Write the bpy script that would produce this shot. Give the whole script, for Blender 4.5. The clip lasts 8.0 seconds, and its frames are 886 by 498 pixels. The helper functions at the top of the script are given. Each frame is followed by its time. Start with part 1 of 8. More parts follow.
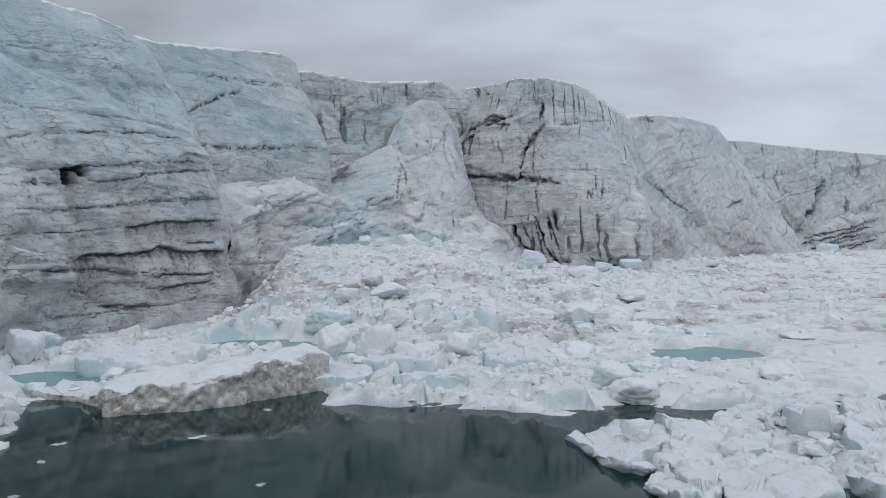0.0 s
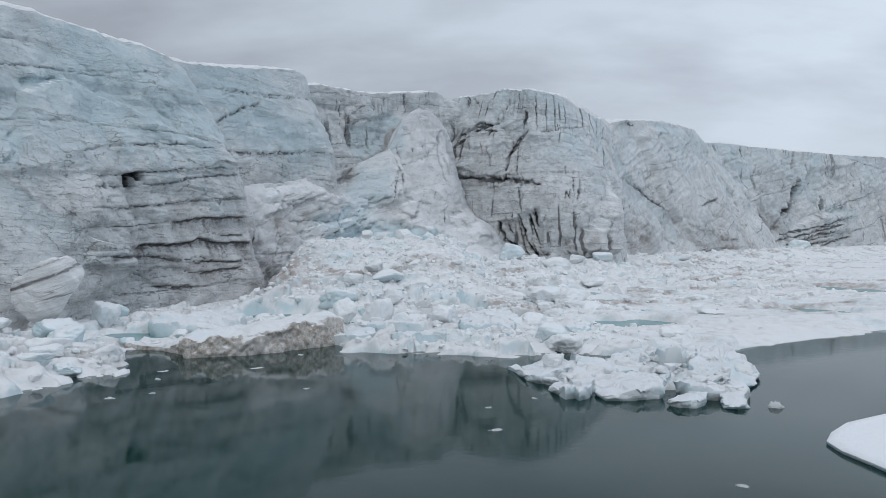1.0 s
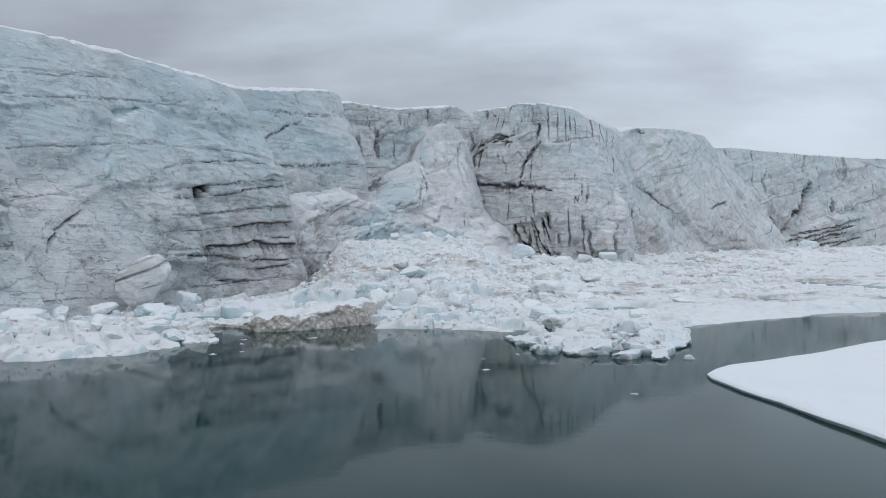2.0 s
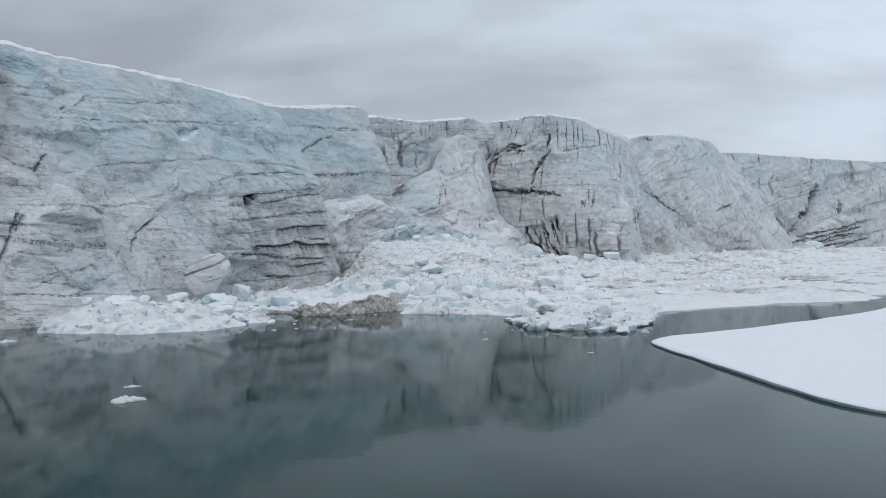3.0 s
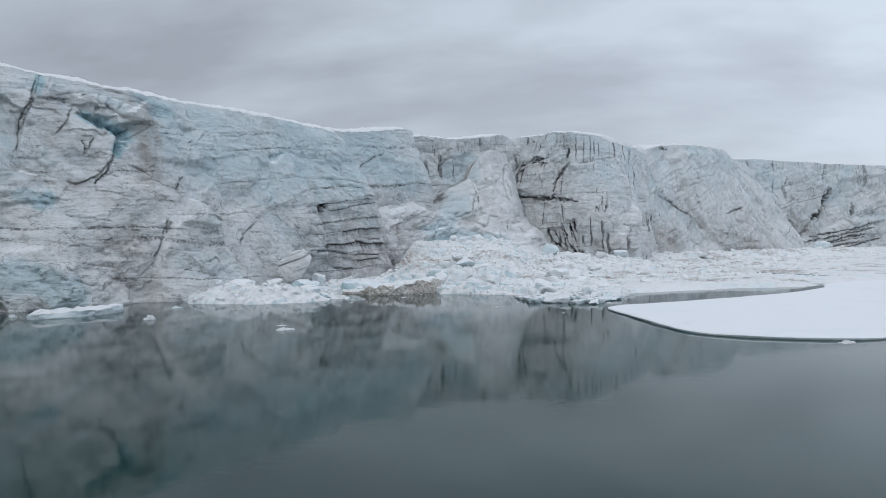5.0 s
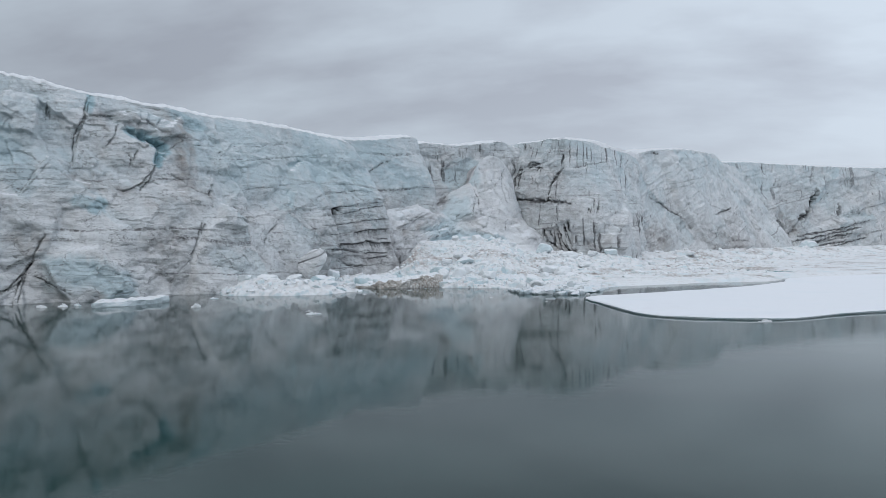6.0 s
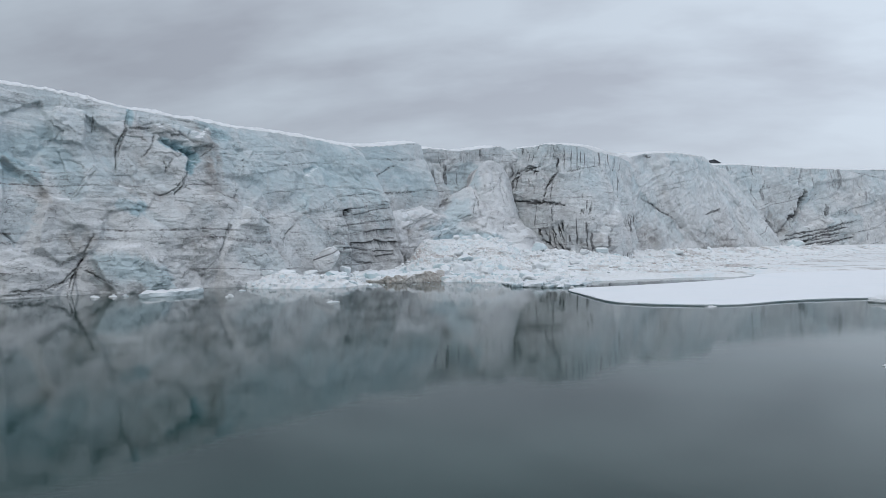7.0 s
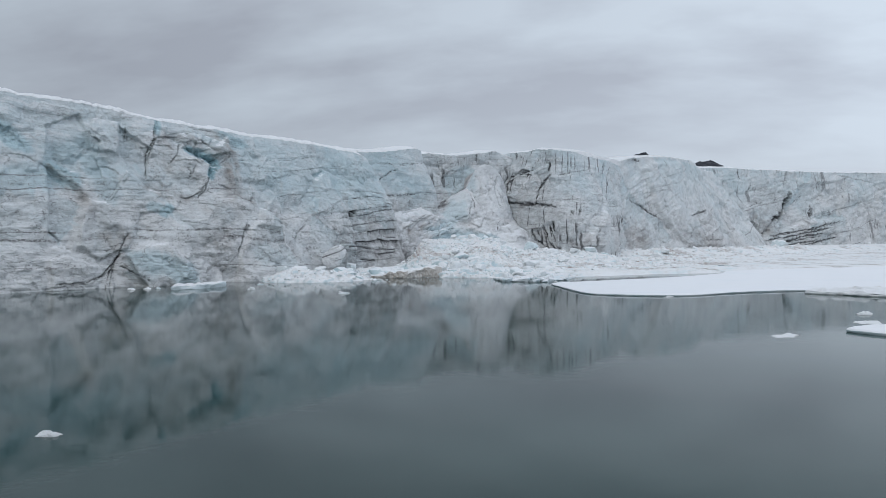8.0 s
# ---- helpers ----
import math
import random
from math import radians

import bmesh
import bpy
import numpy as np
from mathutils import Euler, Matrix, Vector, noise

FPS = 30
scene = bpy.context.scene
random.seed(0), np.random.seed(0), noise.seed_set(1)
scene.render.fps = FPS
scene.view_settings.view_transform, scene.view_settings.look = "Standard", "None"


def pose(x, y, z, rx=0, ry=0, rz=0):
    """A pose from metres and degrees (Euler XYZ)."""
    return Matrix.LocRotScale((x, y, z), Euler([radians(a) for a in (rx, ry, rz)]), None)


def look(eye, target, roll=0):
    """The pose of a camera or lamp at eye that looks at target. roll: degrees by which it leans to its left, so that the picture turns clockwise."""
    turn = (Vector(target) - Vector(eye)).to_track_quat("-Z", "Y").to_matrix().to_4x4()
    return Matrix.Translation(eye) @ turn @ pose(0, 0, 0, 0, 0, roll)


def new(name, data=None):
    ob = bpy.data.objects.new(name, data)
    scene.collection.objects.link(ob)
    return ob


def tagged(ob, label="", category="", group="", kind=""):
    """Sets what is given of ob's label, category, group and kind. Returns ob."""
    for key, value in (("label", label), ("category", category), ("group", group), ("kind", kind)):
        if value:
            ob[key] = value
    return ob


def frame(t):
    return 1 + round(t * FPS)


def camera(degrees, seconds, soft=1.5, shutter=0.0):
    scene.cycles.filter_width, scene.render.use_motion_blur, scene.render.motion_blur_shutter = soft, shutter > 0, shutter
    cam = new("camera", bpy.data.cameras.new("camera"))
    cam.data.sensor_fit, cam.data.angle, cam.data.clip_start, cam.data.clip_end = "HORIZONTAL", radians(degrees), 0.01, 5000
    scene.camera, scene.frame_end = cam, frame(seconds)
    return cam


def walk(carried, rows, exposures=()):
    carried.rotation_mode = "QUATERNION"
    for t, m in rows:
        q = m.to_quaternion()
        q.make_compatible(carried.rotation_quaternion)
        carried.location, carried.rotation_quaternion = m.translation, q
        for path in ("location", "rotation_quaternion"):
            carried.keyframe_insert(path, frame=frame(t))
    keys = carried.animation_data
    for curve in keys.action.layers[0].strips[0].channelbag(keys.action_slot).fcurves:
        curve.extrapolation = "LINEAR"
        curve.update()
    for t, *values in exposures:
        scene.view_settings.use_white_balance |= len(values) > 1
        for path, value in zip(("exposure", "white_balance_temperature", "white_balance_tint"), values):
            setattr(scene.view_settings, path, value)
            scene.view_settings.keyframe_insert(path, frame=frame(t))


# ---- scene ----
# ---- camera: a drone that flies backwards over the water, turning slightly to its left ----
cam = camera(60.9, 8.0, soft=0.7)
PATH = [
    (0.0, 0.21, 4.50, 8.99, 89.39, 0.74, 1.25),
    (0.5, 0.86, -3.50, 8.93, 89.04, 0.44, 1.12),
    (1.0, 1.58, -11.46, 8.88, 89.00, 0.42, 1.10),
    (1.5, 2.38, -19.38, 8.83, 89.08, 0.51, 2.10),
    (3.0, 5.19, -42.92, 8.71, 89.32, 0.71, 4.79),
    (3.5, 6.25, -50.69, 8.68, 89.34, 0.71, 6.14),
    (4.0, 7.36, -58.44, 8.65, 89.37, 0.71, 7.12),
    (4.5, 8.51, -66.15, 8.62, 89.37, 0.69, 7.57),
    (6.0, 12.21, -89.14, 8.57, 89.36, 0.75, 8.15),
    (6.5, 13.50, -96.76, 8.57, 89.32, 0.72, 8.22),
    (7.0, 14.81, -104.37, 8.56, 89.29, 0.72, 8.41),
    (7.5, 16.14, -111.97, 8.56, 89.26, 0.72, 8.41),
    (8.0, 17.47, -119.57, 8.56, 89.24, 0.60, 8.37),
]
walk(cam, [(t, pose(x, y, z, rx, ry, rz)) for t, x, y, z, rx, ry, rz in PATH], [(0.0, -0.11), (1.0, 0.0), (3.0, 0.04), (8.0, 0.04)])

# ---- light: an overcast arctic sky ----
SUN_EL, SUN_AZ = 46.0, 202.0      # height; compass bearing, from +y towards +x
SUN_POWER, CLOUD_POWER = 0.5, 1.0


def link(nt, a, b):
    nt.links.new(a, b)


def make_world():
    w = bpy.data.worlds.new("overcast_sky")
    scene.world = w
    w.use_nodes = True
    nt = w.node_tree
    nt.nodes.clear()
    N = nt.nodes.new
    out = N("ShaderNodeOutputWorld")
    sky = N("ShaderNodeTexSky")
    sky.sky_type, sky.sun_disc = "NISHITA", False
    sky.sun_elevation, sky.sun_rotation = radians(SUN_EL), radians(SUN_AZ)
    clear = N("ShaderNodeBackground")
    clear.inputs["Strength"].default_value = 0.08
    link(nt, sky.outputs[0], clear.inputs["Color"])
    co = N("ShaderNodeTexCoord")
    sep = N("ShaderNodeSeparateXYZ")
    link(nt, co.outputs["Generated"], sep.inputs[0])
    up = N("ShaderNodeMath"); up.operation = "MAXIMUM"; up.inputs[1].default_value = 0.0
    link(nt, sep.outputs["Z"], up.inputs[0])
    den = N("ShaderNodeMath"); den.operation = "ADD"; den.inputs[1].default_value = 0.34
    link(nt, up.outputs[0], den.inputs[0])
    dx = N("ShaderNodeMath"); dx.operation = "DIVIDE"
    dy = N("ShaderNodeMath"); dy.operation = "DIVIDE"
    link(nt, sep.outputs["X"], dx.inputs[0]); link(nt, den.outputs[0], dx.inputs[1])
    link(nt, sep.outputs["Y"], dy.inputs[0]); link(nt, den.outputs[0], dy.inputs[1])
    plane = N("ShaderNodeCombineXYZ")
    link(nt, dx.outputs[0], plane.inputs[0]); link(nt, dy.outputs[0], plane.inputs[1])
    noi = N("ShaderNodeTexNoise")
    noi.inputs["Scale"].default_value, noi.inputs["Detail"].default_value = 1.9, 5.0
    noi.inputs["Roughness"].default_value = 0.52
    mp = N("ShaderNodeMapping")
    mp.inputs["Location"].default_value = (2.3, 0.6, 0.0)
    mp.inputs["Scale"].default_value = (0.8, 1.5, 1.0)
    link(nt, plane.outputs[0], mp.inputs[0]); link(nt, mp.outputs[0], noi.inputs["Vector"])
    ramp = N("ShaderNodeValToRGB")
    ramp.color_ramp.elements[0].position, ramp.color_ramp.elements[1].position = 0.38, 0.64
    ramp.color_ramp.elements[0].color = (0.425, 0.465, 0.54, 1)
    ramp.color_ramp.elements[1].color = (0.58, 0.655, 0.745, 1)
    link(nt, noi.outputs[0], ramp.inputs[0])
    # paler towards the horizon
    low = N("ShaderNodeMapRange")
    low.inputs["From Min"].default_value, low.inputs["From Max"].default_value = 0.04, 0.20
    low.inputs["To Min"].default_value, low.inputs["To Max"].default_value = 0.75, 0.0
    link(nt, up.outputs[0], low.inputs["Value"])
    hor = N("ShaderNodeMix")
    hor.data_type = "RGBA"
    link(nt, low.outputs[0], hor.inputs[0]); link(nt, ramp.outputs[0], hor.inputs[6])
    hor.inputs[7].default_value = (0.525, 0.585, 0.67, 1)
    # the cloud deck is brighter overhead than towards the horizon
    gain = N("ShaderNodeMapRange")
    gain.inputs["From Min"].default_value, gain.inputs["From Max"].default_value = 0.3, 1.0
    gain.inputs["To Min"].default_value, gain.inputs["To Max"].default_value = CLOUD_POWER, CLOUD_POWER * 1.55
    link(nt, up.outputs[0], gain.inputs["Value"])
    side = N("ShaderNodeMath"); side.operation = "MULTIPLY_ADD"
    side.inputs[1].default_value, side.inputs[2].default_value = 0.4, 1.0
    link(nt, sep.outputs["X"], side.inputs[0])
    both = N("ShaderNodeMath"); both.operation = "MULTIPLY"
    link(nt, side.outputs[0], both.inputs[0]); link(nt, gain.outputs[0], both.inputs[1])
    cloud = N("ShaderNodeBackground")
    link(nt, hor.outputs[2], cloud.inputs["Color"]); link(nt, both.outputs[0], cloud.inputs["Strength"])
    mix = N("ShaderNodeMixShader")
    mix.inputs[0].default_value = 0.93
    link(nt, clear.outputs[0], mix.inputs[1]); link(nt, cloud.outputs[0], mix.inputs[2])
    link(nt, mix.outputs[0], out.inputs[0])


make_world()
sun = new("sun", bpy.data.lights.new("sun", "SUN"))
sun.data.energy, sun.data.angle, sun.data.color = SUN_POWER, radians(28), (1.0, 0.975, 0.94)
_az, _el = radians(SUN_AZ), radians(SUN_EL)
sun.matrix_world = look((60 * math.sin(_az), 60 * math.cos(_az), 80), (60 * math.sin(_az) - math.sin(_az) * math.cos(_el), 60 * math.cos(_az) - math.cos(_az) * math.cos(_el), 80 - math.sin(_el)))


# ---- number noise ----
def lattice(ix, iy, seed):
    h = (ix.astype(np.int64) * 374761393 + iy.astype(np.int64) * 668265263 + seed * 974634777) & 0xFFFFFFFF
    h = ((h ^ (h >> 13)) * 1274126177) & 0xFFFFFFFF
    h = (h ^ (h >> 16)) & 0xFFFFFF
    return h / float(0xFFFFFF)


def vnoise(x, y, seed=0):
    """Smooth value noise, -1 to 1."""
    x0, y0 = np.floor(x), np.floor(y)
    fx, fy = x - x0, y - y0
    fx, fy = fx * fx * fx * (fx * (fx * 6 - 15) + 10), fy * fy * fy * (fy * (fy * 6 - 15) + 10)
    a, b = lattice(x0, y0, seed), lattice(x0 + 1, y0, seed)
    c, d = lattice(x0, y0 + 1, seed), lattice(x0 + 1, y0 + 1, seed)
    return 2 * ((a + (b - a) * fx) * (1 - fy) + (c + (d - c) * fx) * fy) - 1


def fbm(x, y, seed=0, octaves=4, gain=0.5):
    v, amp, tot = 0.0, 1.0, 0.0
    for k in range(octaves):
        v = v + amp * vnoise(x * 2.0 ** k + 13.7 * k, y * 2.0 ** k - 7.1 * k, seed + k)
        tot += amp
        amp *= gain
    return v / tot


def cells(x, y, seed=0):
    """Cell noise: distance to the nearest and next centre, a random number of the cell, and offsets from its centre."""
    x0, y0 = np.floor(x), np.floor(y)
    f1 = np.full(np.shape(x), 9.0); f2 = f1.copy()
    val = np.zeros(np.shape(x)); ox = val.copy(); oy = val.copy()
    for i in (-1, 0, 1):
        for j in (-1, 0, 1):
            cx, cy = x0 + i, y0 + j
            px, py = cx + lattice(cx, cy, seed), cy + lattice(cx, cy, seed + 5)
            d = np.hypot(px - x, py - y)
            near = d < f1
            f2 = np.where(near, f1, np.minimum(f2, d))
            val = np.where(near, lattice(cx, cy, seed + 9), val)
            ox = np.where(near, x - px, ox); oy = np.where(near, y - py, oy)
            f1 = np.where(near, d, f1)
    return f1, f2, val, ox, oy


def scallops(x, y, seed=0):
    """Hollows that meet in sharp ridges, as ice breaks: about 0 to 1."""
    x0, y0 = np.floor(x), np.floor(y)
    low = np.full(np.shape(x), 9.0)
    for i in (-1, 0, 1):
        for j in (-1, 0, 1):
            cx, cy = x0 + i, y0 + j
            dx, dy = x - cx - lattice(cx, cy, seed), y - cy - lattice(cx, cy, seed + 5)
            tx, ty = lattice(cx, cy, seed + 7) - 0.5, lattice(cx, cy, seed + 8) - 0.5
            low = np.minimum(low, 0.45 * lattice(cx, cy, seed + 9) + 0.75 * (dx * dx + dy * dy) + 0.8 * (tx * dx + ty * dy))
    return low


def smooth(a, b, x):
    t = np.clip((x - a) / (b - a), 0, 1)
    return t * t * (3 - 2 * t)


def inside_distance(x, y, poly):
    """Signed distance to a closed line, positive inside."""
    p = np.array(poly, float)
    q = np.roll(p, -1, axis=0)
    best = np.full(np.shape(x), 1e9)
    odd = np.zeros(np.shape(x), bool)
    for (ax, ay), (bx, by) in zip(p, q):
        l2 = (bx - ax) ** 2 + (by - ay) ** 2
        u = np.clip(((x - ax) * (bx - ax) + (y - ay) * (by - ay)) / l2, 0, 1)
        best = np.minimum(best, np.hypot(x - ax - u * (bx - ax), y - ay - u * (by - ay)))
        if ay != by:
            odd ^= ((ay > y) != (by > y)) & (x < (bx - ax) * (y - ay) / (by - ay) + ax)
    return np.where(odd, best, -best)


# ---- materials ----
def material(name, rough=0.6, spec=0.4):
    m = bpy.data.materials.new(name)
    m.use_nodes = True
    nt = m.node_tree
    bs = nt.nodes["Principled BSDF"]
    bs.inputs["Roughness"].default_value = rough
    bs.inputs["Specular IOR Level"].default_value = spec
    return m, nt, bs


def noise_node(nt, vec, scale, detail=4.0, rough=0.55, dims="3D"):
    n = nt.nodes.new("ShaderNodeTexNoise")
    n.noise_dimensions = dims
    n.inputs["Scale"].default_value, n.inputs["Detail"].default_value, n.inputs["Roughness"].default_value = scale, detail, rough
    if vec is not None:
        link(nt, vec, n.inputs["W" if dims == "1D" else "Vector"])
    return n.outputs[0]


def edge_node(nt, vec, scale):
    """Distance to the borders of random cells."""
    n = nt.nodes.new("ShaderNodeTexVoronoi")
    n.feature = "DISTANCE_TO_EDGE"
    n.inputs["Scale"].default_value = scale
    link(nt, vec, n.inputs["Vector"])
    return n.outputs["Distance"]


def math_node(nt, op, a, b):
    n = nt.nodes.new("ShaderNodeMath")
    n.operation = op
    for k, v in enumerate((a, b)):
        if isinstance(v, (int, float)):
            n.inputs[k].default_value = v
        else:
            link(nt, v, n.inputs[k])
    return n.outputs[0]


def span(nt, value, a, b, lo=0.0, hi=1.0):
    n = nt.nodes.new("ShaderNodeMapRange")
    n.interpolation_type = "SMOOTHSTEP"
    for k, v in zip(("From Min", "From Max", "To Min", "To Max"), (a, b, lo, hi)):
        n.inputs[k].default_value = v
    link(nt, value, n.inputs["Value"])
    return n.outputs[0]


def blend(nt, fac, a, b):
    n = nt.nodes.new("ShaderNodeMix")
    n.data_type = "RGBA"
    for sock, v in ((n.inputs[0], fac), (n.inputs[6], a), (n.inputs[7], b)):
        if isinstance(v, tuple):
            sock.default_value = (*v, 1)
        elif isinstance(v, (int, float)):
            sock.default_value = v
        else:
            link(nt, v, sock)
    return n.outputs[2]


def bump(nt, bs, height, strength, distance):
    n = nt.nodes.new("ShaderNodeBump")
    n.inputs["Strength"].default_value, n.inputs["Distance"].default_value = strength, distance
    link(nt, height, n.inputs["Height"])
    link(nt, n.outputs[0], bs.inputs["Normal"])


def level(nt, rag, lo, hi):
    """How far snow can lie: one on level ground, none on steep sides."""
    sep = nt.nodes.new("ShaderNodeSeparateXYZ")
    link(nt, nt.nodes.new("ShaderNodeNewGeometry").outputs["Normal"], sep.inputs[0])
    z = math_node(nt, "ADD", sep.outputs["Z"], math_node(nt, "MULTIPLY", math_node(nt, "SUBTRACT", rag, 0.5), 0.5))
    return span(nt, z, lo, hi)


def attr(nt, name):
    n = nt.nodes.new("ShaderNodeAttribute")
    n.attribute_name = name
    return n.outputs["Fac"]


def place(nt, kind="Object"):
    return nt.nodes.new("ShaderNodeTexCoord").outputs[kind]


def make_cliff_ice():
    m, nt, bs = material("glacier_ice", 0.5, 0.4)
    co = place(nt)
    strata = attr(nt, "strata")
    big = noise_node(nt, co, 0.07, 3.0)
    mid = noise_node(nt, co, 0.5, 4.0)
    fine = noise_node(nt, co, 2.6, 5.0, 0.65)
    # a space drawn out along the layers
    sep = nt.nodes.new("ShaderNodeSeparateXYZ")
    link(nt, co, sep.inputs[0])
    wide = nt.nodes.new("ShaderNodeCombineXYZ")
    link(nt, math_node(nt, "MULTIPLY", sep.outputs["X"], 0.30), wide.inputs[0])
    link(nt, math_node(nt, "MULTIPLY", sep.outputs["Y"], 0.30), wide.inputs[1])
    link(nt, math_node(nt, "ADD", math_node(nt, "MULTIPLY", strata, 0.75), math_node(nt, "MULTIPLY", mid, 0.5)), wide.inputs[2])
    sheet = noise_node(nt, wide.outputs[0], 0.8, 7.0, 0.66)
    sheet2 = noise_node(nt, wide.outputs[0], 3.4, 5.0, 0.7)
    # winding lines of melt and silt along the layers
    seams = []
    for k, (scale, detail, width) in enumerate(((0.55, 4.0, 0.010), (1.5, 4.0, 0.013), (4.0, 3.0, 0.018))):
        shift = nt.nodes.new("ShaderNodeVectorMath")
        shift.inputs[1].default_value = (17.0 * k + 5.0, 3.0, 7.0 * k)
        link(nt, wide.outputs[0], shift.inputs[0])
        away = math_node(nt, "ABSOLUTE", math_node(nt, "SUBTRACT", noise_node(nt, shift.outputs[0], scale, detail, 0.5), 0.5), 0.0)
        seams.append(span(nt, away, width * 0.3, width, 1.0, 0.0))
    # warm white where the face is frosted, cold blue where clean ice shows
    cool = math_node(nt, "MULTIPLY", attr(nt, "cool"), span(nt, big, 0.30, 0.62, 0.45, 1.0))
    col = blend(nt, cool, (0.72, 0.73, 0.73), (0.595, 0.67, 0.695))
    clean = math_node(nt, "MULTIPLY", span(nt, attr(nt, "pale"), 0.3, 0.9, 1.0, 0.40), span(nt, cool, 0.25, 0.8, 1.0, 0.25))
    col = blend(nt, attr(nt, "pale"), col, (0.80, 0.805, 0.81))
    fresh = attr(nt, "fresh")
    col = blend(nt, span(nt, fresh, 0.1, 0.8, 0.0, 0.55), col, (0.80, 0.805, 0.805))
    col = blend(nt, span(nt, fresh, -0.1, -0.8, 0.0, 0.5), col, (0.46, 0.54, 0.57))
    col = blend(nt, span(nt, sheet, 0.53, 0.58, 0.0, 0.5), col, (0.82, 0.825, 0.83))
    col = blend(nt, math_node(nt, "MULTIPLY", span(nt, sheet, 0.45, 0.38, 0.0, 0.30), clean), col, (0.41, 0.44, 0.46))
    col = blend(nt, math_node(nt, "MULTIPLY", span(nt, sheet2, 0.55, 0.61, 0.0, 0.34), clean), col, (0.38, 0.385, 0.39))
    col = blend(nt, span(nt, sheet2, 0.46, 0.34, 0.0, 0.3), col, (0.82, 0.825, 0.83))
    col = blend(nt, attr(nt, "blue"), col, (0.27, 0.50, 0.57))
    # brown silt that has run over the face
    tan = math_node(nt, "MULTIPLY", attr(nt, "tan"), span(nt, sheet, 0.34, 0.60, 1.0, 0.35))
    col = blend(nt, tan, col, (0.43, 0.37, 0.325))
    # fine layers of silt that were laid down with the snow
    wob = math_node(nt, "MULTIPLY", math_node(nt, "SUBTRACT", mid, 0.5), 0.5)
    wob = math_node(nt, "ADD", wob, math_node(nt, "MULTIPLY", math_node(nt, "SUBTRACT", fine, 0.5), 0.16))
    lay = math_node(nt, "ADD", strata, wob)
    thin = span(nt, noise_node(nt, lay, 1.15, 1.0, 0.5, "1D"), 0.69, 0.715)
    thin2 = span(nt, noise_node(nt, math_node(nt, "ADD", lay, 40.0), 2.8, 1.0, 0.5, "1D"), 0.67, 0.71)
    hair = span(nt, noise_node(nt, math_node(nt, "ADD", lay, 90.0), 7.0, 1.0, 0.5, "1D"), 0.62, 0.72)
    patch = math_node(nt, "MULTIPLY", span(nt, noise_node(nt, co, 0.10, 3.0), 0.46, 0.60), clean)
    patch2 = math_node(nt, "MULTIPLY", span(nt, noise_node(nt, co, 0.2, 3.0), 0.48, 0.62), clean)
    patch3 = math_node(nt, "MULTIPLY", span(nt, noise_node(nt, co, 0.33, 4.0), 0.50, 0.64), clean)
    broken = span(nt, fine, 0.40, 0.55, 0.1, 1.0)
    f = math_node(nt, "MULTIPLY", math_node(nt, "MULTIPLY", thin, patch), broken)
    col = blend(nt, math_node(nt, "MULTIPLY", f, 0.85), col, (0.13, 0.12, 0.12))
    f = math_node(nt, "MULTIPLY", math_node(nt, "MULTIPLY", thin2, patch2), broken)
    col = blend(nt, math_node(nt, "MULTIPLY", f, 0.5), col, (0.25, 0.23, 0.22))
    col = blend(nt, math_node(nt, "MULTIPLY", math_node(nt, "MULTIPLY", hair, patch3), 0.25), col, (0.34, 0.32, 0.31))
    keep = span(nt, noise_node(nt, co, 0.16, 4.0, 0.6), 0.44, 0.54)
    keep2 = span(nt, noise_node(nt, co, 0.35, 4.0, 0.6), 0.46, 0.56)
    for seam, gate, much, shade in ((seams[0], keep, 0.68, (0.17, 0.165, 0.165)), (seams[1], keep2, 0.62, (0.24, 0.235, 0.235)), (seams[2], keep, 0.25, (0.32, 0.315, 0.315))):
        g = math_node(nt, "MULTIPLY", math_node(nt, "MULTIPLY", seam, gate), math_node(nt, "MULTIPLY", broken, clean))
        col = blend(nt, math_node(nt, "MULTIPLY", g, much), col, shade)
    # fractures
    warp = nt.nodes.new("ShaderNodeVectorMath")
    warp.operation = "MULTIPLY_ADD"
    wn = nt.nodes.new("ShaderNodeTexNoise")
    wn.inputs["Scale"].default_value, wn.inputs["Detail"].default_value = 0.45, 4.0
    link(nt, co, wn.inputs["Vector"])
    link(nt, wn.outputs["Color"], warp.inputs[0])
    warp.inputs[1].default_value = (3.0, 3.0, 3.0)
    link(nt, co, warp.inputs[2])
    split = span(nt, edge_node(nt, warp.outputs[0], 0.17), 0.0, 0.006, 1.0, 0.0)
    split2 = span(nt, edge_node(nt, wide.outputs[0], 0.75), 0.0, 0.022, 1.0, 0.0)
    some = span(nt, noise_node(nt, co, 0.12, 3.0, 0.6), 0.58, 0.66)
    some2 = span(nt, noise_node(nt, co, 0.22, 3.0, 0.6), 0.52, 0.64)
    split = math_node(nt, "MULTIPLY", math_node(nt, "MULTIPLY", split, some), broken)
    split2 = math_node(nt, "MULTIPLY", math_node(nt, "MULTIPLY", split2, some2), broken)
    col = blend(nt, math_node(nt, "MULTIPLY", split, 0.75), col, (0.13, 0.14, 0.15))
    col = blend(nt, math_node(nt, "MULTIPLY", math_node(nt, "MULTIPLY", split2, clean), 0.4), col, (0.26, 0.27, 0.28))
    # dust that lies on the face, dark silt in bands, streaks and pockets, painted shade in clefts
    dust = math_node(nt, "MULTIPLY", attr(nt, "dust"), span(nt, mid, 0.3, 0.62, 0.35, 1.0))
    col = blend(nt, dust, col, (0.285, 0.275, 0.272))
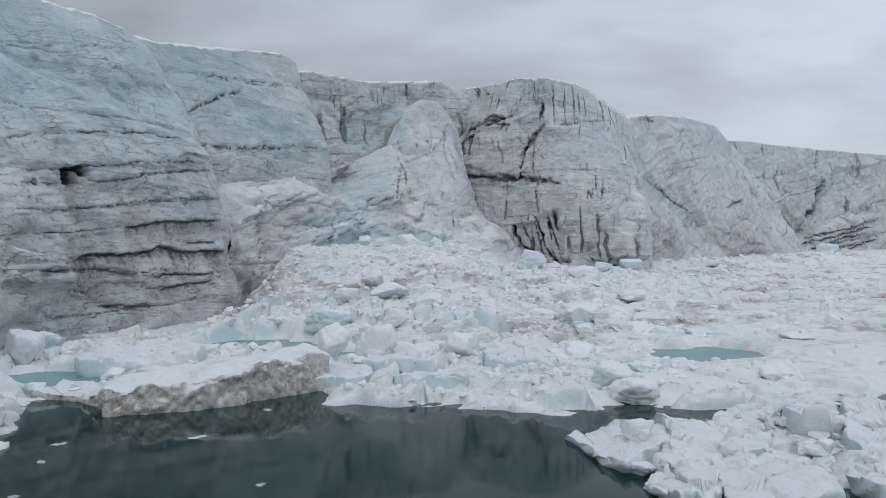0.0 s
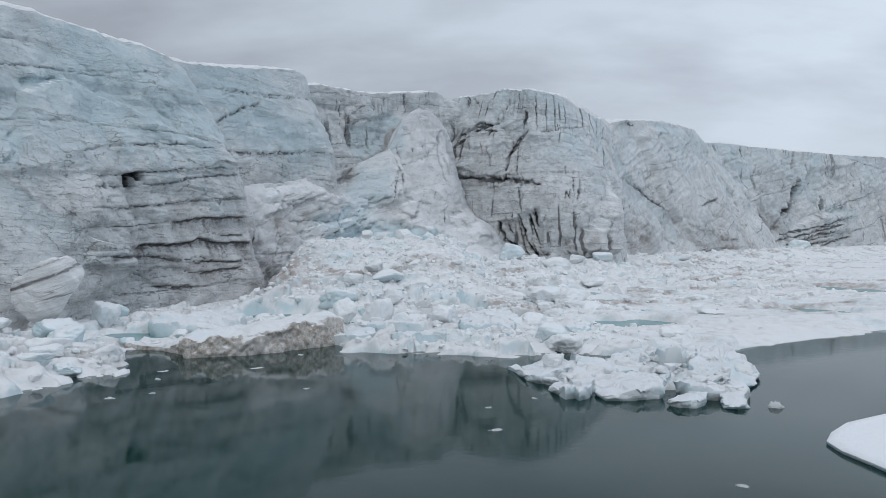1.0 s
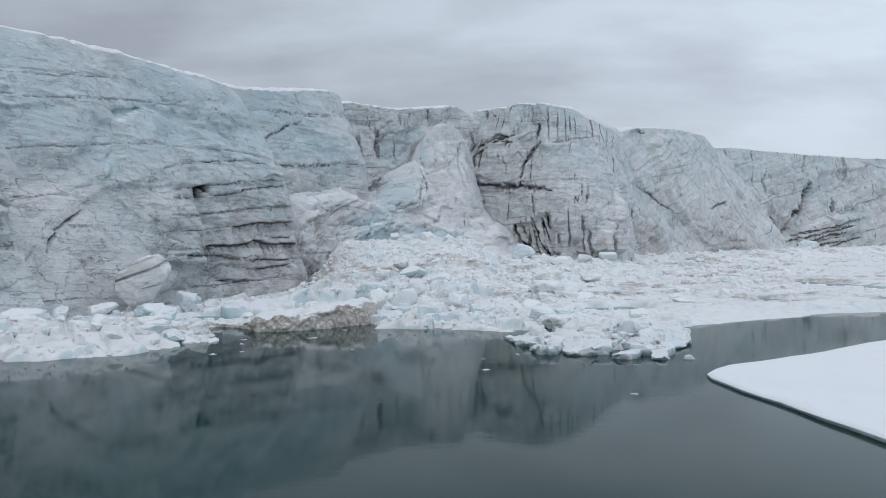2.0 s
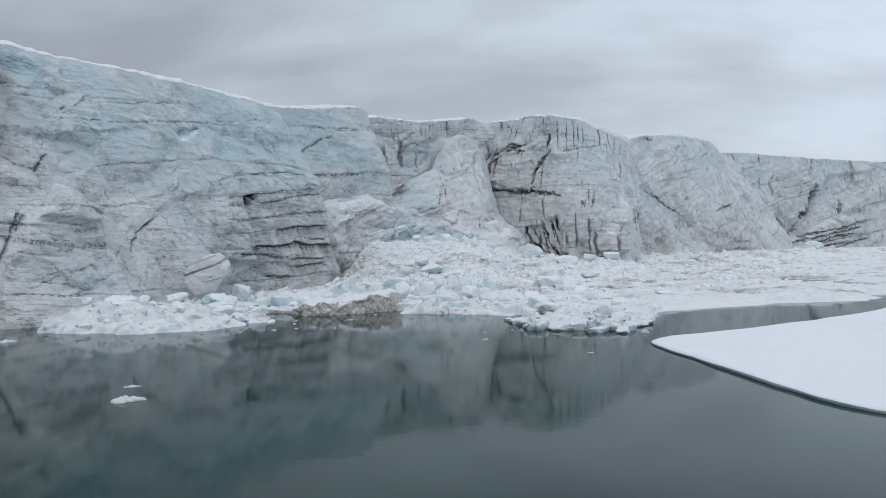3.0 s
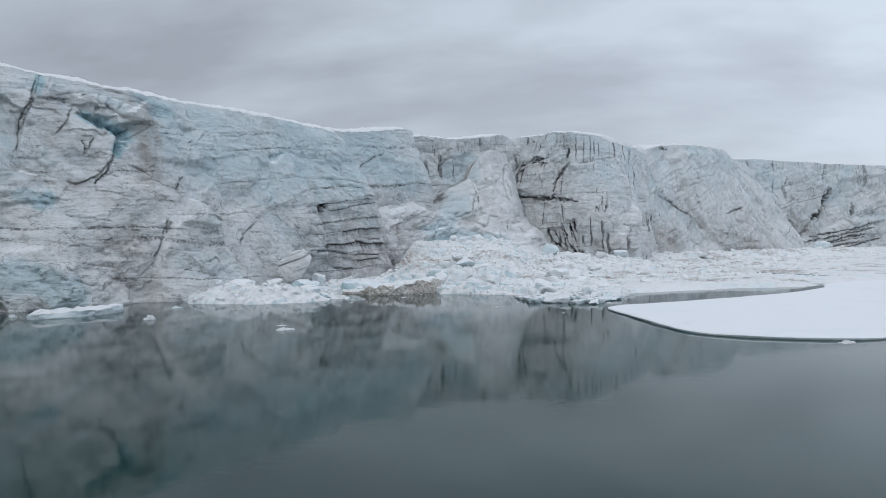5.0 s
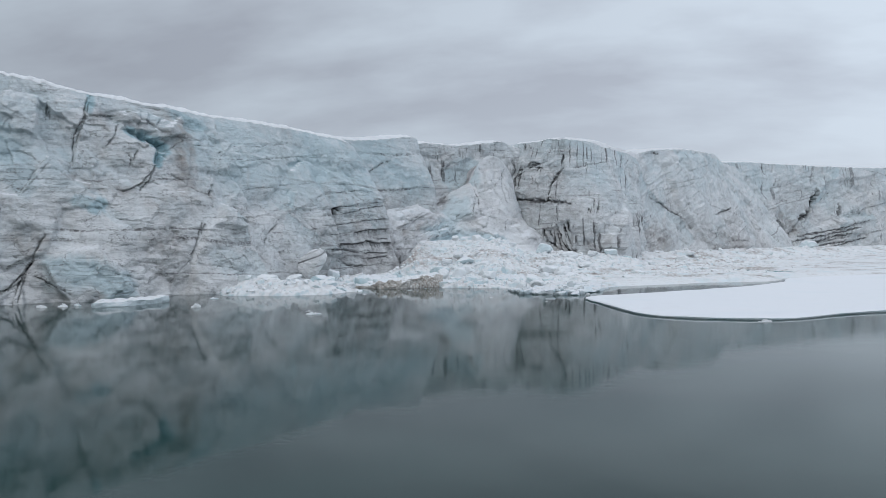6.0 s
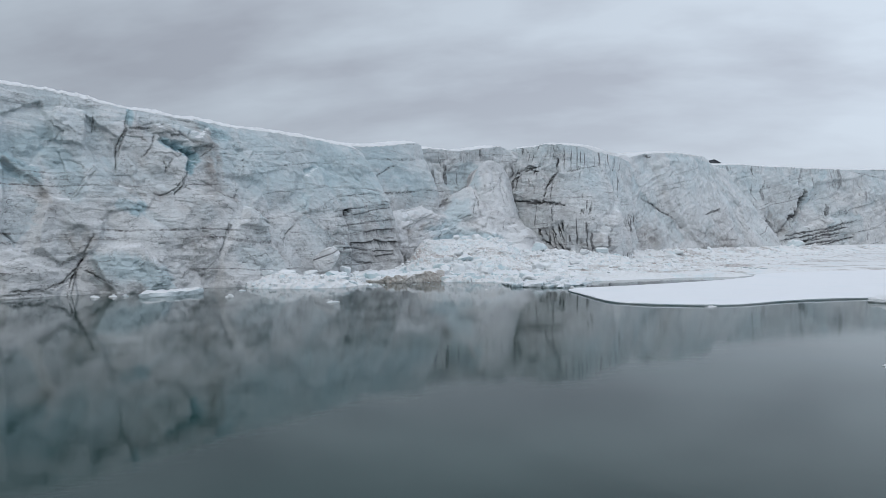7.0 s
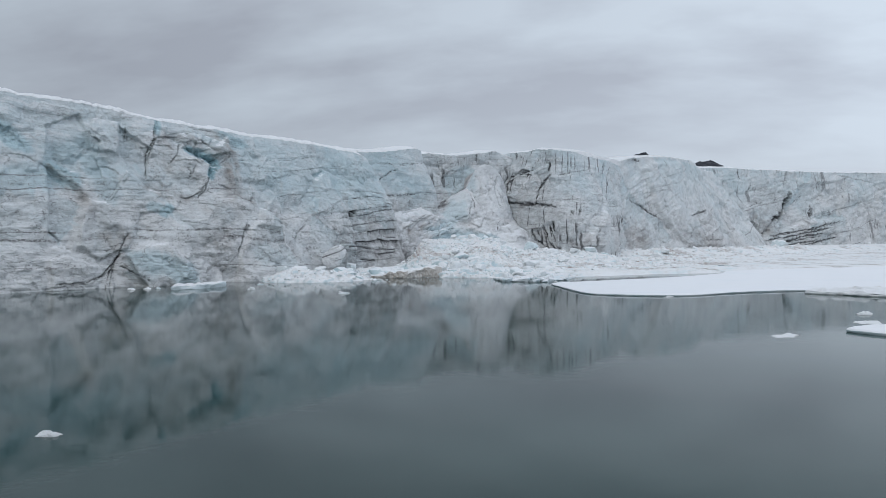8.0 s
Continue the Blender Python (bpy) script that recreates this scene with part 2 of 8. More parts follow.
    specks = math_node(nt, "MULTIPLY", span(nt, noise_node(nt, co, 4.5, 3.0, 0.7), 0.57, 0.64), math_node(nt, "ADD", dust, 0.10))
    col = blend(nt, math_node(nt, "MULTIPLY", specks, 0.8), col, (0.10, 0.095, 0.095))
    # fine runs of silt down the face
    tall = nt.nodes.new("ShaderNodeMapping")
    tall.inputs["Scale"].default_value = (1.0, 1.0, 0.07)
    link(nt, co, tall.inputs[0])
    runs = span(nt, noise_node(nt, tall.outputs[0], 1.5, 5.0, 0.7), 0.56, 0.68)
    where = math_node(nt, "MULTIPLY", span(nt, noise_node(nt, co, 0.13, 3.0), 0.47, 0.62, 0.0, 0.6), math_node(nt, "ADD", attr(nt, "runs"), 0.15))
    col = blend(nt, math_node(nt, "MULTIPLY", runs, where), col, (0.22, 0.205, 0.20))
    # near-black colour: silt on the face, and the shade inside clefts and holes
    silt_shade = attr(nt, "silt_shade")
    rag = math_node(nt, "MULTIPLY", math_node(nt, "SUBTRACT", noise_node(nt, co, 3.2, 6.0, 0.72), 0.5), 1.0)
    silt = math_node(nt, "MULTIPLY", span(nt, math_node(nt, "ADD", silt_shade, rag), 0.36, 0.70, 0.0, 0.5), span(nt, silt_shade, 0.03, 0.25))
    silt = math_node(nt, "ADD", silt, math_node(nt, "MULTIPLY", math_node(nt, "MULTIPLY", silt_shade, 0.5), span(nt, fine, 0.32, 0.56, 0.55, 1.0)))
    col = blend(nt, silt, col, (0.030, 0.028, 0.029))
    # snow lies wherever the surface is level enough
    nsep = nt.nodes.new("ShaderNodeSeparateXYZ")
    link(nt, nt.nodes.new("ShaderNodeNewGeometry").outputs["Normal"], nsep.inputs[0])
    lies = math_node(nt, "ADD", nsep.outputs["Z"], math_node(nt, "MULTIPLY", math_node(nt, "SUBTRACT", fine, 0.5), 0.35))
    col = blend(nt, span(nt, lies, 0.84, 0.95), col, (0.83, 0.845, 0.86))
    grain = noise_node(nt, co, 7.0, 3.0, 0.7)
    col = blend(nt, span(nt, grain, 0.60, 0.74, 0.0, 0.2), col, (0.34, 0.345, 0.35))
    link(nt, col, bs.inputs["Base Color"])
    h = math_node(nt, "ADD", math_node(nt, "MULTIPLY", sheet, 0.9), math_node(nt, "MULTIPLY", fine, 0.25))
    h = math_node(nt, "SUBTRACT", h, math_node(nt, "MULTIPLY", math_node(nt, "ADD", thin, hair), 0.12))
    h = math_node(nt, "ADD", h, math_node(nt, "MULTIPLY", sheet2, 0.35))
    h = math_node(nt, "SUBTRACT", h, math_node(nt, "MULTIPLY", math_node(nt, "ADD", split, split2), 0.25))
    h = math_node(nt, "SUBTRACT", h, math_node(nt, "MULTIPLY", math_node(nt, "MULTIPLY", seams[0], keep), 0.25))
    h = math_node(nt, "SUBTRACT", h, math_node(nt, "MULTIPLY", math_node(nt, "MULTIPLY", seams[1], keep2), 0.18))
    bump(nt, bs, h, 0.8, 0.6)
    return m


def make_snow(name, tint=(0.86, 0.875, 0.885), dirt=0.35, blue=0.25, scale=1.0):
    """Wet old snow over ice: near white, with faint rosy-brown dust and pale blue where the ice shows."""
    m, nt, bs = material(name, 0.6, 0.35)
    co = place(nt)
    big = noise_node(nt, co, 0.16 * scale, 4.0)
    mid = noise_node(nt, co, 0.9 * scale, 4.0)
    fine = noise_node(nt, co, 6.0 * scale, 4.0, 0.65)
    bare = blend(nt, span(nt, big, 0.42, 0.62), (0.72, 0.77, 0.79), (0.58, 0.70, 0.735))
    col = blend(nt, span(nt, big, 0.5, 0.72, 0.0, blue), tint, (0.62, 0.75, 0.79))
    col = blend(nt, level(nt, mid, 0.40, 0.80), bare, col)
    d = math_node(nt, "MULTIPLY", span(nt, mid, 0.46, 0.74), span(nt, noise_node(nt, co, 0.1 * scale, 3.0), 0.38, 0.62))
    col = blend(nt, math_node(nt, "MULTIPLY", d, dirt), col, (0.50, 0.44, 0.40))
    col = blend(nt, span(nt, fine, 0.62, 0.78, 0.0, dirt * 0.6), col, (0.45, 0.41, 0.38))
    col = blend(nt, math_node(nt, "MULTIPLY", attr(nt, "dust"), span(nt, mid, 0.35, 0.62, 0.3, 1.0)), col, (0.34, 0.29, 0.26))
    link(nt, col, bs.inputs["Base Color"])
    bump(nt, bs, math_node(nt, "ADD", math_node(nt, "MULTIPLY", mid, 0.6), math_node(nt, "MULTIPLY", fine, 0.45)), 0.65, 0.3)
    return m


def make_block_ice():
    """Broken ice blocks: each of its own shade between snow white and pale turquoise."""
    m, nt, bs = material("broken_ice", 0.5, 0.4)
    co = place(nt)
    rnd = nt.nodes.new("ShaderNodeObjectInfo").outputs["Random"]
    fine = noise_node(nt, co, 3.0, 4.0, 0.65)
    mid = noise_node(nt, co, 0.8, 3.0)
    col = blend(nt, span(nt, rnd, 0.62, 1.0, 0.0, 0.9), (0.77, 0.80, 0.81), (0.54, 0.69, 0.73))
    col = blend(nt, math_node(nt, "MULTIPLY", level(nt, fine, 0.35, 0.8), 0.85), col, (0.83, 0.845, 0.855))
    col = blend(nt, span(nt, mid, 0.52, 0.75, 0.0, 0.30), col, (0.55, 0.49, 0.45))
    col = blend(nt, span(nt, fine, 0.6, 0.8, 0.0, 0.22), col, (0.45, 0.42, 0.40))
    link(nt, col, bs.inputs["Base Color"])
    bump(nt, bs, math_node(nt, "ADD", mid, math_node(nt, "MULTIPLY", fine, 0.6)), 0.8, 0.35)
    return m


def make_dirty_ice():
    m, nt, bs = material("dirty_ice", 0.8, 0.25)
    co = place(nt)
    big = noise_node(nt, co, 0.35, 4.0)
    mid = noise_node(nt, co, 3.2, 8.0, 0.78)
    fine = noise_node(nt, co, 9.0, 4.0, 0.7)
    col = blend(nt, span(nt, mid, 0.38, 0.60), (0.76, 0.745, 0.72), (0.41, 0.35, 0.295))
    col = blend(nt, span(nt, big, 0.52, 0.60, 0.0, 0.4), col, (0.72, 0.715, 0.70))
    col = blend(nt, span(nt, fine, 0.57, 0.66, 0.0, 0.5), col, (0.20, 0.17, 0.15))
    nor = nt.nodes.new("ShaderNodeNewGeometry").outputs["Normal"]
    sep = nt.nodes.new("ShaderNodeSeparateXYZ")
    link(nt, nor, sep.inputs[0])
    col = blend(nt, span(nt, math_node(nt, "ADD", sep.outputs["Z"], math_node(nt, "MULTIPLY", math_node(nt, "SUBTRACT", mid, 0.5), 0.7)), 0.36, 0.60), col, (0.84, 0.845, 0.85))
    link(nt, col, bs.inputs["Base Color"])
    bump(nt, bs, math_node(nt, "ADD", mid, math_node(nt, "MULTIPLY", fine, 0.5)), 0.6, 0.16)
    return m


def make_water():
    m, nt, bs = material("fjord_water", 0.058, 0.36)
    bs.inputs["IOR"].default_value = 1.333
    co = place(nt)
    big = noise_node(nt, co, 0.05, 3.0)
    link(nt, blend(nt, span(nt, big, 0.35, 0.65), (0.004, 0.028, 0.0245), (0.005, 0.035, 0.031)), bs.inputs["Base Color"])
    rip = noise_node(nt, co, 1.1, 3.0, 0.55)
    swell = noise_node(nt, co, 0.22, 2.0)
    bump(nt, bs, math_node(nt, "ADD", math_node(nt, "MULTIPLY", rip, 0.35), math_node(nt, "MULTIPLY", swell, 0.8)), 0.05, 0.16)
    return m


def make_pond():
    m, nt, bs = material("melt_water", 0.22, 0.22)
    bs.inputs["IOR"].default_value = 1.333
    co = place(nt)
    link(nt, blend(nt, span(nt, noise_node(nt, co, 0.3, 3.0), 0.3, 0.7), (0.13, 0.27, 0.28), (0.20, 0.36, 0.37)), bs.inputs["Base Color"])
    bump(nt, bs, noise_node(nt, co, 2.0, 3.0), 0.08, 0.05)
    return m


def make_rock():
    m, nt, bs = material("dark_rock", 0.9, 0.2)
    co = place(nt)
    n = noise_node(nt, co, 0.05, 5.0, 0.6)
    col = blend(nt, span(nt, n, 0.4, 0.65), (0.028, 0.032, 0.040), (0.065, 0.07, 0.08))
    col = blend(nt, span(nt, noise_node(nt, co, 0.035, 4.0, 0.6), 0.60, 0.66), col, (0.7, 0.72, 0.75))
    link(nt, col, bs.inputs["Base Color"])
    bump(nt, bs, n, 0.8, 4.0)
    return m


ICE = make_cliff_ice()
PACK = make_snow("pack_snow", (0.815, 0.825, 0.83), 0.5, 0.5)
FLOE = make_snow("floe_snow", (0.85, 0.865, 0.885), 0.06, 0.12, 0.6)
SLAB = make_snow("slab_snow", (0.82, 0.84, 0.86), 0.22, 0.5, 1.6)
BLOCK = make_block_ice()
DIRTY = make_dirty_ice()
RIM = make_snow("bare_ice", (0.66, 0.75, 0.785), 0.3, 0.4, 1.2)
WATER = make_water()
POND = make_pond()
ROCK = make_rock()


# ---- mesh helpers ----
def grid_mesh(name, P, mat, attrs=None, keep=None, shade=True):
    """A mesh from a grid of places P[rows, columns, 3]; keep: which quads stay."""
    nr, nc = P.shape[:2]
    idx = np.arange(nr * nc).reshape(nr, nc)
    q = np.stack([idx[:-1, :-1], idx[:-1, 1:], idx[1:, 1:], idx[1:, :-1]], -1).reshape(-1, 4)
    if keep is not None:
        q = q[keep.reshape(-1)]
    used = np.unique(q)
    back = np.full(nr * nc, -1)
    back[used] = np.arange(len(used))
    q = back[q]
    me = bpy.data.meshes.new(name)
    me.vertices.add(len(used)); me.loops.add(q.size); me.polygons.add(len(q))
    me.vertices.foreach_set("co", P.reshape(-1, 3)[used].astype(np.float32).ravel())
    me.loops.foreach_set("vertex_index", q.astype(np.int32).ravel())
    me.polygons.foreach_set("loop_start", np.arange(0, q.size, 4, dtype=np.int32))
    me.polygons.foreach_set("use_smooth", np.full(len(q), shade))
    me.update(calc_edges=True)
    for key, v in (attrs or {}).items():
        a = me.attributes.new(key, "FLOAT", "POINT")
        a.data.foreach_set("value", np.asarray(v, dtype=np.float32).reshape(-1)[used])
    me.materials.append(mat)
    return me


def part(name, data, parent, label=""):
    ob = new(name, data)
    ob.parent = parent
    if label:
        ob["label"] = label
    return ob


# ---- the glacier front ----
class Wall:
    """One buttress of the ice cliff, between its foot line and its crest line, with what marks it."""

    def __init__(self, foot, crest, power=1.4, dip=0.0, rough=1.0, layers=0.35, seed=0, dust=0.1, curl=0.0, lip=1.5, inland=(-0.6, 0.8), streaks=0.0, blueness=0.12, pale=0.0, cool=(0.2, 0.8), tan=0.0):
        self.foot, self.crest, self.power, self.dip, self.seed = foot, crest, power, dip, seed
        self.rough, self.layers, self.dusty, self.curl = rough, layers, dust, curl
        self.lip, self.inland, self.streaks, self.blueness, self.pale = lip, inland, streaks, blueness, pale
        self.cool, self.tan = cool, tan
        self.marks, self.ledges, self.panels = [], [], []

    def ridge(self, n):
        """Foot and crest at n even steps along the foot line."""
        f = np.array(self.foot, float)
        d = np.concatenate([[0], np.cumsum(np.hypot(*np.diff(f, axis=0).T))])
        s = np.linspace(0, d[-1], n)
        c = np.array(self.crest, float)
        F = np.stack([np.interp(s, d, f[:, k]) for k in range(2)], -1)
        C = np.stack([np.interp(s, d, c[:, k]) for k in range(3)], -1)
        w = max(1, int(2.5 * n / d[-1]))
        ker = np.hanning(2 * w + 3); ker /= ker.sum()
        pad = w + 1
        for A in (F, C):
            for k in range(A.shape[1]):
                e = np.concatenate([2 * A[0, k] - A[pad:0:-1, k], A[:, k], 2 * A[-1, k] - A[-2:-pad - 2:-1, k]])
                A[:, k] = np.convolve(e, ker, "valid")
        return s, F, C

    def mark(self, kind, s0, h0, s1, h1, width, amount, deep=0.0):
        self.marks.append((kind, s0, h0, s1, h1, width, amount, deep))

    def ledge(self, points, reach, amount, deep):
        """A lip along places (s, h): the ice under it is cut back and stained by silt that drips from it."""
        self.ledges.append((points, reach, amount, deep))

    def panel(self, points, out, along=0.0, up=0.0, soft=0.3):
        """A plate of the face within places (s, h) that stands out, tilted along the wall and upwards."""
        self.panels.append((points, out, along, up, soft))

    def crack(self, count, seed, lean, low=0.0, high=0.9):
        """Short clefts, in clusters, their inner shade painted dark. lean: sideways run for each metre of height."""
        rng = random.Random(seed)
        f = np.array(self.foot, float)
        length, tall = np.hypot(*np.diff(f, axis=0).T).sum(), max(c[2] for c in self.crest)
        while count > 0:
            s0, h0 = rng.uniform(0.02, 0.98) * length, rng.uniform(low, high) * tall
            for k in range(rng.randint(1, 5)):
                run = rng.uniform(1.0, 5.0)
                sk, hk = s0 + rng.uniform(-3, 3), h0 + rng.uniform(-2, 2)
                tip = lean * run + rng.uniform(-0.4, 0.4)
                self.mark("silt_shade", sk, hk, sk + tip, hk + run, rng.uniform(0.07, 0.22), rng.uniform(0.6, 1.0), rng.uniform(0.1, 0.5))
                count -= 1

    def build(self, name, parent, step, back=120.0):
        f = np.array(self.foot, float)
        length = np.hypot(*np.diff(f, axis=0).T).sum()
        n = int(length / step) + 1
        s, F, C = self.ridge(n)
        tall = C[:, 2].max()
        nv = int(tall / step) + 1
        v = np.concatenate([np.linspace(-0.06, 1, nv)])[:, None]
        hz = np.clip(v, 0, 1)
        S = np.broadcast_to(s, (nv, n)).copy()
        sd = self.seed * 17
        zc = C[:, 2] - 0.5 * max(self.lip, 0) + 0.4 * fbm(s / 6.0, s * 0 + 3.3, sd + 1, 3) + 0.13 * vnoise(s / 0.9, s * 0, sd + 2)
        H = v * zc[None, :]
        lean = hz ** self.power
        X = F[None, :, 0] + (C[None, :, 0] - F[None, :, 0]) * lean
        Y = F[None, :, 1] + (C[None, :, 1] - F[None, :, 1]) * lean
        t = np.gradient(F, axis=0)
        t /= np.hypot(t[:, 0], t[:, 1])[:, None]
        nx, ny = t[:, 1][None, :], -t[:, 0][None, :]
        r = self.rough
        # layers: gently folded planes
        fold = 2.2 * fbm(S / 45, H / 30, sd + 3, 2) + 0.7 * fbm(S / 9, H / 9, sd + 4, 3)
        strata = H - self.dip * S + self.curl * (S - length / 2) ** 2 / length + fold
        D = 1.7 * r * fbm(S / 26, H / 20, sd + 5, 3)
        # hollows where ice has spalled off, with sharp ridges between, and a few broken plates
        wx, wy = 0.35 * fbm(S / 5, H / 5, sd + 6, 4), 0.35 * fbm(S / 5 + 50, H / 5, sd + 7, 4)
        fresh = 0.0
        some = smooth(-0.1, 0.5, fbm(S / 15, H / 12, sd + 61, 2))
        for sx, sy, deep, amp, tip, k in ((15.0, 11.0, 2.4, 0.20, 0.6, 0), (5.6, 3.8, 0.95, 0.10, 0.4, 3), (2.1, 1.25, 0.30, 0.04, 0.12, 6)):
            px, py = S / sx + wx + 0.35 * H / sx, H / sy + wy - 0.2 * S / sy
            D += r * deep * (0.35 - scallops(px, py, sd + 71 + k)) * (0.75 + 1.2 * (some if k else 0.6))
            f1, f2, val, ox, oy = cells(px, py, sd + 8 + k)
            w2 = 2 * lattice(np.floor(val * 999), np.floor(val * 77), 3) - 1
            w3 = 2 * lattice(np.floor(val * 799), np.floor(val * 57), 4) - 1
            fresh += (0.55, 0.35, 0.25)[k // 3] * (2 * val - 1) * (0.4 + 0.6 * some)
            D += r * some * (amp * (2 * val - 1) + tip * (ox * w2 + 0.8 * oy * w3))
        for points, jut, slant, rise, soft in self.panels:
            q = np.array(points, float)
            cs = np.where((s > q[:, 0].min() - 4) & (s < q[:, 0].max() + 4))[0]
            a, b = cs[0], cs[-1] + 1
            ss, hh = S[:, a:b], H[:, a:b]
            d = inside_distance(ss + 0.5 * fbm(hh / 2.5, ss / 3, sd + 81, 4), hh + 0.5 * fbm(ss / 2.5, hh / 3, sd + 82, 4), points)
            D[:, a:b] += smooth(-soft, soft, d) * (jut + slant * (ss - q[:, 0].mean()) + rise * (hh - q[:, 1].mean()))
        # each layer stands out or melts back a little, with a sharp lip
        fine_warp = strata + 0.12 * fbm(S / 1.5, H / 1.5, sd + 10, 3)
        for thick, amp, k in ((1.9, 0.30, 0), (0.75, 0.17, 1)):
            q = fine_warp / thick + 0.5 * vnoise(S / 30, H / 30, sd + 11 + k)
            n0 = np.floor(q)
            fr = q - n0
            keepers = smooth(-0.25, 0.35, vnoise(S / 12, H / 8 + 31 * k, sd + 17 + k))
            D += 0.75 * self.layers * amp / 0.3 * keepers * ((lattice(n0, n0 * 0 + 2, sd + 12 + k) - 0.5) * 1.6 + 0.45 * fr)
        D += 0.16 * r * fbm(S / 1.1, H / 0.9, sd + 13, 3) * (0.7 + 0.7 * vnoise(S / 14, H / 14, sd + 14))
        dust = self.dusty * (0.5 + 0.9 * fbm(S / 11, H / 11, sd + 15, 3))
        up = H / tall + 0.28 * fbm(S / 14, H / 9, sd + 91, 3)
        cool = smooth(self.cool[0], self.cool[1], up)
        tan = self.tan * smooth(-0.25, 0.5, fbm(S / 9, H / 14, sd + 92, 4)) * (1 - 0.7 * cool)
        blue = self.blueness * smooth(-0.05, 0.5, fbm(S / 13 + 9, H / 10, sd + 16, 3))
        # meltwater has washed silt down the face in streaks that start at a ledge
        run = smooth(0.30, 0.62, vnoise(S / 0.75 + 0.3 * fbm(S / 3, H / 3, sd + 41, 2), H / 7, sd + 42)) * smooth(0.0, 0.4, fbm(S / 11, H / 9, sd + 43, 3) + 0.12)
        silt_shade = self.streaks * run
        for kind, s0, h0, s1, h1, width, amount, deep in self.marks:
            lo, hi = min(s0, s1) - 6 * width - 2, max(s0, s1) + 6 * width + 2
            cs = np.where((s > lo) & (s < hi))[0]
            if not len(cs):
                continue
            a, b = cs[0], cs[-1] + 1
            ss, hh = S[:, a:b], H[:, a:b]
            jit = 0.35 * width + 0.22
            qs = ss + jit * fbm(hh / 1.3, ss / 4, sd + 21, 4)
            qh = hh + jit * fbm(ss / 1.3, hh / 4, sd + 22, 4)
            L2 = max((s1 - s0) ** 2 + (h1 - h0) ** 2, 1e-6)
            u = np.clip(((qs - s0) * (s1 - s0) + (qh - h0) * (h1 - h0)) / L2, 0, 1)
            dist = np.hypot(qs - s0 - u * (s1 - s0), qh - h0 - u * (h1 - h0))
            taper = width * (0.45 + 0.55 * np.sin(np.pi * np.clip(u, 0.06, 0.94)))
            if kind == "hole":      # a deep opening, squarish, the shade inside it painted black
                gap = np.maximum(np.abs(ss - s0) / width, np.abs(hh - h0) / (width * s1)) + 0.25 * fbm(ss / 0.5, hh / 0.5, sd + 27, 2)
                silt_shade[:, a:b] = np.maximum(silt_shade[:, a:b], amount * smooth(1.15, 0.85, gap))
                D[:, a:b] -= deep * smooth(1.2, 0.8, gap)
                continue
            if kind == "step":      # the side with more height stands back by deep
                side = ((s1 - s0) * (qh - h0) - (h1 - h0) * (qs - s0)) / math.sqrt(L2)
                fall = np.exp(-np.clip(side, 0, None) / (2.2 * width)) * smooth(0, 0.1, u) * smooth(1, 0.9, u) * smooth(-0.12, 0.12, side)
                D[:, a:b] -= 0.22 * deep * fall
                blue[:, a:b] = np.maximum(blue[:, a:b], 0.28 * min(abs(deep), 1.0) * fall)
                continue
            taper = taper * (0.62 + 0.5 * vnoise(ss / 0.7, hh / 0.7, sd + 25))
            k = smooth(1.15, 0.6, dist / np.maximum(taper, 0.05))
            # colours silt bands and also the shade within cracks
            if kind == "silt_shade":
                silt_shade[:, a:b] = np.maximum(silt_shade[:, a:b], amount * k * (0.75 + 0.25 * vnoise(ss / 0.9, hh / 2.4, sd + 23)))
                if width > 0.3 and abs(h1 - h0) < 0.5 * abs(s1 - s0):       # silt washed down below a dirty ledge
                    fall = h0 + (h1 - h0) * np.clip((ss - s0) / (s1 - s0), 0, 1) - hh
                    reach = 4.0 * width * (0.5 + 0.5 * vnoise(ss / 0.45, ss * 0, sd + 26)) ** 2 + 0.2
                    on = smooth(-0.02, 0.05, (ss - min(s0, s1)) / abs(s1 - s0)) * smooth(1.02, 0.95, (ss - min(s0, s1)) / abs(s1 - s0))
                    silt_shade[:, a:b] = np.maximum(silt_shade[:, a:b], 0.6 * amount * on * smooth(-0.1, 0.1, fall) * smooth(1, 0, fall / reach))
            elif kind == "dust":
                dust[:, a:b] = np.maximum(dust[:, a:b], amount * smooth(1.5, 0.1, dist / width) * (0.6 + 0.6 * fbm(ss / 2.5, hh / 2.5, sd + 24, 3)))
            elif kind == "tan":
                tan[:, a:b] = np.maximum(tan[:, a:b], amount * smooth(1.4, 0.2, dist / width) * (0.65 + 0.6 * fbm(ss / 1.2, hh / 4, sd + 28, 3)))
            elif kind == "blue":
                blue[:, a:b] = np.maximum(blue[:, a:b], amount * smooth(1.3, 0.5, dist / width))
            D[:, a:b] -= deep * k
        for points, reach, amount, deep in self.ledges:
            q = np.array(sorted(points), float)
            end = smooth(0, 2.2, s - q[0, 0]) * smooth(0, 1.2, q[-1, 0] - s)
            line = np.interp(s, q[:, 0], q[:, 1]) + 0.22 * fbm(s / 1.9, s * 0, sd + 51, 3) + 0.08 * fbm(s / 0.4, s * 0, sd + 52, 2)
            below = line[None, :] - H
            drip = 1.5 * reach * (0.2 + 1.5 * (0.5 + 0.5 * vnoise(s / 0.55, s * 0, sd + 53)) ** 2.2 + 0.5 * (0.5 + 0.5 * vnoise(s / 2.6, s * 0, sd + 54)))[None, :]
            fade = np.exp(-np.clip(below, 0, None) / drip) * (0.75 + 0.25 * vnoise(S / 0.35, H / 2.5, sd + 55))
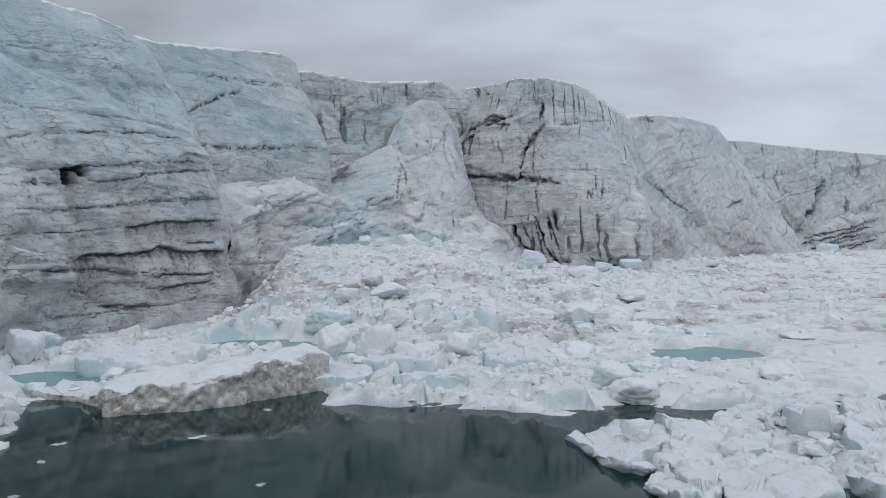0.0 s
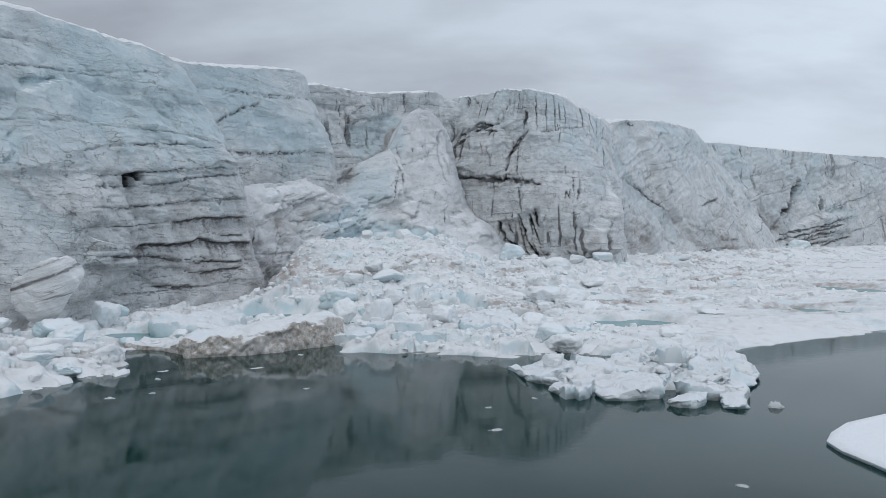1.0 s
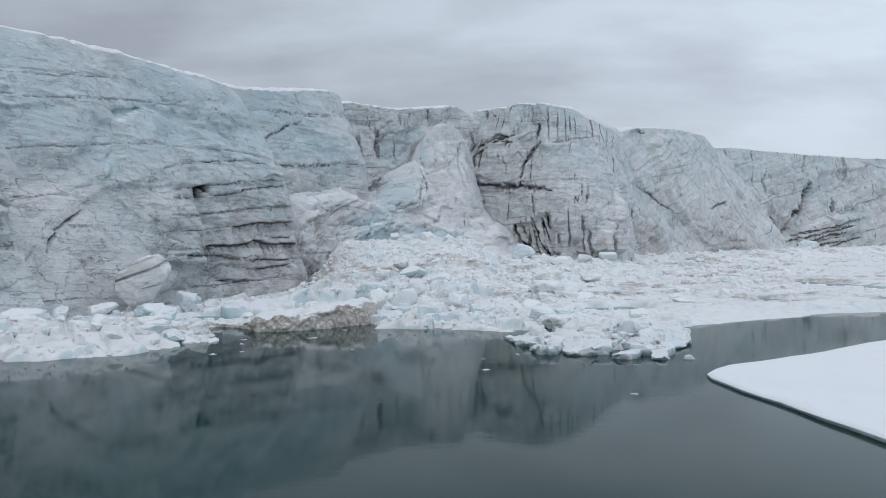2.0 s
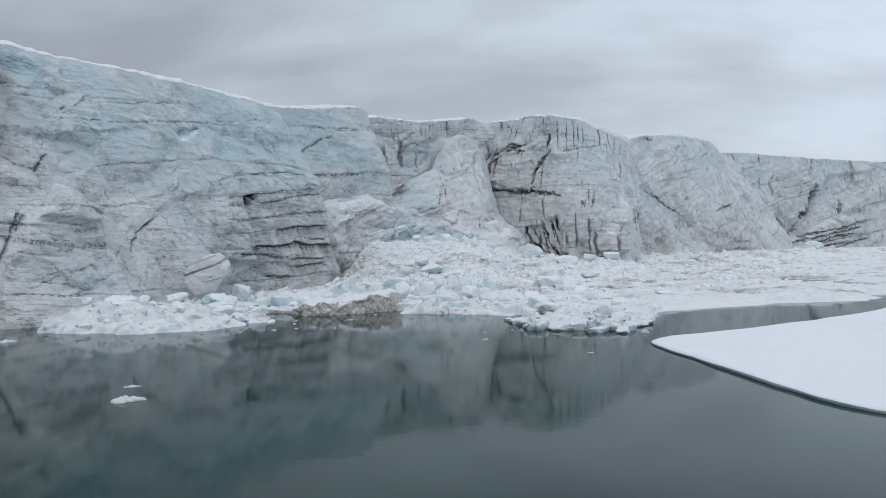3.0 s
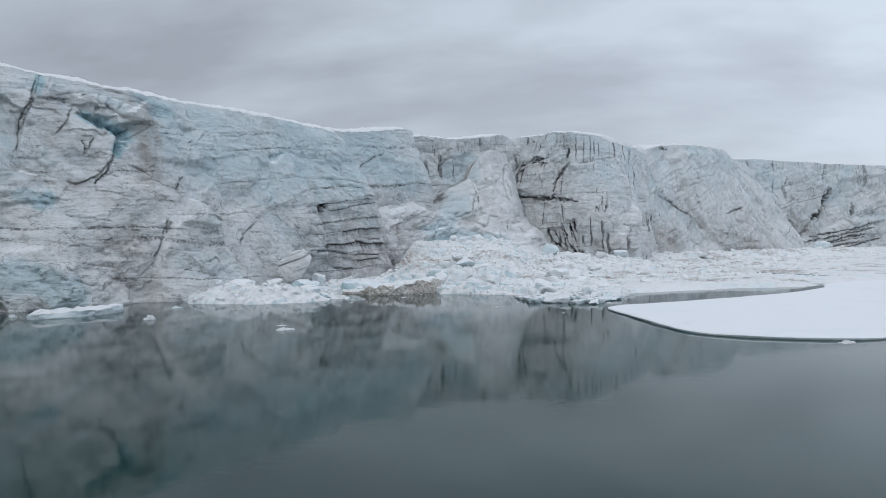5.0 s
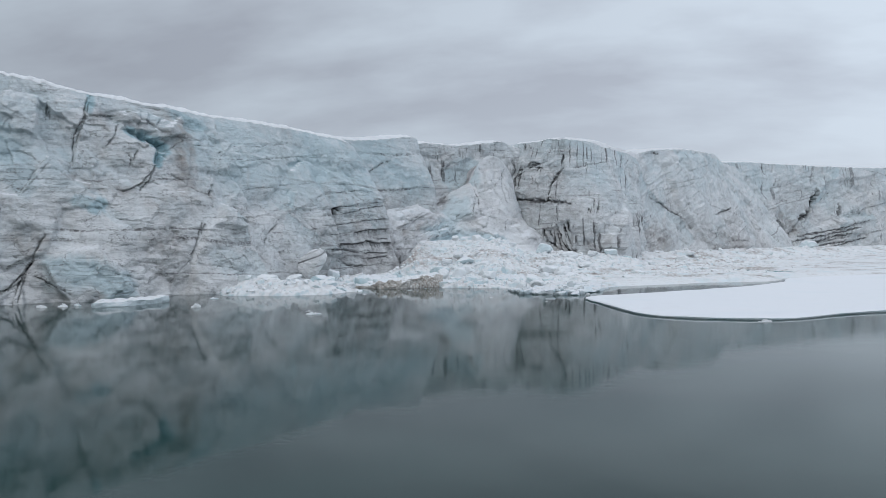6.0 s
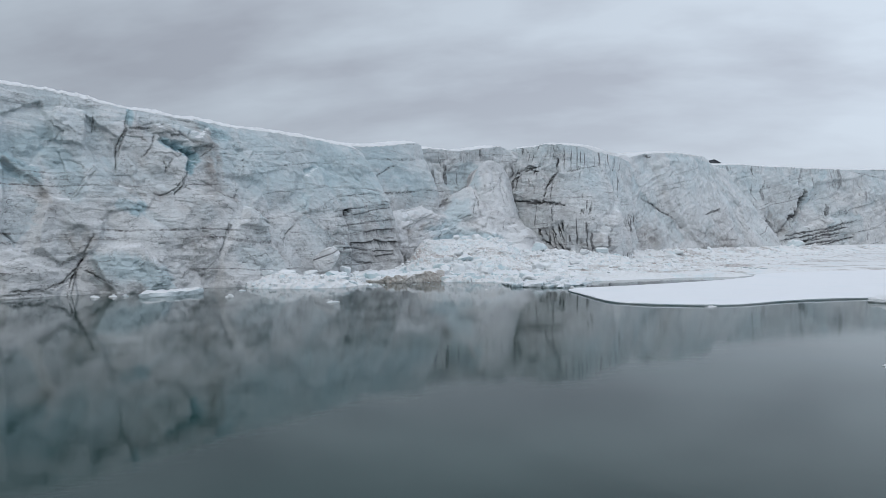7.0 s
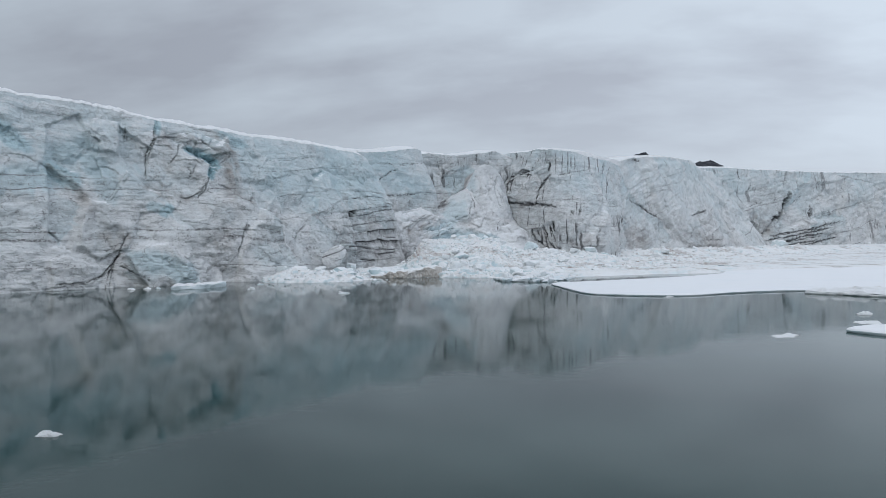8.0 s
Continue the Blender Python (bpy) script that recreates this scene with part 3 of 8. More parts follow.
            stain = smooth(-0.06, 0.08, below) * np.maximum(0.95 * fade, 1.1 * smooth(0.42, 0.12, below))
            silt_shade = np.minimum(np.maximum(silt_shade, amount * end * stain), 1.0)
            D -= 0.6 * deep * end * smooth(-0.12, 0.12, below) * np.exp(-np.clip(below, 0, None) / 2.4)
            D += 0.45 * deep * end * smooth(0.12, -0.12, below) * np.exp(np.clip(below, None, 0) / 1.2)
        D *= 1 - 0.55 * smooth(0.86, 1.0, v)         # the crest is smoothed by wind and melt
        X, Y = X + nx * D, Y + ny * D
        # snow plateau behind the crest, rising gently inland
        out = np.array([0.25, 0.7, 1.4, 2.6, 4.5, 7, 11, 17, 26, 0.6 * back, back])[:, None]
        top = np.stack([X[-1], Y[-1], H[-1]], -1)
        inx, iny = self.inland
        PX, PY = top[:, 0] + inx * out, top[:, 1] + iny * out
        PZ = top[:, 2] + self.lip * (1 - np.exp(-out / 4.5)) + 0.012 * out + 0.35 * fbm(PX / 5, PY / 5, sd + 31, 4) * smooth(0, 3, out)
        G = np.concatenate([np.stack([X, Y, H], -1), np.stack([PX, PY, PZ], -1)], 0)
        z0 = np.zeros_like(PX)
        attrs = {"strata": np.concatenate([strata, z0 + 1000]), "silt_shade": np.concatenate([silt_shade, z0]),
                 "dust": np.concatenate([np.clip(dust, 0, 1), z0 + 0.02]), "blue": np.concatenate([blue, z0]), "pale": np.concatenate([np.full_like(D, self.pale), z0 + 1]),
                 "cool": np.concatenate([cool, z0]), "fresh": np.concatenate([fresh, z0]), "tan": np.concatenate([np.clip(tan, 0, 1), z0]), "runs": np.concatenate([np.full_like(D, min(1.0, self.streaks + 0.15)), z0])}
        me = grid_mesh(name, G, ICE, attrs)
        ob = part(name, me, parent)
        return ob


B1 = Wall([(-112, -75), (-90, -32), (-76, -4), (-66, 11.8), (-53, 20.5), (-47.5, 31), (-43.5, 37.5), (-40, 45), (-38.5, 53), (-35, 63), (-31, 72), (-28, 77), (-24.5, 80.5), (-22, 83.5), (-22.5, 87), (-27, 95), (-33, 105)],
          [(-128, -60, 38.5), (-105, -22, 38.6), (-86, 8, 38.4), (-77, 21, 37.7), (-69, 29.5, 36.2), (-62, 38.5, 35.3), (-57, 46.5, 34.7), (-53.5, 53, 34.4), (-49, 61, 34.6), (-45, 68, 34.6), (-41, 76, 34.2), (-39, 80, 34.0), (-37, 83.5, 33.7), (-35.2, 86.5, 32.8), (-35, 90, 32.2), (-37, 97, 31.2), (-40, 106, 31.1)],
          power=1.3, dip=-0.02, rough=0.85, layers=0.26, seed=1, dust=0.10, blueness=0.10, lip=2.2, cool=(0.2, 0.75), tan=0.18)
B2 = Wall([(-46, 88), (-38.5, 97.5), (-31.5, 103.5), (-23.5, 110.5), (-16.8, 117.5), (-14.8, 121), (-16, 127), (-24, 136)],
          [(-48, 90, 36.0), (-40, 97, 35.7), (-35.5, 103, 36.1), (-30.5, 111, 37.5), (-26.5, 119, 38.9), (-25.5, 124, 38.7), (-27, 130, 37.6), (-33, 138, 36.5)],
          power=1.2, dip=-0.06, rough=0.55, layers=0.16, seed=2, dust=0.04, blueness=0.10, lip=2.2, cool=(0.3, 0.7), tan=0.1)
B3 = Wall([(-29, 121), (-22, 128), (-12, 137), (-2, 147), (4, 153), (12, 160)],
          [(-32, 124, 36.5), (-24.5, 129, 37.7), (-14, 139.5, 37.9), (-3, 151, 40.7), (2.5, 156.5, 38.8), (10, 166, 37.6)],
          power=1.3, dip=0.1, rough=0.9, layers=0.25, seed=3, dust=0.2, streaks=0.6, cool=(0.2, 1.3), tan=0.12)
B4 = Wall([(-9, 157), (-6, 151), (-1.5, 145.5), (6.5, 140.5), (17, 137.5), (25, 137), (31.5, 141.5), (37, 153), (42, 174), (47, 198)],
          [(-3, 163, 39.4), (1.5, 158.5, 40.5), (5.8, 154, 40.2), (11, 149.5, 40.5), (18, 148, 40.3), (24.5, 155, 40.1), (31, 167, 39.4), (38, 184, 39.7), (43, 198, 38.7), (47, 212, 38.1)],
          power=1.5, dip=-0.03, rough=0.9, layers=0.3, seed=4, dust=0.20, streaks=0.7, cool=(0.1, 1.0), tan=0.12, inland=(0.3, 0.95))
B5 = Wall([(37, 175), (46, 185), (58, 196), (75, 214), (95, 237), (112, 259), (123, 272), (126, 285)],
          [(44, 200, 40.5), (50, 208, 42.5), (58, 219, 44.3), (69, 229, 44.8), (80, 240, 43.9), (86, 251, 40.8), (94, 265, 40.5), (100, 280, 39.5)],
          power=1.0, dip=0.35, rough=0.85, layers=0.35, seed=5, dust=0.18, streaks=0.25, pale=0.3, cool=(0.0, 0.75), tan=0.2)
B6 = Wall([(88, 250), (110, 266), (130, 281), (152, 297), (187, 324), (242, 366), (330, 433)],
          [(86, 260, 42.5), (106, 276, 43.2), (130, 292.5, 43.1), (152, 306, 42.8), (187, 333, 44.0), (242, 374, 45.5), (330, 441, 45.9)],
          power=1.1, dip=0.25, rough=1.1, layers=0.4, seed=6, dust=0.2, streaks=0.55, cool=(0.1, 1.0), tan=0.15)
SPUR = Wall([(-23, 84), (-21, 89), (-18.5, 95), (-14.5, 101), (-10.5, 105), (-7, 108), (-3.5, 109), (1, 111), (6, 114), (10, 119), (14, 125)],
            [(-30, 96, 16.2), (-29.5, 100.5, 16.8), (-26.5, 108, 17.6), (-21.6, 120.2, 19.6), (-17.5, 128.5, 21.8), (-11.4, 132.5, 25.6), (-9.1, 134, 24.3), (-3.9, 136.6, 21.5), (2.1, 142.7, 18.4), (6.3, 146.7, 11.7), (13, 145, 4)],
            power=0.9, dip=0.25, rough=1.5, layers=0.34, seed=7, dust=0.12, blueness=0.05, pale=0.95, lip=-3.0, cool=(1.5, 2.0), tan=0.2)
SERAC = Wall([(-22, 121), (-18.5, 124), (-14.5, 126.5), (-10.5, 128.5), (-7.5, 129.5), (-4, 130.5), (-1, 133), (2, 137), (4, 143)],
             [(-22, 127, 18.5), (-19.5, 128.8, 20.2), (-15.8, 130.9, 22.5), (-11.3, 133, 25.5), (-9.3, 134.1, 31.2), (-6.1, 135.2, 33.9), (-3.2, 137.2, 33.4), (-0.6, 139.5, 31.6), (1.5, 145, 25.5)],
             power=1.4, dip=0.15, rough=0.9, layers=0.3, seed=18, dust=0.08, blueness=0.1, pale=0.7, lip=-4.0, cool=(0.2, 1.2), tan=0.1)

# cracks and holes with their shade painted in, silt bands, fresh blue scars and scarps on the walls: along the foot and
# up the face
# three openings: cut in, and painted black for the shade inside
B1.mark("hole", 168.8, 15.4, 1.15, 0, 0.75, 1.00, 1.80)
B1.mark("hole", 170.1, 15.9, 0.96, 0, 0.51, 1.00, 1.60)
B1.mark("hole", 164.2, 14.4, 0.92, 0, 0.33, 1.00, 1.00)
B1.mark("silt_shade", 168.5, 14.6, 168.1, 13.2, 0.50, 0.35, 0.00)
B1.mark("silt_shade", 162.2, 15.0, 166.4, 15.8, 0.14, 0.55, 0.15)
B1.mark("silt_shade", 166.4, 15.8, 171.7, 16.4, 0.14, 0.55, 0.15)
B1.mark("silt_shade", 171.7, 16.4, 177.9, 17.0, 0.14, 0.55, 0.15)
B1.mark("silt_shade", 177.9, 17.0, 185.5, 17.7, 0.14, 0.55, 0.15)
B1.mark("silt_shade", 161.9, 14.0, 165.2, 14.7, 0.14, 0.50, 0.15)
B1.mark("silt_shade", 165.2, 14.7, 173.2, 15.2, 0.14, 0.50, 0.15)
B1.mark("silt_shade", 173.2, 15.2, 183.6, 14.2, 0.14, 0.50, 0.15)
B1.mark("silt_shade", 163.0, 18.3, 168.3, 19.2, 0.13, 0.40, 0.10)
B1.mark("silt_shade", 168.3, 19.2, 174.3, 19.9, 0.13, 0.40, 0.10)
B1.mark("silt_shade", 174.3, 19.9, 185.0, 20.7, 0.13, 0.40, 0.10)
B1.mark("silt_shade", 161.5, 12.2, 168.0, 12.2, 0.12, 0.35, 0.10)
B1.mark("silt_shade", 168.0, 12.2, 177.1, 13.1, 0.12, 0.35, 0.10)
B1.mark("silt_shade", 177.1, 13.1, 185.4, 13.9, 0.12, 0.35, 0.10)
B1.mark("silt_shade", 174.1, 7.8, 174.1, 6.5, 0.50, 0.45, 0.00)
B1.mark("silt_shade", 177.3, 8.0, 177.1, 5.3, 0.50, 0.35, 0.00)
B1.mark("silt_shade", 180.3, 7.9, 180.2, 6.4, 0.50, 0.40, 0.00)
B1.mark("silt_shade", 183.5, 8.2, 196.7, 6.4, 0.70, 0.60, 0.00)
B1.mark("silt_shade", 174.1, 11.0, 173.9, 9.7, 0.40, 0.50, 0.00)
B1.mark("silt_shade", 176.5, 11.0, 176.2, 9.5, 0.40, 0.50, 0.00)
B1.mark("silt_shade", 180.8, 11.0, 180.7, 10.2, 0.40, 0.40, 0.00)
B1.mark("silt_shade", 172.3, 6.0, 177.9, 6.0, 0.14, 0.60, 0.15)
B1.mark("silt_shade", 177.9, 6.0, 183.7, 5.7, 0.14, 0.60, 0.15)
B1.mark("silt_shade", 169.9, 3.3, 176.0, 3.1, 0.15, 0.60, 0.15)
B1.mark("silt_shade", 176.0, 3.1, 182.7, 3.8, 0.15, 0.60, 0.15)
B1.mark("silt_shade", 160.3, 6.4, 166.0, 6.9, 0.12, 0.40, 0.10)
B1.mark("silt_shade", 166.0, 6.9, 171.2, 6.3, 0.12, 0.40, 0.10)
B1.mark("dust", 161.8, 4.3, 183.0, 3.8, 9.00, 0.45, 0.00)
B1.mark("dust", 168.4, 7.2, 184.4, 7.3, 5.00, 0.40, 0.00)
B1.mark("step", 160.8, 9.1, 163.5, 7.8, 2.50, 0.00, 0.70)
B1.mark("step", 163.5, 7.8, 165.9, 7.3, 2.50, 0.00, 0.70)
B1.mark("step", 165.9, 7.3, 166.9, 5.6, 2.00, 0.00, 0.70)
B1.mark("step", 166.9, 5.6, 169.8, 4.4, 2.00, 0.00, 0.70)
B1.mark("step", 169.8, 4.4, 171.8, 5.3, 2.00, 0.00, 0.70)
B1.mark("step", 183.8, 31.8, 176.9, 25.7, 3.00, 0.00, 0.80)
B1.mark("step", 176.9, 25.7, 177.3, 15.4, 3.00, 0.00, 0.80)
B1.mark("step", 177.3, 15.4, 180.3, 9.7, 3.00, 0.00, 0.80)
B1.mark("dust", 132.2, 32.8, 130.3, 26.4, 1.00, 0.80, 0.00)
B1.mark("dust", 130.3, 26.4, 128.9, 20.2, 1.00, 0.80, 0.00)
B1.mark("dust", 131.8, 30.7, 128.4, 15.2, 2.50, 0.50, 0.00)
B1.mark("silt_shade", 134.7, 19.5, 132.5, 17.2, 0.24, 0.95, 0.80)
B1.mark("silt_shade", 129.5, 12.2, 128.3, 8.8, 0.20, 0.85, 0.80)
B1.mark("silt_shade", 128.3, 8.8, 126.8, 6.4, 0.20, 0.85, 0.80)
B1.mark("silt_shade", 126.8, 6.4, 123.7, 3.1, 0.12, 0.50, 0.30)
B1.mark("silt_shade", 123.7, 3.1, 121.9, 1.1, 0.12, 0.50, 0.30)
B1.mark("silt_shade", 130.0, 12.2, 129.2, 10.1, 0.16, 0.70, 0.40)
B1.mark("silt_shade", 149.2, 12.2, 145.9, 10.1, 0.26, 1.00, 1.00)
B1.mark("silt_shade", 145.9, 10.1, 143.9, 7.7, 0.26, 1.00, 1.00)
B1.mark("silt_shade", 142.9, 8.4, 141.0, 6.7, 0.16, 0.60, 0.30)
B1.mark("silt_shade", 126.8, 20.8, 129.0, 19.3, 0.22, 0.60, 0.30)
B1.mark("silt_shade", 129.0, 19.3, 130.6, 17.8, 0.22, 0.60, 0.30)
B1.mark("silt_shade", 130.6, 17.8, 132.7, 17.6, 0.22, 0.60, 0.30)
B1.mark("dust", 127.8, 20.5, 132.7, 17.7, 1.80, 0.60, 0.00)
B1.mark("silt_shade", 139.6, 13.4, 145.9, 13.8, 0.14, 0.55, 0.15)
B1.mark("silt_shade", 145.9, 13.8, 151.3, 15.4, 0.14, 0.55, 0.15)
B1.mark("silt_shade", 151.3, 15.4, 162.0, 16.3, 0.14, 0.55, 0.15)
B1.mark("silt_shade", 142.6, 28.2, 149.4, 28.9, 0.14, 0.40, 0.15)
B1.mark("silt_shade", 149.4, 28.9, 159.4, 30.0, 0.14, 0.40, 0.15)
B1.mark("silt_shade", 149.7, 25.8, 164.8, 27.5, 0.12, 0.45, 0.15)
B1.mark("silt_shade", 164.8, 27.5, 182.2, 29.7, 0.12, 0.45, 0.15)
B1.mark("silt_shade", 138.3, 25.8, 139.5, 26.3, 0.20, 0.80, 0.30)
B1.mark("silt_shade", 158.2, 7.7, 165.4, 7.7, 0.12, 0.40, 0.15)
B1.mark("silt_shade", 167.5, 5.3, 169.1, 4.7, 0.40, 0.60, 0.40)
B1.mark("silt_shade", 137.9, 13.3, 139.8, 12.3, 0.35, 0.60, 0.40)
B1.mark("silt_shade", 130.6, 5.0, 135.0, 6.3, 0.12, 0.50, 0.20)
B1.mark("silt_shade", 137.1, 4.4, 140.6, 5.4, 0.12, 0.50, 0.20)
B1.mark("silt_shade", 150.9, 9.1, 151.2, 7.6, 0.25, 0.50, 0.30)
B1.mark("step", 140.6, 3.1, 140.2, 8.2, 2.00, 0.00, 0.90)
B1.mark("step", 140.2, 8.2, 139.6, 13.4, 2.00, 0.00, 0.90)
B1.mark("step", 139.6, 13.4, 136.4, 15.2, 2.00, 0.00, 0.90)
B1.mark("step", 165.4, 7.6, 159.8, 10.1, 2.40, 0.00, 0.90)
B1.mark("step", 159.8, 10.1, 155.8, 12.8, 2.40, 0.00, 0.90)
B1.mark("step", 155.8, 12.8, 151.7, 14.3, 2.40, 0.00, 0.90)
B1.mark("step", 151.7, 14.3, 155.8, 19.4, 2.40, 0.00, 0.90)
B1.mark("step", 157.4, 23.4, 154.8, 18.8, 1.60, 0.00, 0.70)
B1.mark("step", 154.8, 18.8, 152.1, 15.4, 1.60, 0.00, 0.70)
B1.mark("blue", 158.2, 24.9, 163.7, 26.2, 0.70, 0.50, 0.40)
B1.mark("blue", 154.8, 18.8, 152.6, 15.9, 0.70, 0.35, 0.30)
B1.mark("blue", 132.5, 5.7, 138.4, 3.3, 3.00, 0.22, 0.20)
B1.mark("dust", 122.7, 7.7, 127.4, 1.0, 6.00, 0.35, 0.00)
B1.mark("dust", 142.1, 6.3, 151.4, 2.5, 4.00, 0.40, 0.00)
B1.mark("silt_shade", 123.1, 14.2, 126.8, 14.7, 0.10, 0.40, 0.10)
B1.mark("silt_shade", 123.2, 12.8, 127.2, 13.2, 0.10, 0.40, 0.10)
B1.mark("silt_shade", 123.4, 11.4, 127.6, 11.7, 0.10, 0.40, 0.10)
B1.mark("silt_shade", 123.6, 10.0, 125.6, 10.2, 0.10, 0.40, 0.10)
B1.mark("silt_shade", 123.8, 8.6, 126.1, 8.7, 0.10, 0.40, 0.10)
B1.mark("silt_shade", 124.0, 7.3, 126.5, 7.2, 0.10, 0.40, 0.10)
B1.mark("silt_shade", 124.2, 5.9, 124.7, 5.8, 0.10, 0.40, 0.10)
B1.mark("silt_shade", 121.0, 4.7, 125.2, 4.3, 0.10, 0.40, 0.10)
B1.mark("silt_shade", 121.2, 3.4, 125.7, 2.9, 0.10, 0.40, 0.10)
B1.mark("blue", 122.4, 28.5, 126.0, 26.8, 1.10, 0.70, 0.90)
B1.mark("blue", 126.0, 26.8, 127.2, 25.3, 1.10, 0.70, 0.90)
B1.mark("silt_shade", 128.0, 27.0, 123.8, 21.6, 0.16, 0.72, 0.60)
B1.mark("silt_shade", 123.8, 21.6, 121.6, 19.2, 0.16, 0.72, 0.60)
B1.mark("silt_shade", 121.6, 19.2, 117.9, 17.4, 0.16, 0.72, 0.60)
B1.mark("silt_shade", 131.5, 27.9, 127.8, 25.4, 0.12, 0.58, 0.30)
B1.mark("silt_shade", 118.0, 31.1, 122.4, 32.5, 0.25, 0.43, 0.24)
B1.mark("silt_shade", 122.4, 32.5, 128.8, 32.2, 0.25, 0.43, 0.24)
B1.mark("silt_shade", 128.8, 32.2, 132.8, 31.6, 0.25, 0.43, 0.24)
B1.mark("silt_shade", 124.7, 29.9, 128.5, 31.5, 0.20, 0.43, 0.18)
B1.mark("silt_shade", 128.5, 31.5, 132.8, 32.7, 0.20, 0.43, 0.18)
B1.mark("silt_shade", 132.0, 26.1, 129.0, 17.9, 0.45, 0.36, 0.12)
B1.mark("silt_shade", 131.0, 27.8, 134.8, 27.9, 0.25, 0.50, 0.24)
B1.mark("silt_shade", 129.2, 21.5, 133.8, 18.9, 0.10, 0.43, 0.12)
B1.mark("silt_shade", 108.5, 32.4, 107.9, 29.3, 0.15, 0.58, 0.42)
B1.mark("silt_shade", 117.1, 34.3, 113.8, 28.5, 0.12, 0.50, 0.36)
B1.mark("silt_shade", 113.8, 28.5, 111.3, 24.6, 0.12, 0.50, 0.36)
B1.mark("blue", 117.0, 34.2, 115.9, 31.8, 0.80, 0.60, 0.40)
B1.mark("silt_shade", 106.6, 22.6, 100.4, 16.1, 0.08, 0.50, 0.24)
B1.mark("silt_shade", 121.9, 25.3, 120.2, 22.1, 0.10, 0.50, 0.24)
B1.mark("silt_shade", 80.6, 25.2, 85.0, 24.7, 0.17, 0.43, 0.30)
B1.mark("silt_shade", 85.0, 24.7, 87.6, 23.7, 0.17, 0.43, 0.30)
B1.mark("silt_shade", 87.6, 23.7, 92.1, 21.6, 0.17, 0.43, 0.30)
B1.mark("silt_shade", 92.1, 21.6, 95.3, 19.1, 0.17, 0.43, 0.30)
B1.mark("silt_shade", 95.3, 19.1, 95.9, 16.0, 0.17, 0.43, 0.30)
B1.mark("silt_shade", 96.1, 18.1, 96.1, 15.7, 0.40, 0.50, 0.18)
B1.mark("silt_shade", 99.0, 9.0, 100.3, 6.3, 0.50, 0.36, 0.12)
B1.mark("silt_shade", 102.0, 9.8, 102.7, 9.0, 0.40, 0.40, 0.12)
B1.mark("silt_shade", 103.2, 10.3, 100.4, 5.6, 0.17, 0.61, 0.60)
B1.mark("silt_shade", 100.4, 5.6, 98.3, 0.1, 0.17, 0.61, 0.60)
B1.mark("silt_shade", 99.7, 3.3, 95.3, 1.1, 0.15, 0.58, 0.36)
B1.mark("silt_shade", 95.3, 1.1, 87.3, 0.4, 0.15, 0.58, 0.36)
B1.mark("silt_shade", 101.3, 4.3, 105.3, 0.2, 0.15, 0.58, 0.36)
B1.mark("blue", 104.4, 3.6, 109.6, 4.1, 2.60, 0.25, 0.20)
B1.mark("blue", 109.6, 4.1, 112.7, 2.7, 2.60, 0.25, 0.20)
B1.mark("silt_shade", 109.0, 20.2, 112.7, 18.4, 0.12, 0.36, 0.18)
B1.mark("silt_shade", 112.7, 18.4, 117.9, 17.4, 0.12, 0.36, 0.18)
B1.mark("dust", 109.4, 20.2, 118.0, 17.5, 2.00, 0.50, 0.00)
B1.mark("step", 107.5, 24.5, 108.9, 18.7, 2.00, 0.00, 0.80)
B1.mark("step", 108.9, 18.7, 113.4, 15.9, 2.00, 0.00, 0.80)
B1.mark("step", 113.4, 15.9, 111.9, 13.8, 2.00, 0.00, 0.80)
B1.mark("step", 90.8, 8.4, 93.4, 11.7, 2.00, 0.00, 0.90)
B1.mark("step", 93.4, 11.7, 95.3, 16.3, 2.00, 0.00, 0.90)
B1.mark("blue", 80.8, 29.9, 85.2, 26.6, 1.80, 0.50, 0.40)
B1.mark("blue", 90.2, 22.9, 94.1, 20.7, 2.20, 0.50, 0.30)
B1.mark("blue", 80.4, 19.7, 88.7, 20.8, 3.00, 0.35, 0.00)
B1.mark("blue", 111.4, 14.5, 113.2, 15.6, 1.20, 0.60, 0.30)
B1.mark("silt_shade", 89.1, 10.7, 90.9, 9.1, 0.15, 0.58, 0.30)
B1.mark("silt_shade", 91.4, 8.1, 96.1, 6.4, 0.08, 0.50, 0.18)
B1.mark("silt_shade", 80.1, 9.5, 83.6, 9.2, 0.07, 0.29, 0.12)
B1.mark("silt_shade", 83.6, 9.2, 88.3, 8.1, 0.07, 0.29, 0.12)
B1.mark("dust", 99.5, 14.4, 101.9, 3.6, 4.00, 0.40, 0.00)
B1.mark("silt_shade", 86.7, 16.4, 87.5, 14.2, 0.20, 0.29, 0.12)
B1.mark("blue", 131.9, 32.4, 136.2, 31.1, 1.60, 0.50, 0.30)
B2.mark("silt_shade", 15.6, 31.2, 25.3, 31.7, 0.15, 0.60, 0.15)
B2.mark("silt_shade", 25.3, 31.7, 39.2, 32.1, 0.15, 0.60, 0.15)
B2.mark("silt_shade", 19.3, 25.7, 23.1, 27.8, 0.20, 0.75, 0.50)
B2.mark("silt_shade", 23.1, 27.8, 29.3, 29.9, 0.20, 0.75, 0.50)
B2.mark("silt_shade", 20.2, 21.9, 25.8, 22.3, 0.15, 0.60, 0.20)
B2.mark("silt_shade", 25.8, 22.3, 41.5, 23.3, 0.15, 0.60, 0.20)
B2.mark("silt_shade", 18.0, 34.8, 26.3, 35.7, 0.13, 0.40, 0.10)
B2.mark("silt_shade", 26.3, 35.7, 41.3, 36.4, 0.13, 0.40, 0.10)
B2.mark("dust", 26.5, 19.4, 45.2, 20.1, 5.00, 0.45, 0.00)
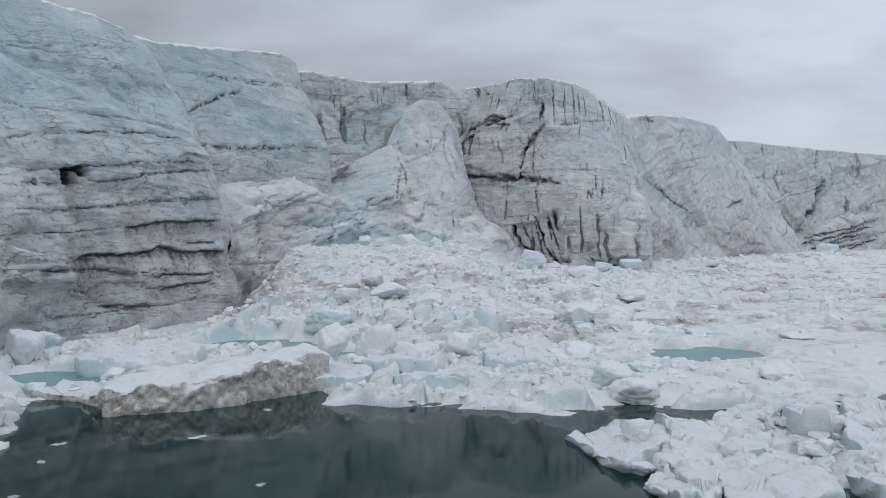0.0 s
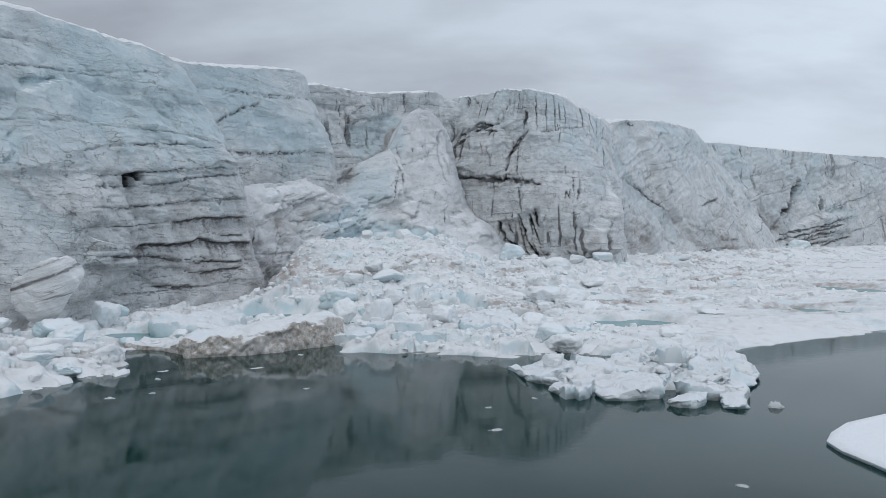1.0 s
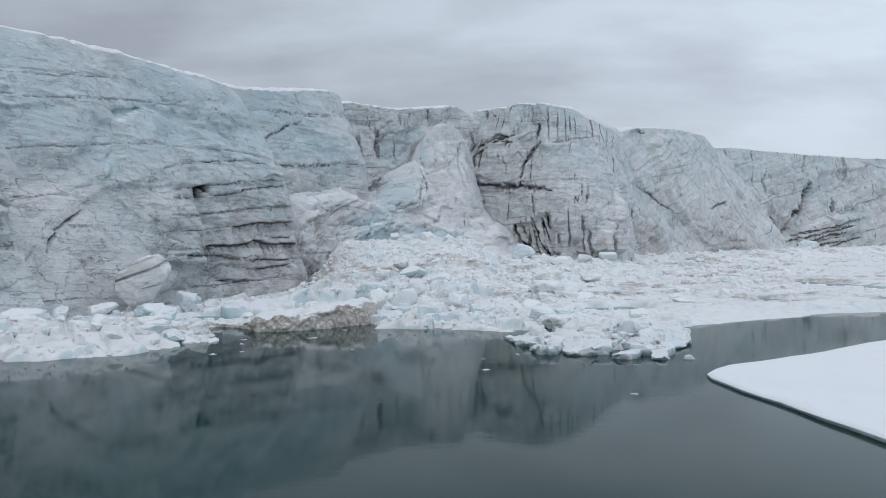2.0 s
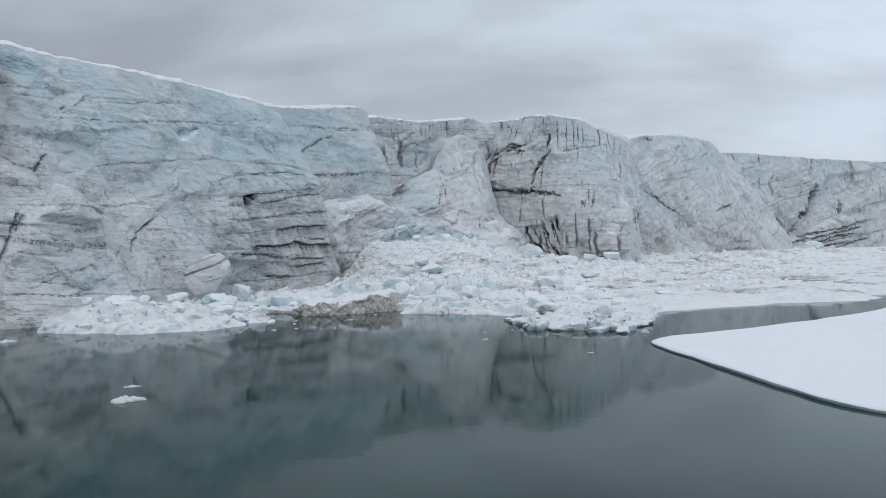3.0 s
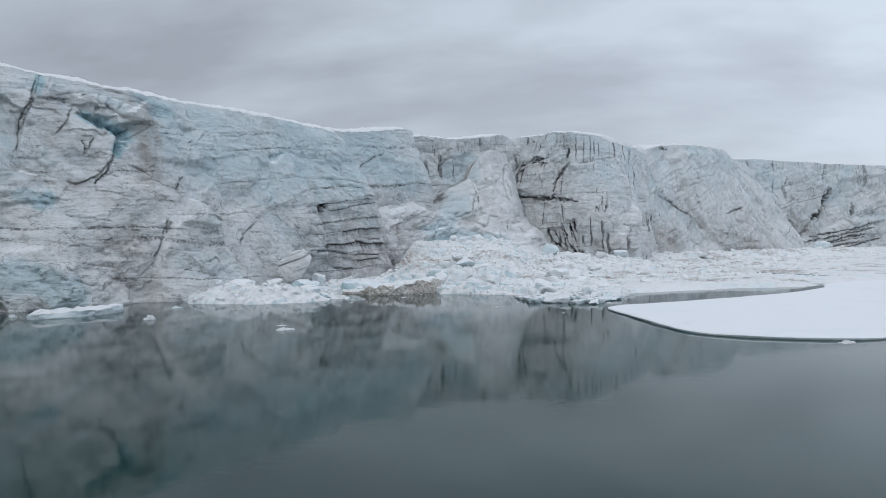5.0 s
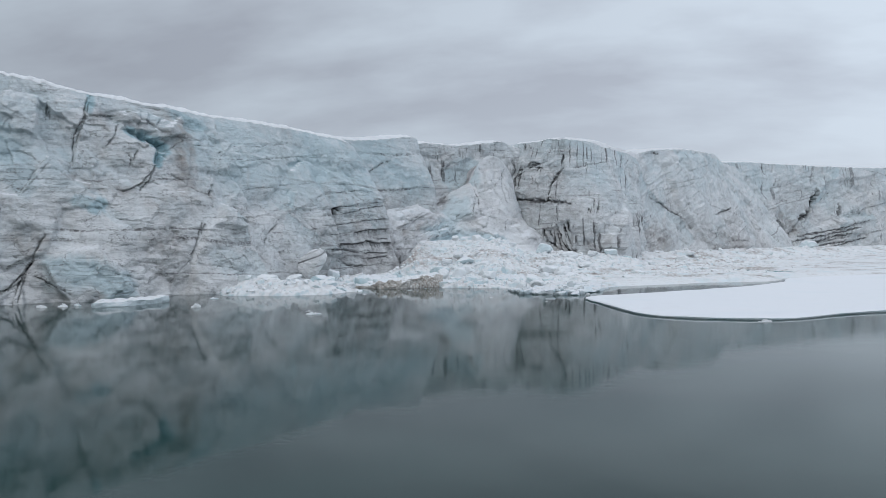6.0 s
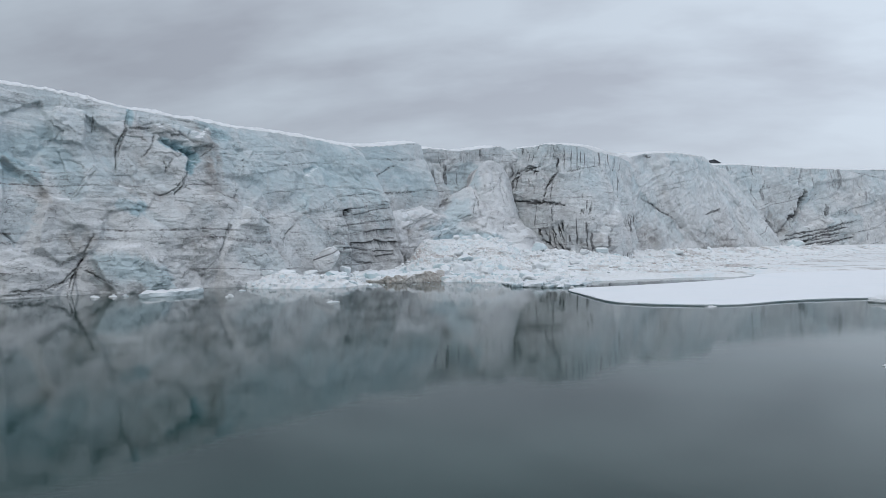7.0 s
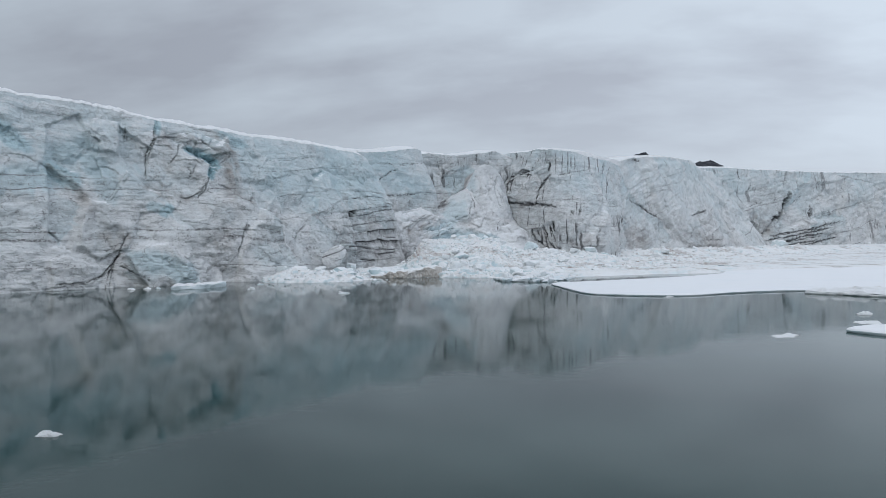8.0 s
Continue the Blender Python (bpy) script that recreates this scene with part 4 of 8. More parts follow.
B2.mark("silt_shade", 28.0, 16.4, 33.7, 19.0, 0.15, 0.40, 0.20)
B2.mark("silt_shade", 33.7, 19.0, 41.3, 21.0, 0.15, 0.40, 0.20)
B3.mark("silt_shade", 22.6, 37.5, 22.8, 33.6, 0.50, 0.60, 0.30)
B3.mark("silt_shade", 29.6, 38.9, 29.9, 34.6, 0.50, 0.60, 0.30)
B3.mark("silt_shade", 24.2, 37.8, 24.5, 35.4, 0.50, 0.60, 0.30)
B3.mark("silt_shade", 34.9, 39.4, 35.3, 37.7, 0.50, 0.60, 0.30)
B3.mark("silt_shade", 11.0, 34.5, 11.7, 31.1, 0.36, 0.40, 0.20)
B3.mark("silt_shade", 13.5, 30.6, 20.5, 35.2, 0.18, 0.40, 0.20)
B3.mark("dust", 12.4, 34.4, 36.6, 37.9, 4.00, 0.40, 0.00)
B4.mark("silt_shade", 9.6, 39.8, 12.3, 37.2, 0.54, 0.80, 0.80)
B4.mark("silt_shade", 12.7, 39.2, 17.4, 36.3, 0.41, 0.70, 0.50)
B4.mark("silt_shade", 24.1, 32.3, 16.6, 31.7, 0.61, 0.70, 0.70)
B4.mark("silt_shade", 16.6, 31.7, 11.4, 30.0, 0.61, 0.70, 0.70)
B4.mark("silt_shade", 11.4, 30.0, 10.8, 24.8, 0.61, 0.70, 0.70)
B4.mark("silt_shade", 22.6, 31.9, 21.4, 29.9, 0.48, 0.80, 0.50)
B4.mark("silt_shade", 2.6, 32.4, 5.3, 35.4, 0.41, 0.60, 0.40)
B4.mark("silt_shade", 5.3, 35.4, 10.0, 36.5, 0.41, 0.60, 0.40)
B4.mark("silt_shade", 6.7, 29.1, 6.9, 24.4, 0.34, 0.70, 0.60)
B4.mark("silt_shade", 13.1, 30.3, 13.7, 26.1, 0.41, 0.70, 0.50)
B4.mark("silt_shade", 15.0, 30.5, 16.9, 26.9, 0.34, 0.60, 0.30)
B4.mark("silt_shade", 31.2, 29.4, 27.9, 25.5, 0.48, 0.65, 0.40)
B4.mark("silt_shade", 27.9, 25.5, 27.3, 21.6, 0.48, 0.65, 0.40)
B4.mark("silt_shade", 27.3, 21.6, 31.4, 18.7, 0.48, 0.65, 0.40)
B4.mark("silt_shade", 30.4, 28.7, 30.1, 23.7, 0.34, 0.40, 0.20)
B4.mark("silt_shade", 10.4, 22.2, 20.1, 20.5, 0.68, 0.80, 0.70)
B4.mark("silt_shade", 20.1, 20.5, 27.0, 20.3, 0.68, 0.80, 0.70)
B4.mark("silt_shade", 27.0, 20.3, 34.9, 19.2, 0.68, 0.80, 0.70)
B4.mark("silt_shade", 22.8, 21.4, 29.4, 19.4, 0.68, 0.60, 0.30)
B4.mark("silt_shade", 31.0, 19.0, 31.4, 15.9, 0.24, 0.60, 0.30)
B4.mark("silt_shade", 31.4, 34.8, 31.7, 32.0, 0.54, 0.65, 0.40)
B4.mark("silt_shade", 34.6, 38.7, 34.6, 30.7, 0.34, 0.65, 0.40)
B4.mark("silt_shade", 37.4, 37.7, 37.1, 31.0, 0.34, 0.65, 0.40)
B4.mark("silt_shade", 39.9, 36.1, 39.5, 31.2, 0.27, 0.65, 0.40)
B4.mark("silt_shade", 25.7, 38.3, 26.3, 35.5, 0.27, 0.65, 0.40)
B4.mark("silt_shade", 40.6, 30.1, 40.6, 28.8, 0.34, 0.65, 0.40)
B4.mark("silt_shade", 41.1, 23.0, 41.1, 21.1, 0.27, 0.65, 0.40)
B4.mark("silt_shade", 44.1, 22.4, 43.4, 17.2, 0.24, 0.65, 0.40)
B4.mark("silt_shade", 28.9, 39.0, 29.3, 36.3, 0.27, 0.65, 0.40)
# clefts near the foot: cut back, their shade coloured in too
B4.mark("silt_shade", 26.3, 11.8, 27.6, 8.4, 0.41, 0.95, 1.40)
B4.mark("silt_shade", 27.6, 8.4, 32.5, 5.0, 0.41, 0.95, 1.40)
B4.mark("silt_shade", 30.7, 13.1, 32.0, 8.3, 0.34, 0.95, 1.20)
B4.mark("silt_shade", 32.0, 8.3, 34.5, 4.3, 0.34, 0.95, 1.20)
B4.mark("silt_shade", 32.7, 13.8, 33.9, 9.7, 0.34, 0.90, 1.00)
B4.mark("silt_shade", 33.9, 9.7, 35.3, 7.0, 0.34, 0.90, 1.00)
B4.mark("silt_shade", 34.0, 14.4, 34.7, 11.0, 0.48, 0.95, 1.00)
B4.mark("silt_shade", 36.1, 12.7, 35.9, 11.7, 0.27, 0.70, 0.30)
B4.mark("silt_shade", 32.5, 4.3, 36.6, 4.9, 0.68, 0.60, 0.50)
B4.mark("silt_shade", 41.0, 4.9, 43.6, 3.2, 1.09, 0.60, 0.60)
# tall cleft by the right edge, its shade added as dark colour
B4.mark("silt_shade", 61.5, 37.4, 57.7, 31.1, 0.41, 1.00, 2.20)
B4.mark("silt_shade", 57.7, 31.1, 57.7, 26.3, 0.41, 1.00, 2.20)
B4.mark("silt_shade", 40.8, 17.5, 41.2, 16.1, 0.34, 0.80, 0.50)
B4.mark("silt_shade", 44.1, 20.2, 42.7, 16.1, 0.27, 0.80, 0.50)
B4.mark("silt_shade", 44.7, 18.7, 44.6, 17.3, 0.20, 0.70, 0.40)
B4.mark("silt_shade", 17.7, 36.0, 33.6, 35.5, 0.15, 0.55, 0.20)
B4.mark("silt_shade", 33.6, 35.5, 45.9, 34.0, 0.15, 0.55, 0.20)
B4.mark("silt_shade", 45.9, 34.0, 56.1, 39.3, 0.15, 0.55, 0.20)
B4.mark("silt_shade", 29.3, 24.1, 37.5, 24.7, 0.12, 0.45, 0.15)
B4.mark("silt_shade", 37.5, 24.7, 48.8, 26.1, 0.12, 0.45, 0.15)
B4.mark("silt_shade", 36.1, 30.6, 50.1, 33.4, 0.17, 0.55, 0.20)
B4.mark("dust", 12.4, 33.9, 34.9, 19.3, 9.00, 0.40, 0.00)
B4.mark("dust", 27.3, 13.9, 42.9, 4.8, 9.00, 0.45, 0.00)
B4.mark("step", 56.1, 39.3, 63.2, 35.0, 2.00, 0.00, 1.00)
B4.mark("step", 63.2, 35.0, 59.3, 26.5, 2.00, 0.00, 1.00)
B5.mark("dust", 10.6, 10.6, 23.2, 6.7, 5.00, 0.75, 0.00)
B5.mark("silt_shade", 15.4, 9.6, 21.3, 6.7, 1.36, 0.45, 0.30)
B5.mark("silt_shade", 38.8, 24.5, 40.9, 20.8, 0.59, 0.75, 0.60)
B5.mark("silt_shade", 42.9, 22.2, 36.5, 19.9, 0.42, 0.60, 0.30)
B5.mark("silt_shade", 14.2, 23.7, 26.7, 19.6, 0.42, 0.50, 0.50)
B5.mark("silt_shade", 26.7, 19.6, 37.0, 15.7, 0.42, 0.50, 0.50)
B5.mark("dust", 14.2, 23.7, 44.8, 11.6, 3.00, 0.55, 0.00)
B5.mark("step", 42.6, 7.4, 39.0, 14.7, 3.00, 0.00, 1.30)
B5.mark("step", 39.0, 14.7, 26.7, 19.6, 3.00, 0.00, 1.30)
B5.mark("step", 26.7, 19.6, 12.2, 27.2, 3.00, 0.00, 1.30)
B5.mark("step", 12.2, 27.2, 1.5, 37.0, 3.00, 0.00, 1.30)
B5.mark("silt_shade", 61.1, 17.4, 77.0, 20.3, 0.34, 0.80, 0.60)
B5.mark("silt_shade", 47.3, 11.6, 70.0, 7.2, 1.70, 0.40, 0.40)
B5.mark("silt_shade", 10.5, 40.1, 23.3, 42.5, 0.77, 0.50, 0.40)
B5.mark("silt_shade", 63.3, 6.7, 82.8, 7.0, 0.68, 0.60, 0.40)
B5.mark("step", 98.1, 40.5, 65.1, 42.8, 3.00, 0.00, 1.00)
B5.mark("step", 65.1, 42.8, 35.4, 43.6, 3.00, 0.00, 1.00)
B5.mark("silt_shade", 52.3, 39.6, 78.0, 32.7, 0.17, 0.40, 0.30)
B5.mark("silt_shade", 36.2, 30.7, 124.6, 39.7, 0.13, 0.40, 0.20)
B5.mark("silt_shade", 4.4, 22.8, 22.1, 27.8, 0.10, 0.40, 0.20)
B5.mark("silt_shade", 16.3, 22.5, 35.8, 27.2, 0.10, 0.40, 0.20)
B5.mark("silt_shade", 27.6, 22.1, 50.5, 26.4, 0.10, 0.40, 0.20)
B5.mark("silt_shade", 45.8, 31.9, 82.0, 37.0, 0.10, 0.40, 0.20)
B5.mark("silt_shade", 61.9, 31.8, 125.5, 38.3, 0.10, 0.40, 0.20)
B5.mark("dust", 0.2, 15.1, 96.5, 8.1, 9.00, 0.45, 0.00)
B5.mark("silt_shade", 11.8, 28.2, 11.7, 23.1, 0.34, 0.60, 0.50)
# the big gash: cut deep, with its shade painted dark
B6.mark("silt_shade", 64.1, 30.1, 58.8, 22.0, 2.07, 1.00, 3.00)
B6.mark("silt_shade", 58.8, 22.0, 49.7, 15.4, 2.07, 1.00, 3.00)
B6.mark("silt_shade", 49.7, 15.4, 42.6, 6.5, 1.38, 0.60, 1.00)
B6.mark("silt_shade", 32.8, 17.4, 39.2, 12.0, 2.53, 0.60, 0.60)
B6.mark("dust", 36.2, 17.4, 61.0, 20.5, 6.00, 0.60, 0.00)
B6.mark("silt_shade", 30.9, 42.2, 27.8, 34.7, 0.69, 0.60, 0.40)
B6.mark("silt_shade", 62.5, 42.7, 58.6, 30.7, 0.69, 0.60, 0.40)
B6.mark("silt_shade", 63.4, 41.3, 60.9, 35.2, 0.69, 0.60, 0.40)
B6.mark("silt_shade", 37.0, 35.5, 33.3, 25.6, 0.69, 0.60, 0.40)
B6.mark("silt_shade", 36.3, 40.4, 34.9, 38.2, 0.69, 0.60, 0.40)
B6.mark("silt_shade", 82.2, 42.2, 80.2, 39.0, 0.69, 0.60, 0.40)
B6.mark("silt_shade", 44.8, 5.8, 66.2, 8.8, 0.80, 1.00, 1.00)
B6.mark("silt_shade", 66.2, 8.8, 89.7, 11.9, 0.80, 1.00, 1.00)
B6.mark("silt_shade", 47.9, 8.1, 72.1, 11.2, 0.69, 0.95, 0.90)
B6.mark("silt_shade", 72.1, 11.2, 100.8, 15.8, 0.69, 0.95, 0.90)
B6.mark("silt_shade", 57.4, 4.9, 86.1, 8.2, 0.57, 0.80, 0.70)
B6.mark("silt_shade", 80.0, 23.8, 78.7, 15.6, 0.69, 0.70, 0.80)
B6.mark("silt_shade", 73.7, 29.7, 67.3, 25.0, 0.57, 0.70, 0.50)
B6.mark("step", 47.5, 6.4, 60.3, 17.7, 4.00, 0.00, 1.60)
B6.mark("step", 60.3, 17.7, 74.7, 34.2, 4.00, 0.00, 1.60)
B6.mark("step", 74.7, 34.2, 81.7, 40.7, 4.00, 0.00, 1.60)
B6.mark("step", 108.2, 18.2, 86.1, 20.9, 4.00, 0.00, 1.20)
B6.mark("step", 86.1, 20.9, 75.1, 11.9, 4.00, 0.00, 1.20)
B6.mark("silt_shade", 84.2, 17.4, 106.2, 22.7, 0.46, 0.50, 0.30)
B6.mark("silt_shade", 106.2, 22.7, 124.1, 26.8, 0.46, 0.50, 0.30)
B6.mark("silt_shade", 78.7, 42.5, 105.7, 42.9, 0.40, 0.55, 0.30)
B6.mark("silt_shade", 105.7, 42.9, 148.1, 43.3, 0.40, 0.55, 0.30)
B6.mark("silt_shade", 113.9, 36.5, 114.4, 31.1, 0.57, 0.60, 0.40)
B6.mark("silt_shade", 78.3, 39.3, 92.5, 34.9, 0.34, 0.50, 0.30)
B6.mark("silt_shade", 139.3, 20.0, 144.9, 17.0, 1.38, 0.50, 0.40)
B6.mark("silt_shade", 88.9, 8.4, 123.3, 12.1, 0.46, 0.50, 0.40)
B6.mark("dust", 40.6, 8.8, 77.0, 4.8, 6.00, 0.40, 0.00)
B6.mark("silt_shade", 32.7, 42.6, 30.6, 33.5, 0.57, 0.50, 0.30)
SPUR.mark("blue", 26.6, 18.9, 24.9, 14.1, 3.00, 0.35, 0.00)
SPUR.mark("blue", 19.6, 8.9, 28.1, 10.1, 2.20, 0.32, 0.70)
SPUR.mark("blue", 15.8, 11.3, 24.6, 12.3, 1.80, 0.35, 0.40)
SPUR.mark("silt_shade", 30.7, 24.1, 32.2, 21.0, 0.30, 0.70, 0.40)
SPUR.mark("silt_shade", 32.2, 21.0, 32.0, 18.5, 0.30, 0.70, 0.40)
SPUR.mark("silt_shade", 24.9, 22.1, 22.3, 18.7, 0.70, 0.50, 0.40)
SPUR.mark("silt_shade", 22.3, 18.7, 21.2, 17.2, 0.70, 0.50, 0.40)
SPUR.mark("dust", 3.9, 9.8, 12.5, 11.3, 4.00, 0.55, 0.00)
SPUR.mark("dust", 34.4, 18.1, 49.4, 8.3, 5.00, 0.50, 0.00)
SPUR.mark("dust", 20.5, 18.6, 15.7, 14.6, 3.00, 0.50, 0.00)
SPUR.mark("silt_shade", 4.5, 10.8, 10.2, 12.4, 0.25, 0.40, 0.30)
SPUR.mark("silt_shade", 10.2, 12.4, 16.8, 16.0, 0.25, 0.40, 0.30)
SPUR.mark("silt_shade", 0.0, 6.6, 12.7, 6.5, 0.20, 0.40, 0.30)
SPUR.mark("silt_shade", 12.7, 6.5, 20.0, 7.0, 0.20, 0.40, 0.30)
SPUR.mark("silt_shade", 32.2, 18.0, 33.1, 14.7, 0.12, 0.40, 0.30)
SPUR.mark("silt_shade", 35.5, 19.2, 36.6, 15.8, 0.12, 0.40, 0.30)
SPUR.mark("silt_shade", 38.9, 18.4, 40.2, 15.0, 0.12, 0.40, 0.30)
SPUR.mark("silt_shade", 41.6, 16.5, 42.3, 13.0, 0.12, 0.40, 0.30)
SPUR.mark("silt_shade", 35.8, 15.2, 36.7, 11.9, 0.12, 0.40, 0.30)
SPUR.mark("silt_shade", 39.5, 14.3, 40.8, 11.0, 0.12, 0.40, 0.30)
SPUR.mark("silt_shade", 42.8, 12.5, 43.5, 9.2, 0.12, 0.40, 0.30)
SPUR.mark("silt_shade", 47.5, 14.3, 49.6, 11.5, 0.12, 0.40, 0.30)
SPUR.mark("silt_shade", 29.4, 14.1, 31.0, 11.0, 0.12, 0.40, 0.30)
SPUR.mark("silt_shade", 32.1, 11.4, 32.9, 8.4, 0.12, 0.40, 0.30)
SPUR.mark("silt_shade", 3.2, 8.4, 7.5, 9.2, 0.10, 0.35, 0.30)
SPUR.mark("silt_shade", 7.3, 9.0, 11.0, 9.4, 0.10, 0.35, 0.30)
SPUR.mark("silt_shade", 10.9, 9.6, 13.9, 9.6, 0.10, 0.35, 0.30)
SPUR.mark("silt_shade", 14.0, 10.3, 17.2, 11.3, 0.10, 0.35, 0.30)
SPUR.mark("silt_shade", 17.0, 11.0, 20.2, 11.6, 0.10, 0.35, 0.30)
SPUR.mark("silt_shade", 20.2, 11.8, 23.3, 11.9, 0.10, 0.35, 0.30)
SPUR.mark("silt_shade", 23.4, 12.6, 26.3, 13.8, 0.10, 0.35, 0.30)
SPUR.mark("silt_shade", 26.2, 13.5, 28.8, 14.0, 0.10, 0.35, 0.30)
SERAC.mark("silt_shade", 15.2, 26.5, 16.2, 21.1, 0.30, 0.60, 0.40)
SERAC.mark("silt_shade", 19.0, 25.6, 19.0, 24.9, 0.40, 0.90, 0.40)
SERAC.mark("silt_shade", 8.9, 25.8, 8.8, 24.6, 0.40, 0.80, 0.40)
SERAC.mark("blue", 6.8, 27.1, 13.8, 27.9, 4.00, 0.30, 0.00)
SERAC.mark("silt_shade", 16.8, 22.1, 21.3, 24.2, 0.20, 0.50, 0.20)
SERAC.mark("silt_shade", 21.3, 24.2, 26.2, 27.5, 0.20, 0.50, 0.20)
SERAC.mark("silt_shade", 6.7, 23.3, 10.7, 23.9, 0.30, 0.50, 0.30)
SERAC.mark("silt_shade", 10.7, 23.9, 13.7, 26.0, 0.30, 0.50, 0.30)
SERAC.mark("silt_shade", 29.3, 29.9, 25.6, 24.4, 0.60, 0.60, 0.50)
SERAC.mark("silt_shade", 25.6, 24.4, 26.4, 19.5, 0.60, 0.60, 0.50)
B1.mark("blue", 168.5, 25.4, 180.2, 25.0, 9.00, 0.30, 0.00)
B1.mark("blue", 140.2, 27.2, 160.9, 24.2, 9.00, 0.20, 0.00)
B2.mark("blue", 25.9, 32.9, 34.1, 24.5, 9.00, 0.22, 0.00)
# shade of the gap behind this corner, drawn as a thin dark line
B1.mark("silt_shade", 186.2, 29.1, 188.1, 26.0, 0.12, 0.45, 0.50)
B1.mark("silt_shade", 188.1, 26.0, 189.3, 23.9, 0.12, 0.45, 0.50)
B1.mark("silt_shade", 189.3, 23.9, 187.1, 20.1, 0.12, 0.45, 0.50)
B1.mark("silt_shade", 187.1, 20.1, 186.9, 17.8, 0.12, 0.45, 0.50)
B1.mark("dust", 163.2, 6.0, 171.0, 5.6, 8.00, 0.75, 0.00)
B1.mark("dust", 171.0, 5.6, 183.1, 6.2, 8.00, 0.75, 0.00)
B1.mark("dust", 167.3, 9.8, 194.4, 10.1, 5.00, 0.50, 0.00)
B1.mark("dust", 170.3, 2.5, 182.7, 2.7, 5.00, 0.80, 0.00)
B1.mark("silt_shade", 172.4, 8.7, 172.5, 7.7, 0.60, 0.50, 0.00)
B1.mark("silt_shade", 168.6, 7.9, 168.9, 6.9, 0.60, 0.45, 0.00)
B1.mark("silt_shade", 204.9, 8.4, 182.3, 6.8, 0.80, 0.55, 0.00)
B1.mark("silt_shade", 175.2, 6.3, 176.3, 6.7, 0.16, 0.80, 0.20)
B1.mark("silt_shade", 176.3, 6.7, 177.4, 6.3, 0.16, 0.80, 0.20)
SPUR.mark("dust", 1.8, 9.8, 2.1, 6.5, 3.50, 0.80, 0.00)
SPUR.mark("dust", 2.1, 6.5, 3.5, 4.5, 3.50, 0.80, 0.00)
SPUR.mark("silt_shade", 1.9, 9.1, 1.2, 5.9, 0.90, 0.50, 0.30)
B1.mark("dust", 170.2, 7.2, 183.7, 6.7, 11.00, 0.85, 0.00)
B1.mark("dust", 167.4, 14.3, 188.5, 14.9, 7.00, 0.35, 0.00)
B1.mark("silt_shade", 162.4, 11.6, 168.4, 11.6, 0.10, 0.40, 0.10)
B1.mark("silt_shade", 168.4, 11.6, 175.4, 12.1, 0.10, 0.40, 0.10)
B1.mark("silt_shade", 161.5, 9.8, 166.1, 9.5, 0.10, 0.40, 0.10)
B1.mark("silt_shade", 166.1, 9.5, 172.2, 10.0, 0.10, 0.40, 0.10)
B1.mark("silt_shade", 170.1, 3.2, 172.8, 3.3, 0.20, 0.80, 0.30)
B1.mark("silt_shade", 172.8, 3.3, 175.7, 3.3, 0.20, 0.80, 0.30)
B1.mark("silt_shade", 160.3, 6.7, 161.8, 7.1, 0.16, 0.70, 0.30)
B1.mark("silt_shade", 161.8, 7.1, 165.7, 7.0, 0.16, 0.70, 0.30)
B1.mark("silt_shade", 165.7, 7.0, 169.8, 6.9, 0.16, 0.70, 0.20)
B1.mark("silt_shade", 169.8, 6.9, 175.0, 6.2, 0.16, 0.70, 0.20)
B1.mark("silt_shade", 160.2, 6.0, 163.1, 6.2, 0.14, 0.60, 0.20)
B1.mark("silt_shade", 163.1, 6.2, 166.4, 5.8, 0.14, 0.60, 0.20)
B1.mark("silt_shade", 162.4, 3.9, 164.0, 3.2, 0.14, 0.60, 0.20)
B1.mark("silt_shade", 164.0, 3.2, 167.2, 2.9, 0.14, 0.60, 0.20)
B1.mark("silt_shade", 167.2, 2.9, 169.4, 2.4, 0.14, 0.60, 0.20)
B1.mark("silt_shade", 161.3, 10.1, 166.2, 10.6, 0.12, 0.50, 0.10)
B1.mark("silt_shade", 166.2, 10.6, 170.4, 11.2, 0.12, 0.50, 0.10)
B1.mark("silt_shade", 161.9, 14.0, 170.0, 14.8, 0.16, 0.70, 0.15)
B1.mark("silt_shade", 170.0, 14.8, 179.1, 16.3, 0.16, 0.70, 0.15)
B1.mark("silt_shade", 179.1, 16.3, 189.3, 17.3, 0.16, 0.70, 0.15)
B1.mark("silt_shade", 162.9, 12.0, 168.0, 12.3, 0.15, 0.60, 0.15)
B1.mark("silt_shade", 168.0, 12.3, 176.0, 13.2, 0.15, 0.60, 0.15)
B1.mark("silt_shade", 176.0, 13.2, 186.0, 13.9, 0.15, 0.60, 0.15)
B1.mark("dust", 176.3, 8.3, 200.8, 6.3, 9.00, 0.80, 0.00)
B1.mark("dust", 167.7, 5.6, 207.9, 2.2, 9.00, 0.75, 0.00)
B1.mark("dust", 160.9, 3.4, 175.7, 1.4, 6.00, 0.70, 0.00)
B1.mark("dust", 161.7, 9.7, 171.9, 10.2, 6.00, 0.35, 0.00)
B4.mark("silt_shade", 16.4, 32.1, 18.5, 32.8, 0.41, 0.90, 0.70)
B4.mark("silt_shade", 18.5, 32.8, 22.9, 32.0, 0.41, 0.90, 0.70)
B4.mark("silt_shade", 11.6, 27.1, 13.0, 28.8, 0.41, 0.90, 0.70)
B4.mark("silt_shade", 13.0, 28.8, 15.7, 30.0, 0.41, 0.90, 0.70)
B4.mark("silt_shade", 3.9, 35.1, 6.6, 31.0, 0.48, 0.85, 0.80)
B4.mark("silt_shade", 6.0, 26.0, 8.2, 22.0, 0.34, 0.90, 0.80)
B4.mark("silt_shade", 14.1, 20.7, 18.7, 20.9, 0.41, 0.95, 0.15)
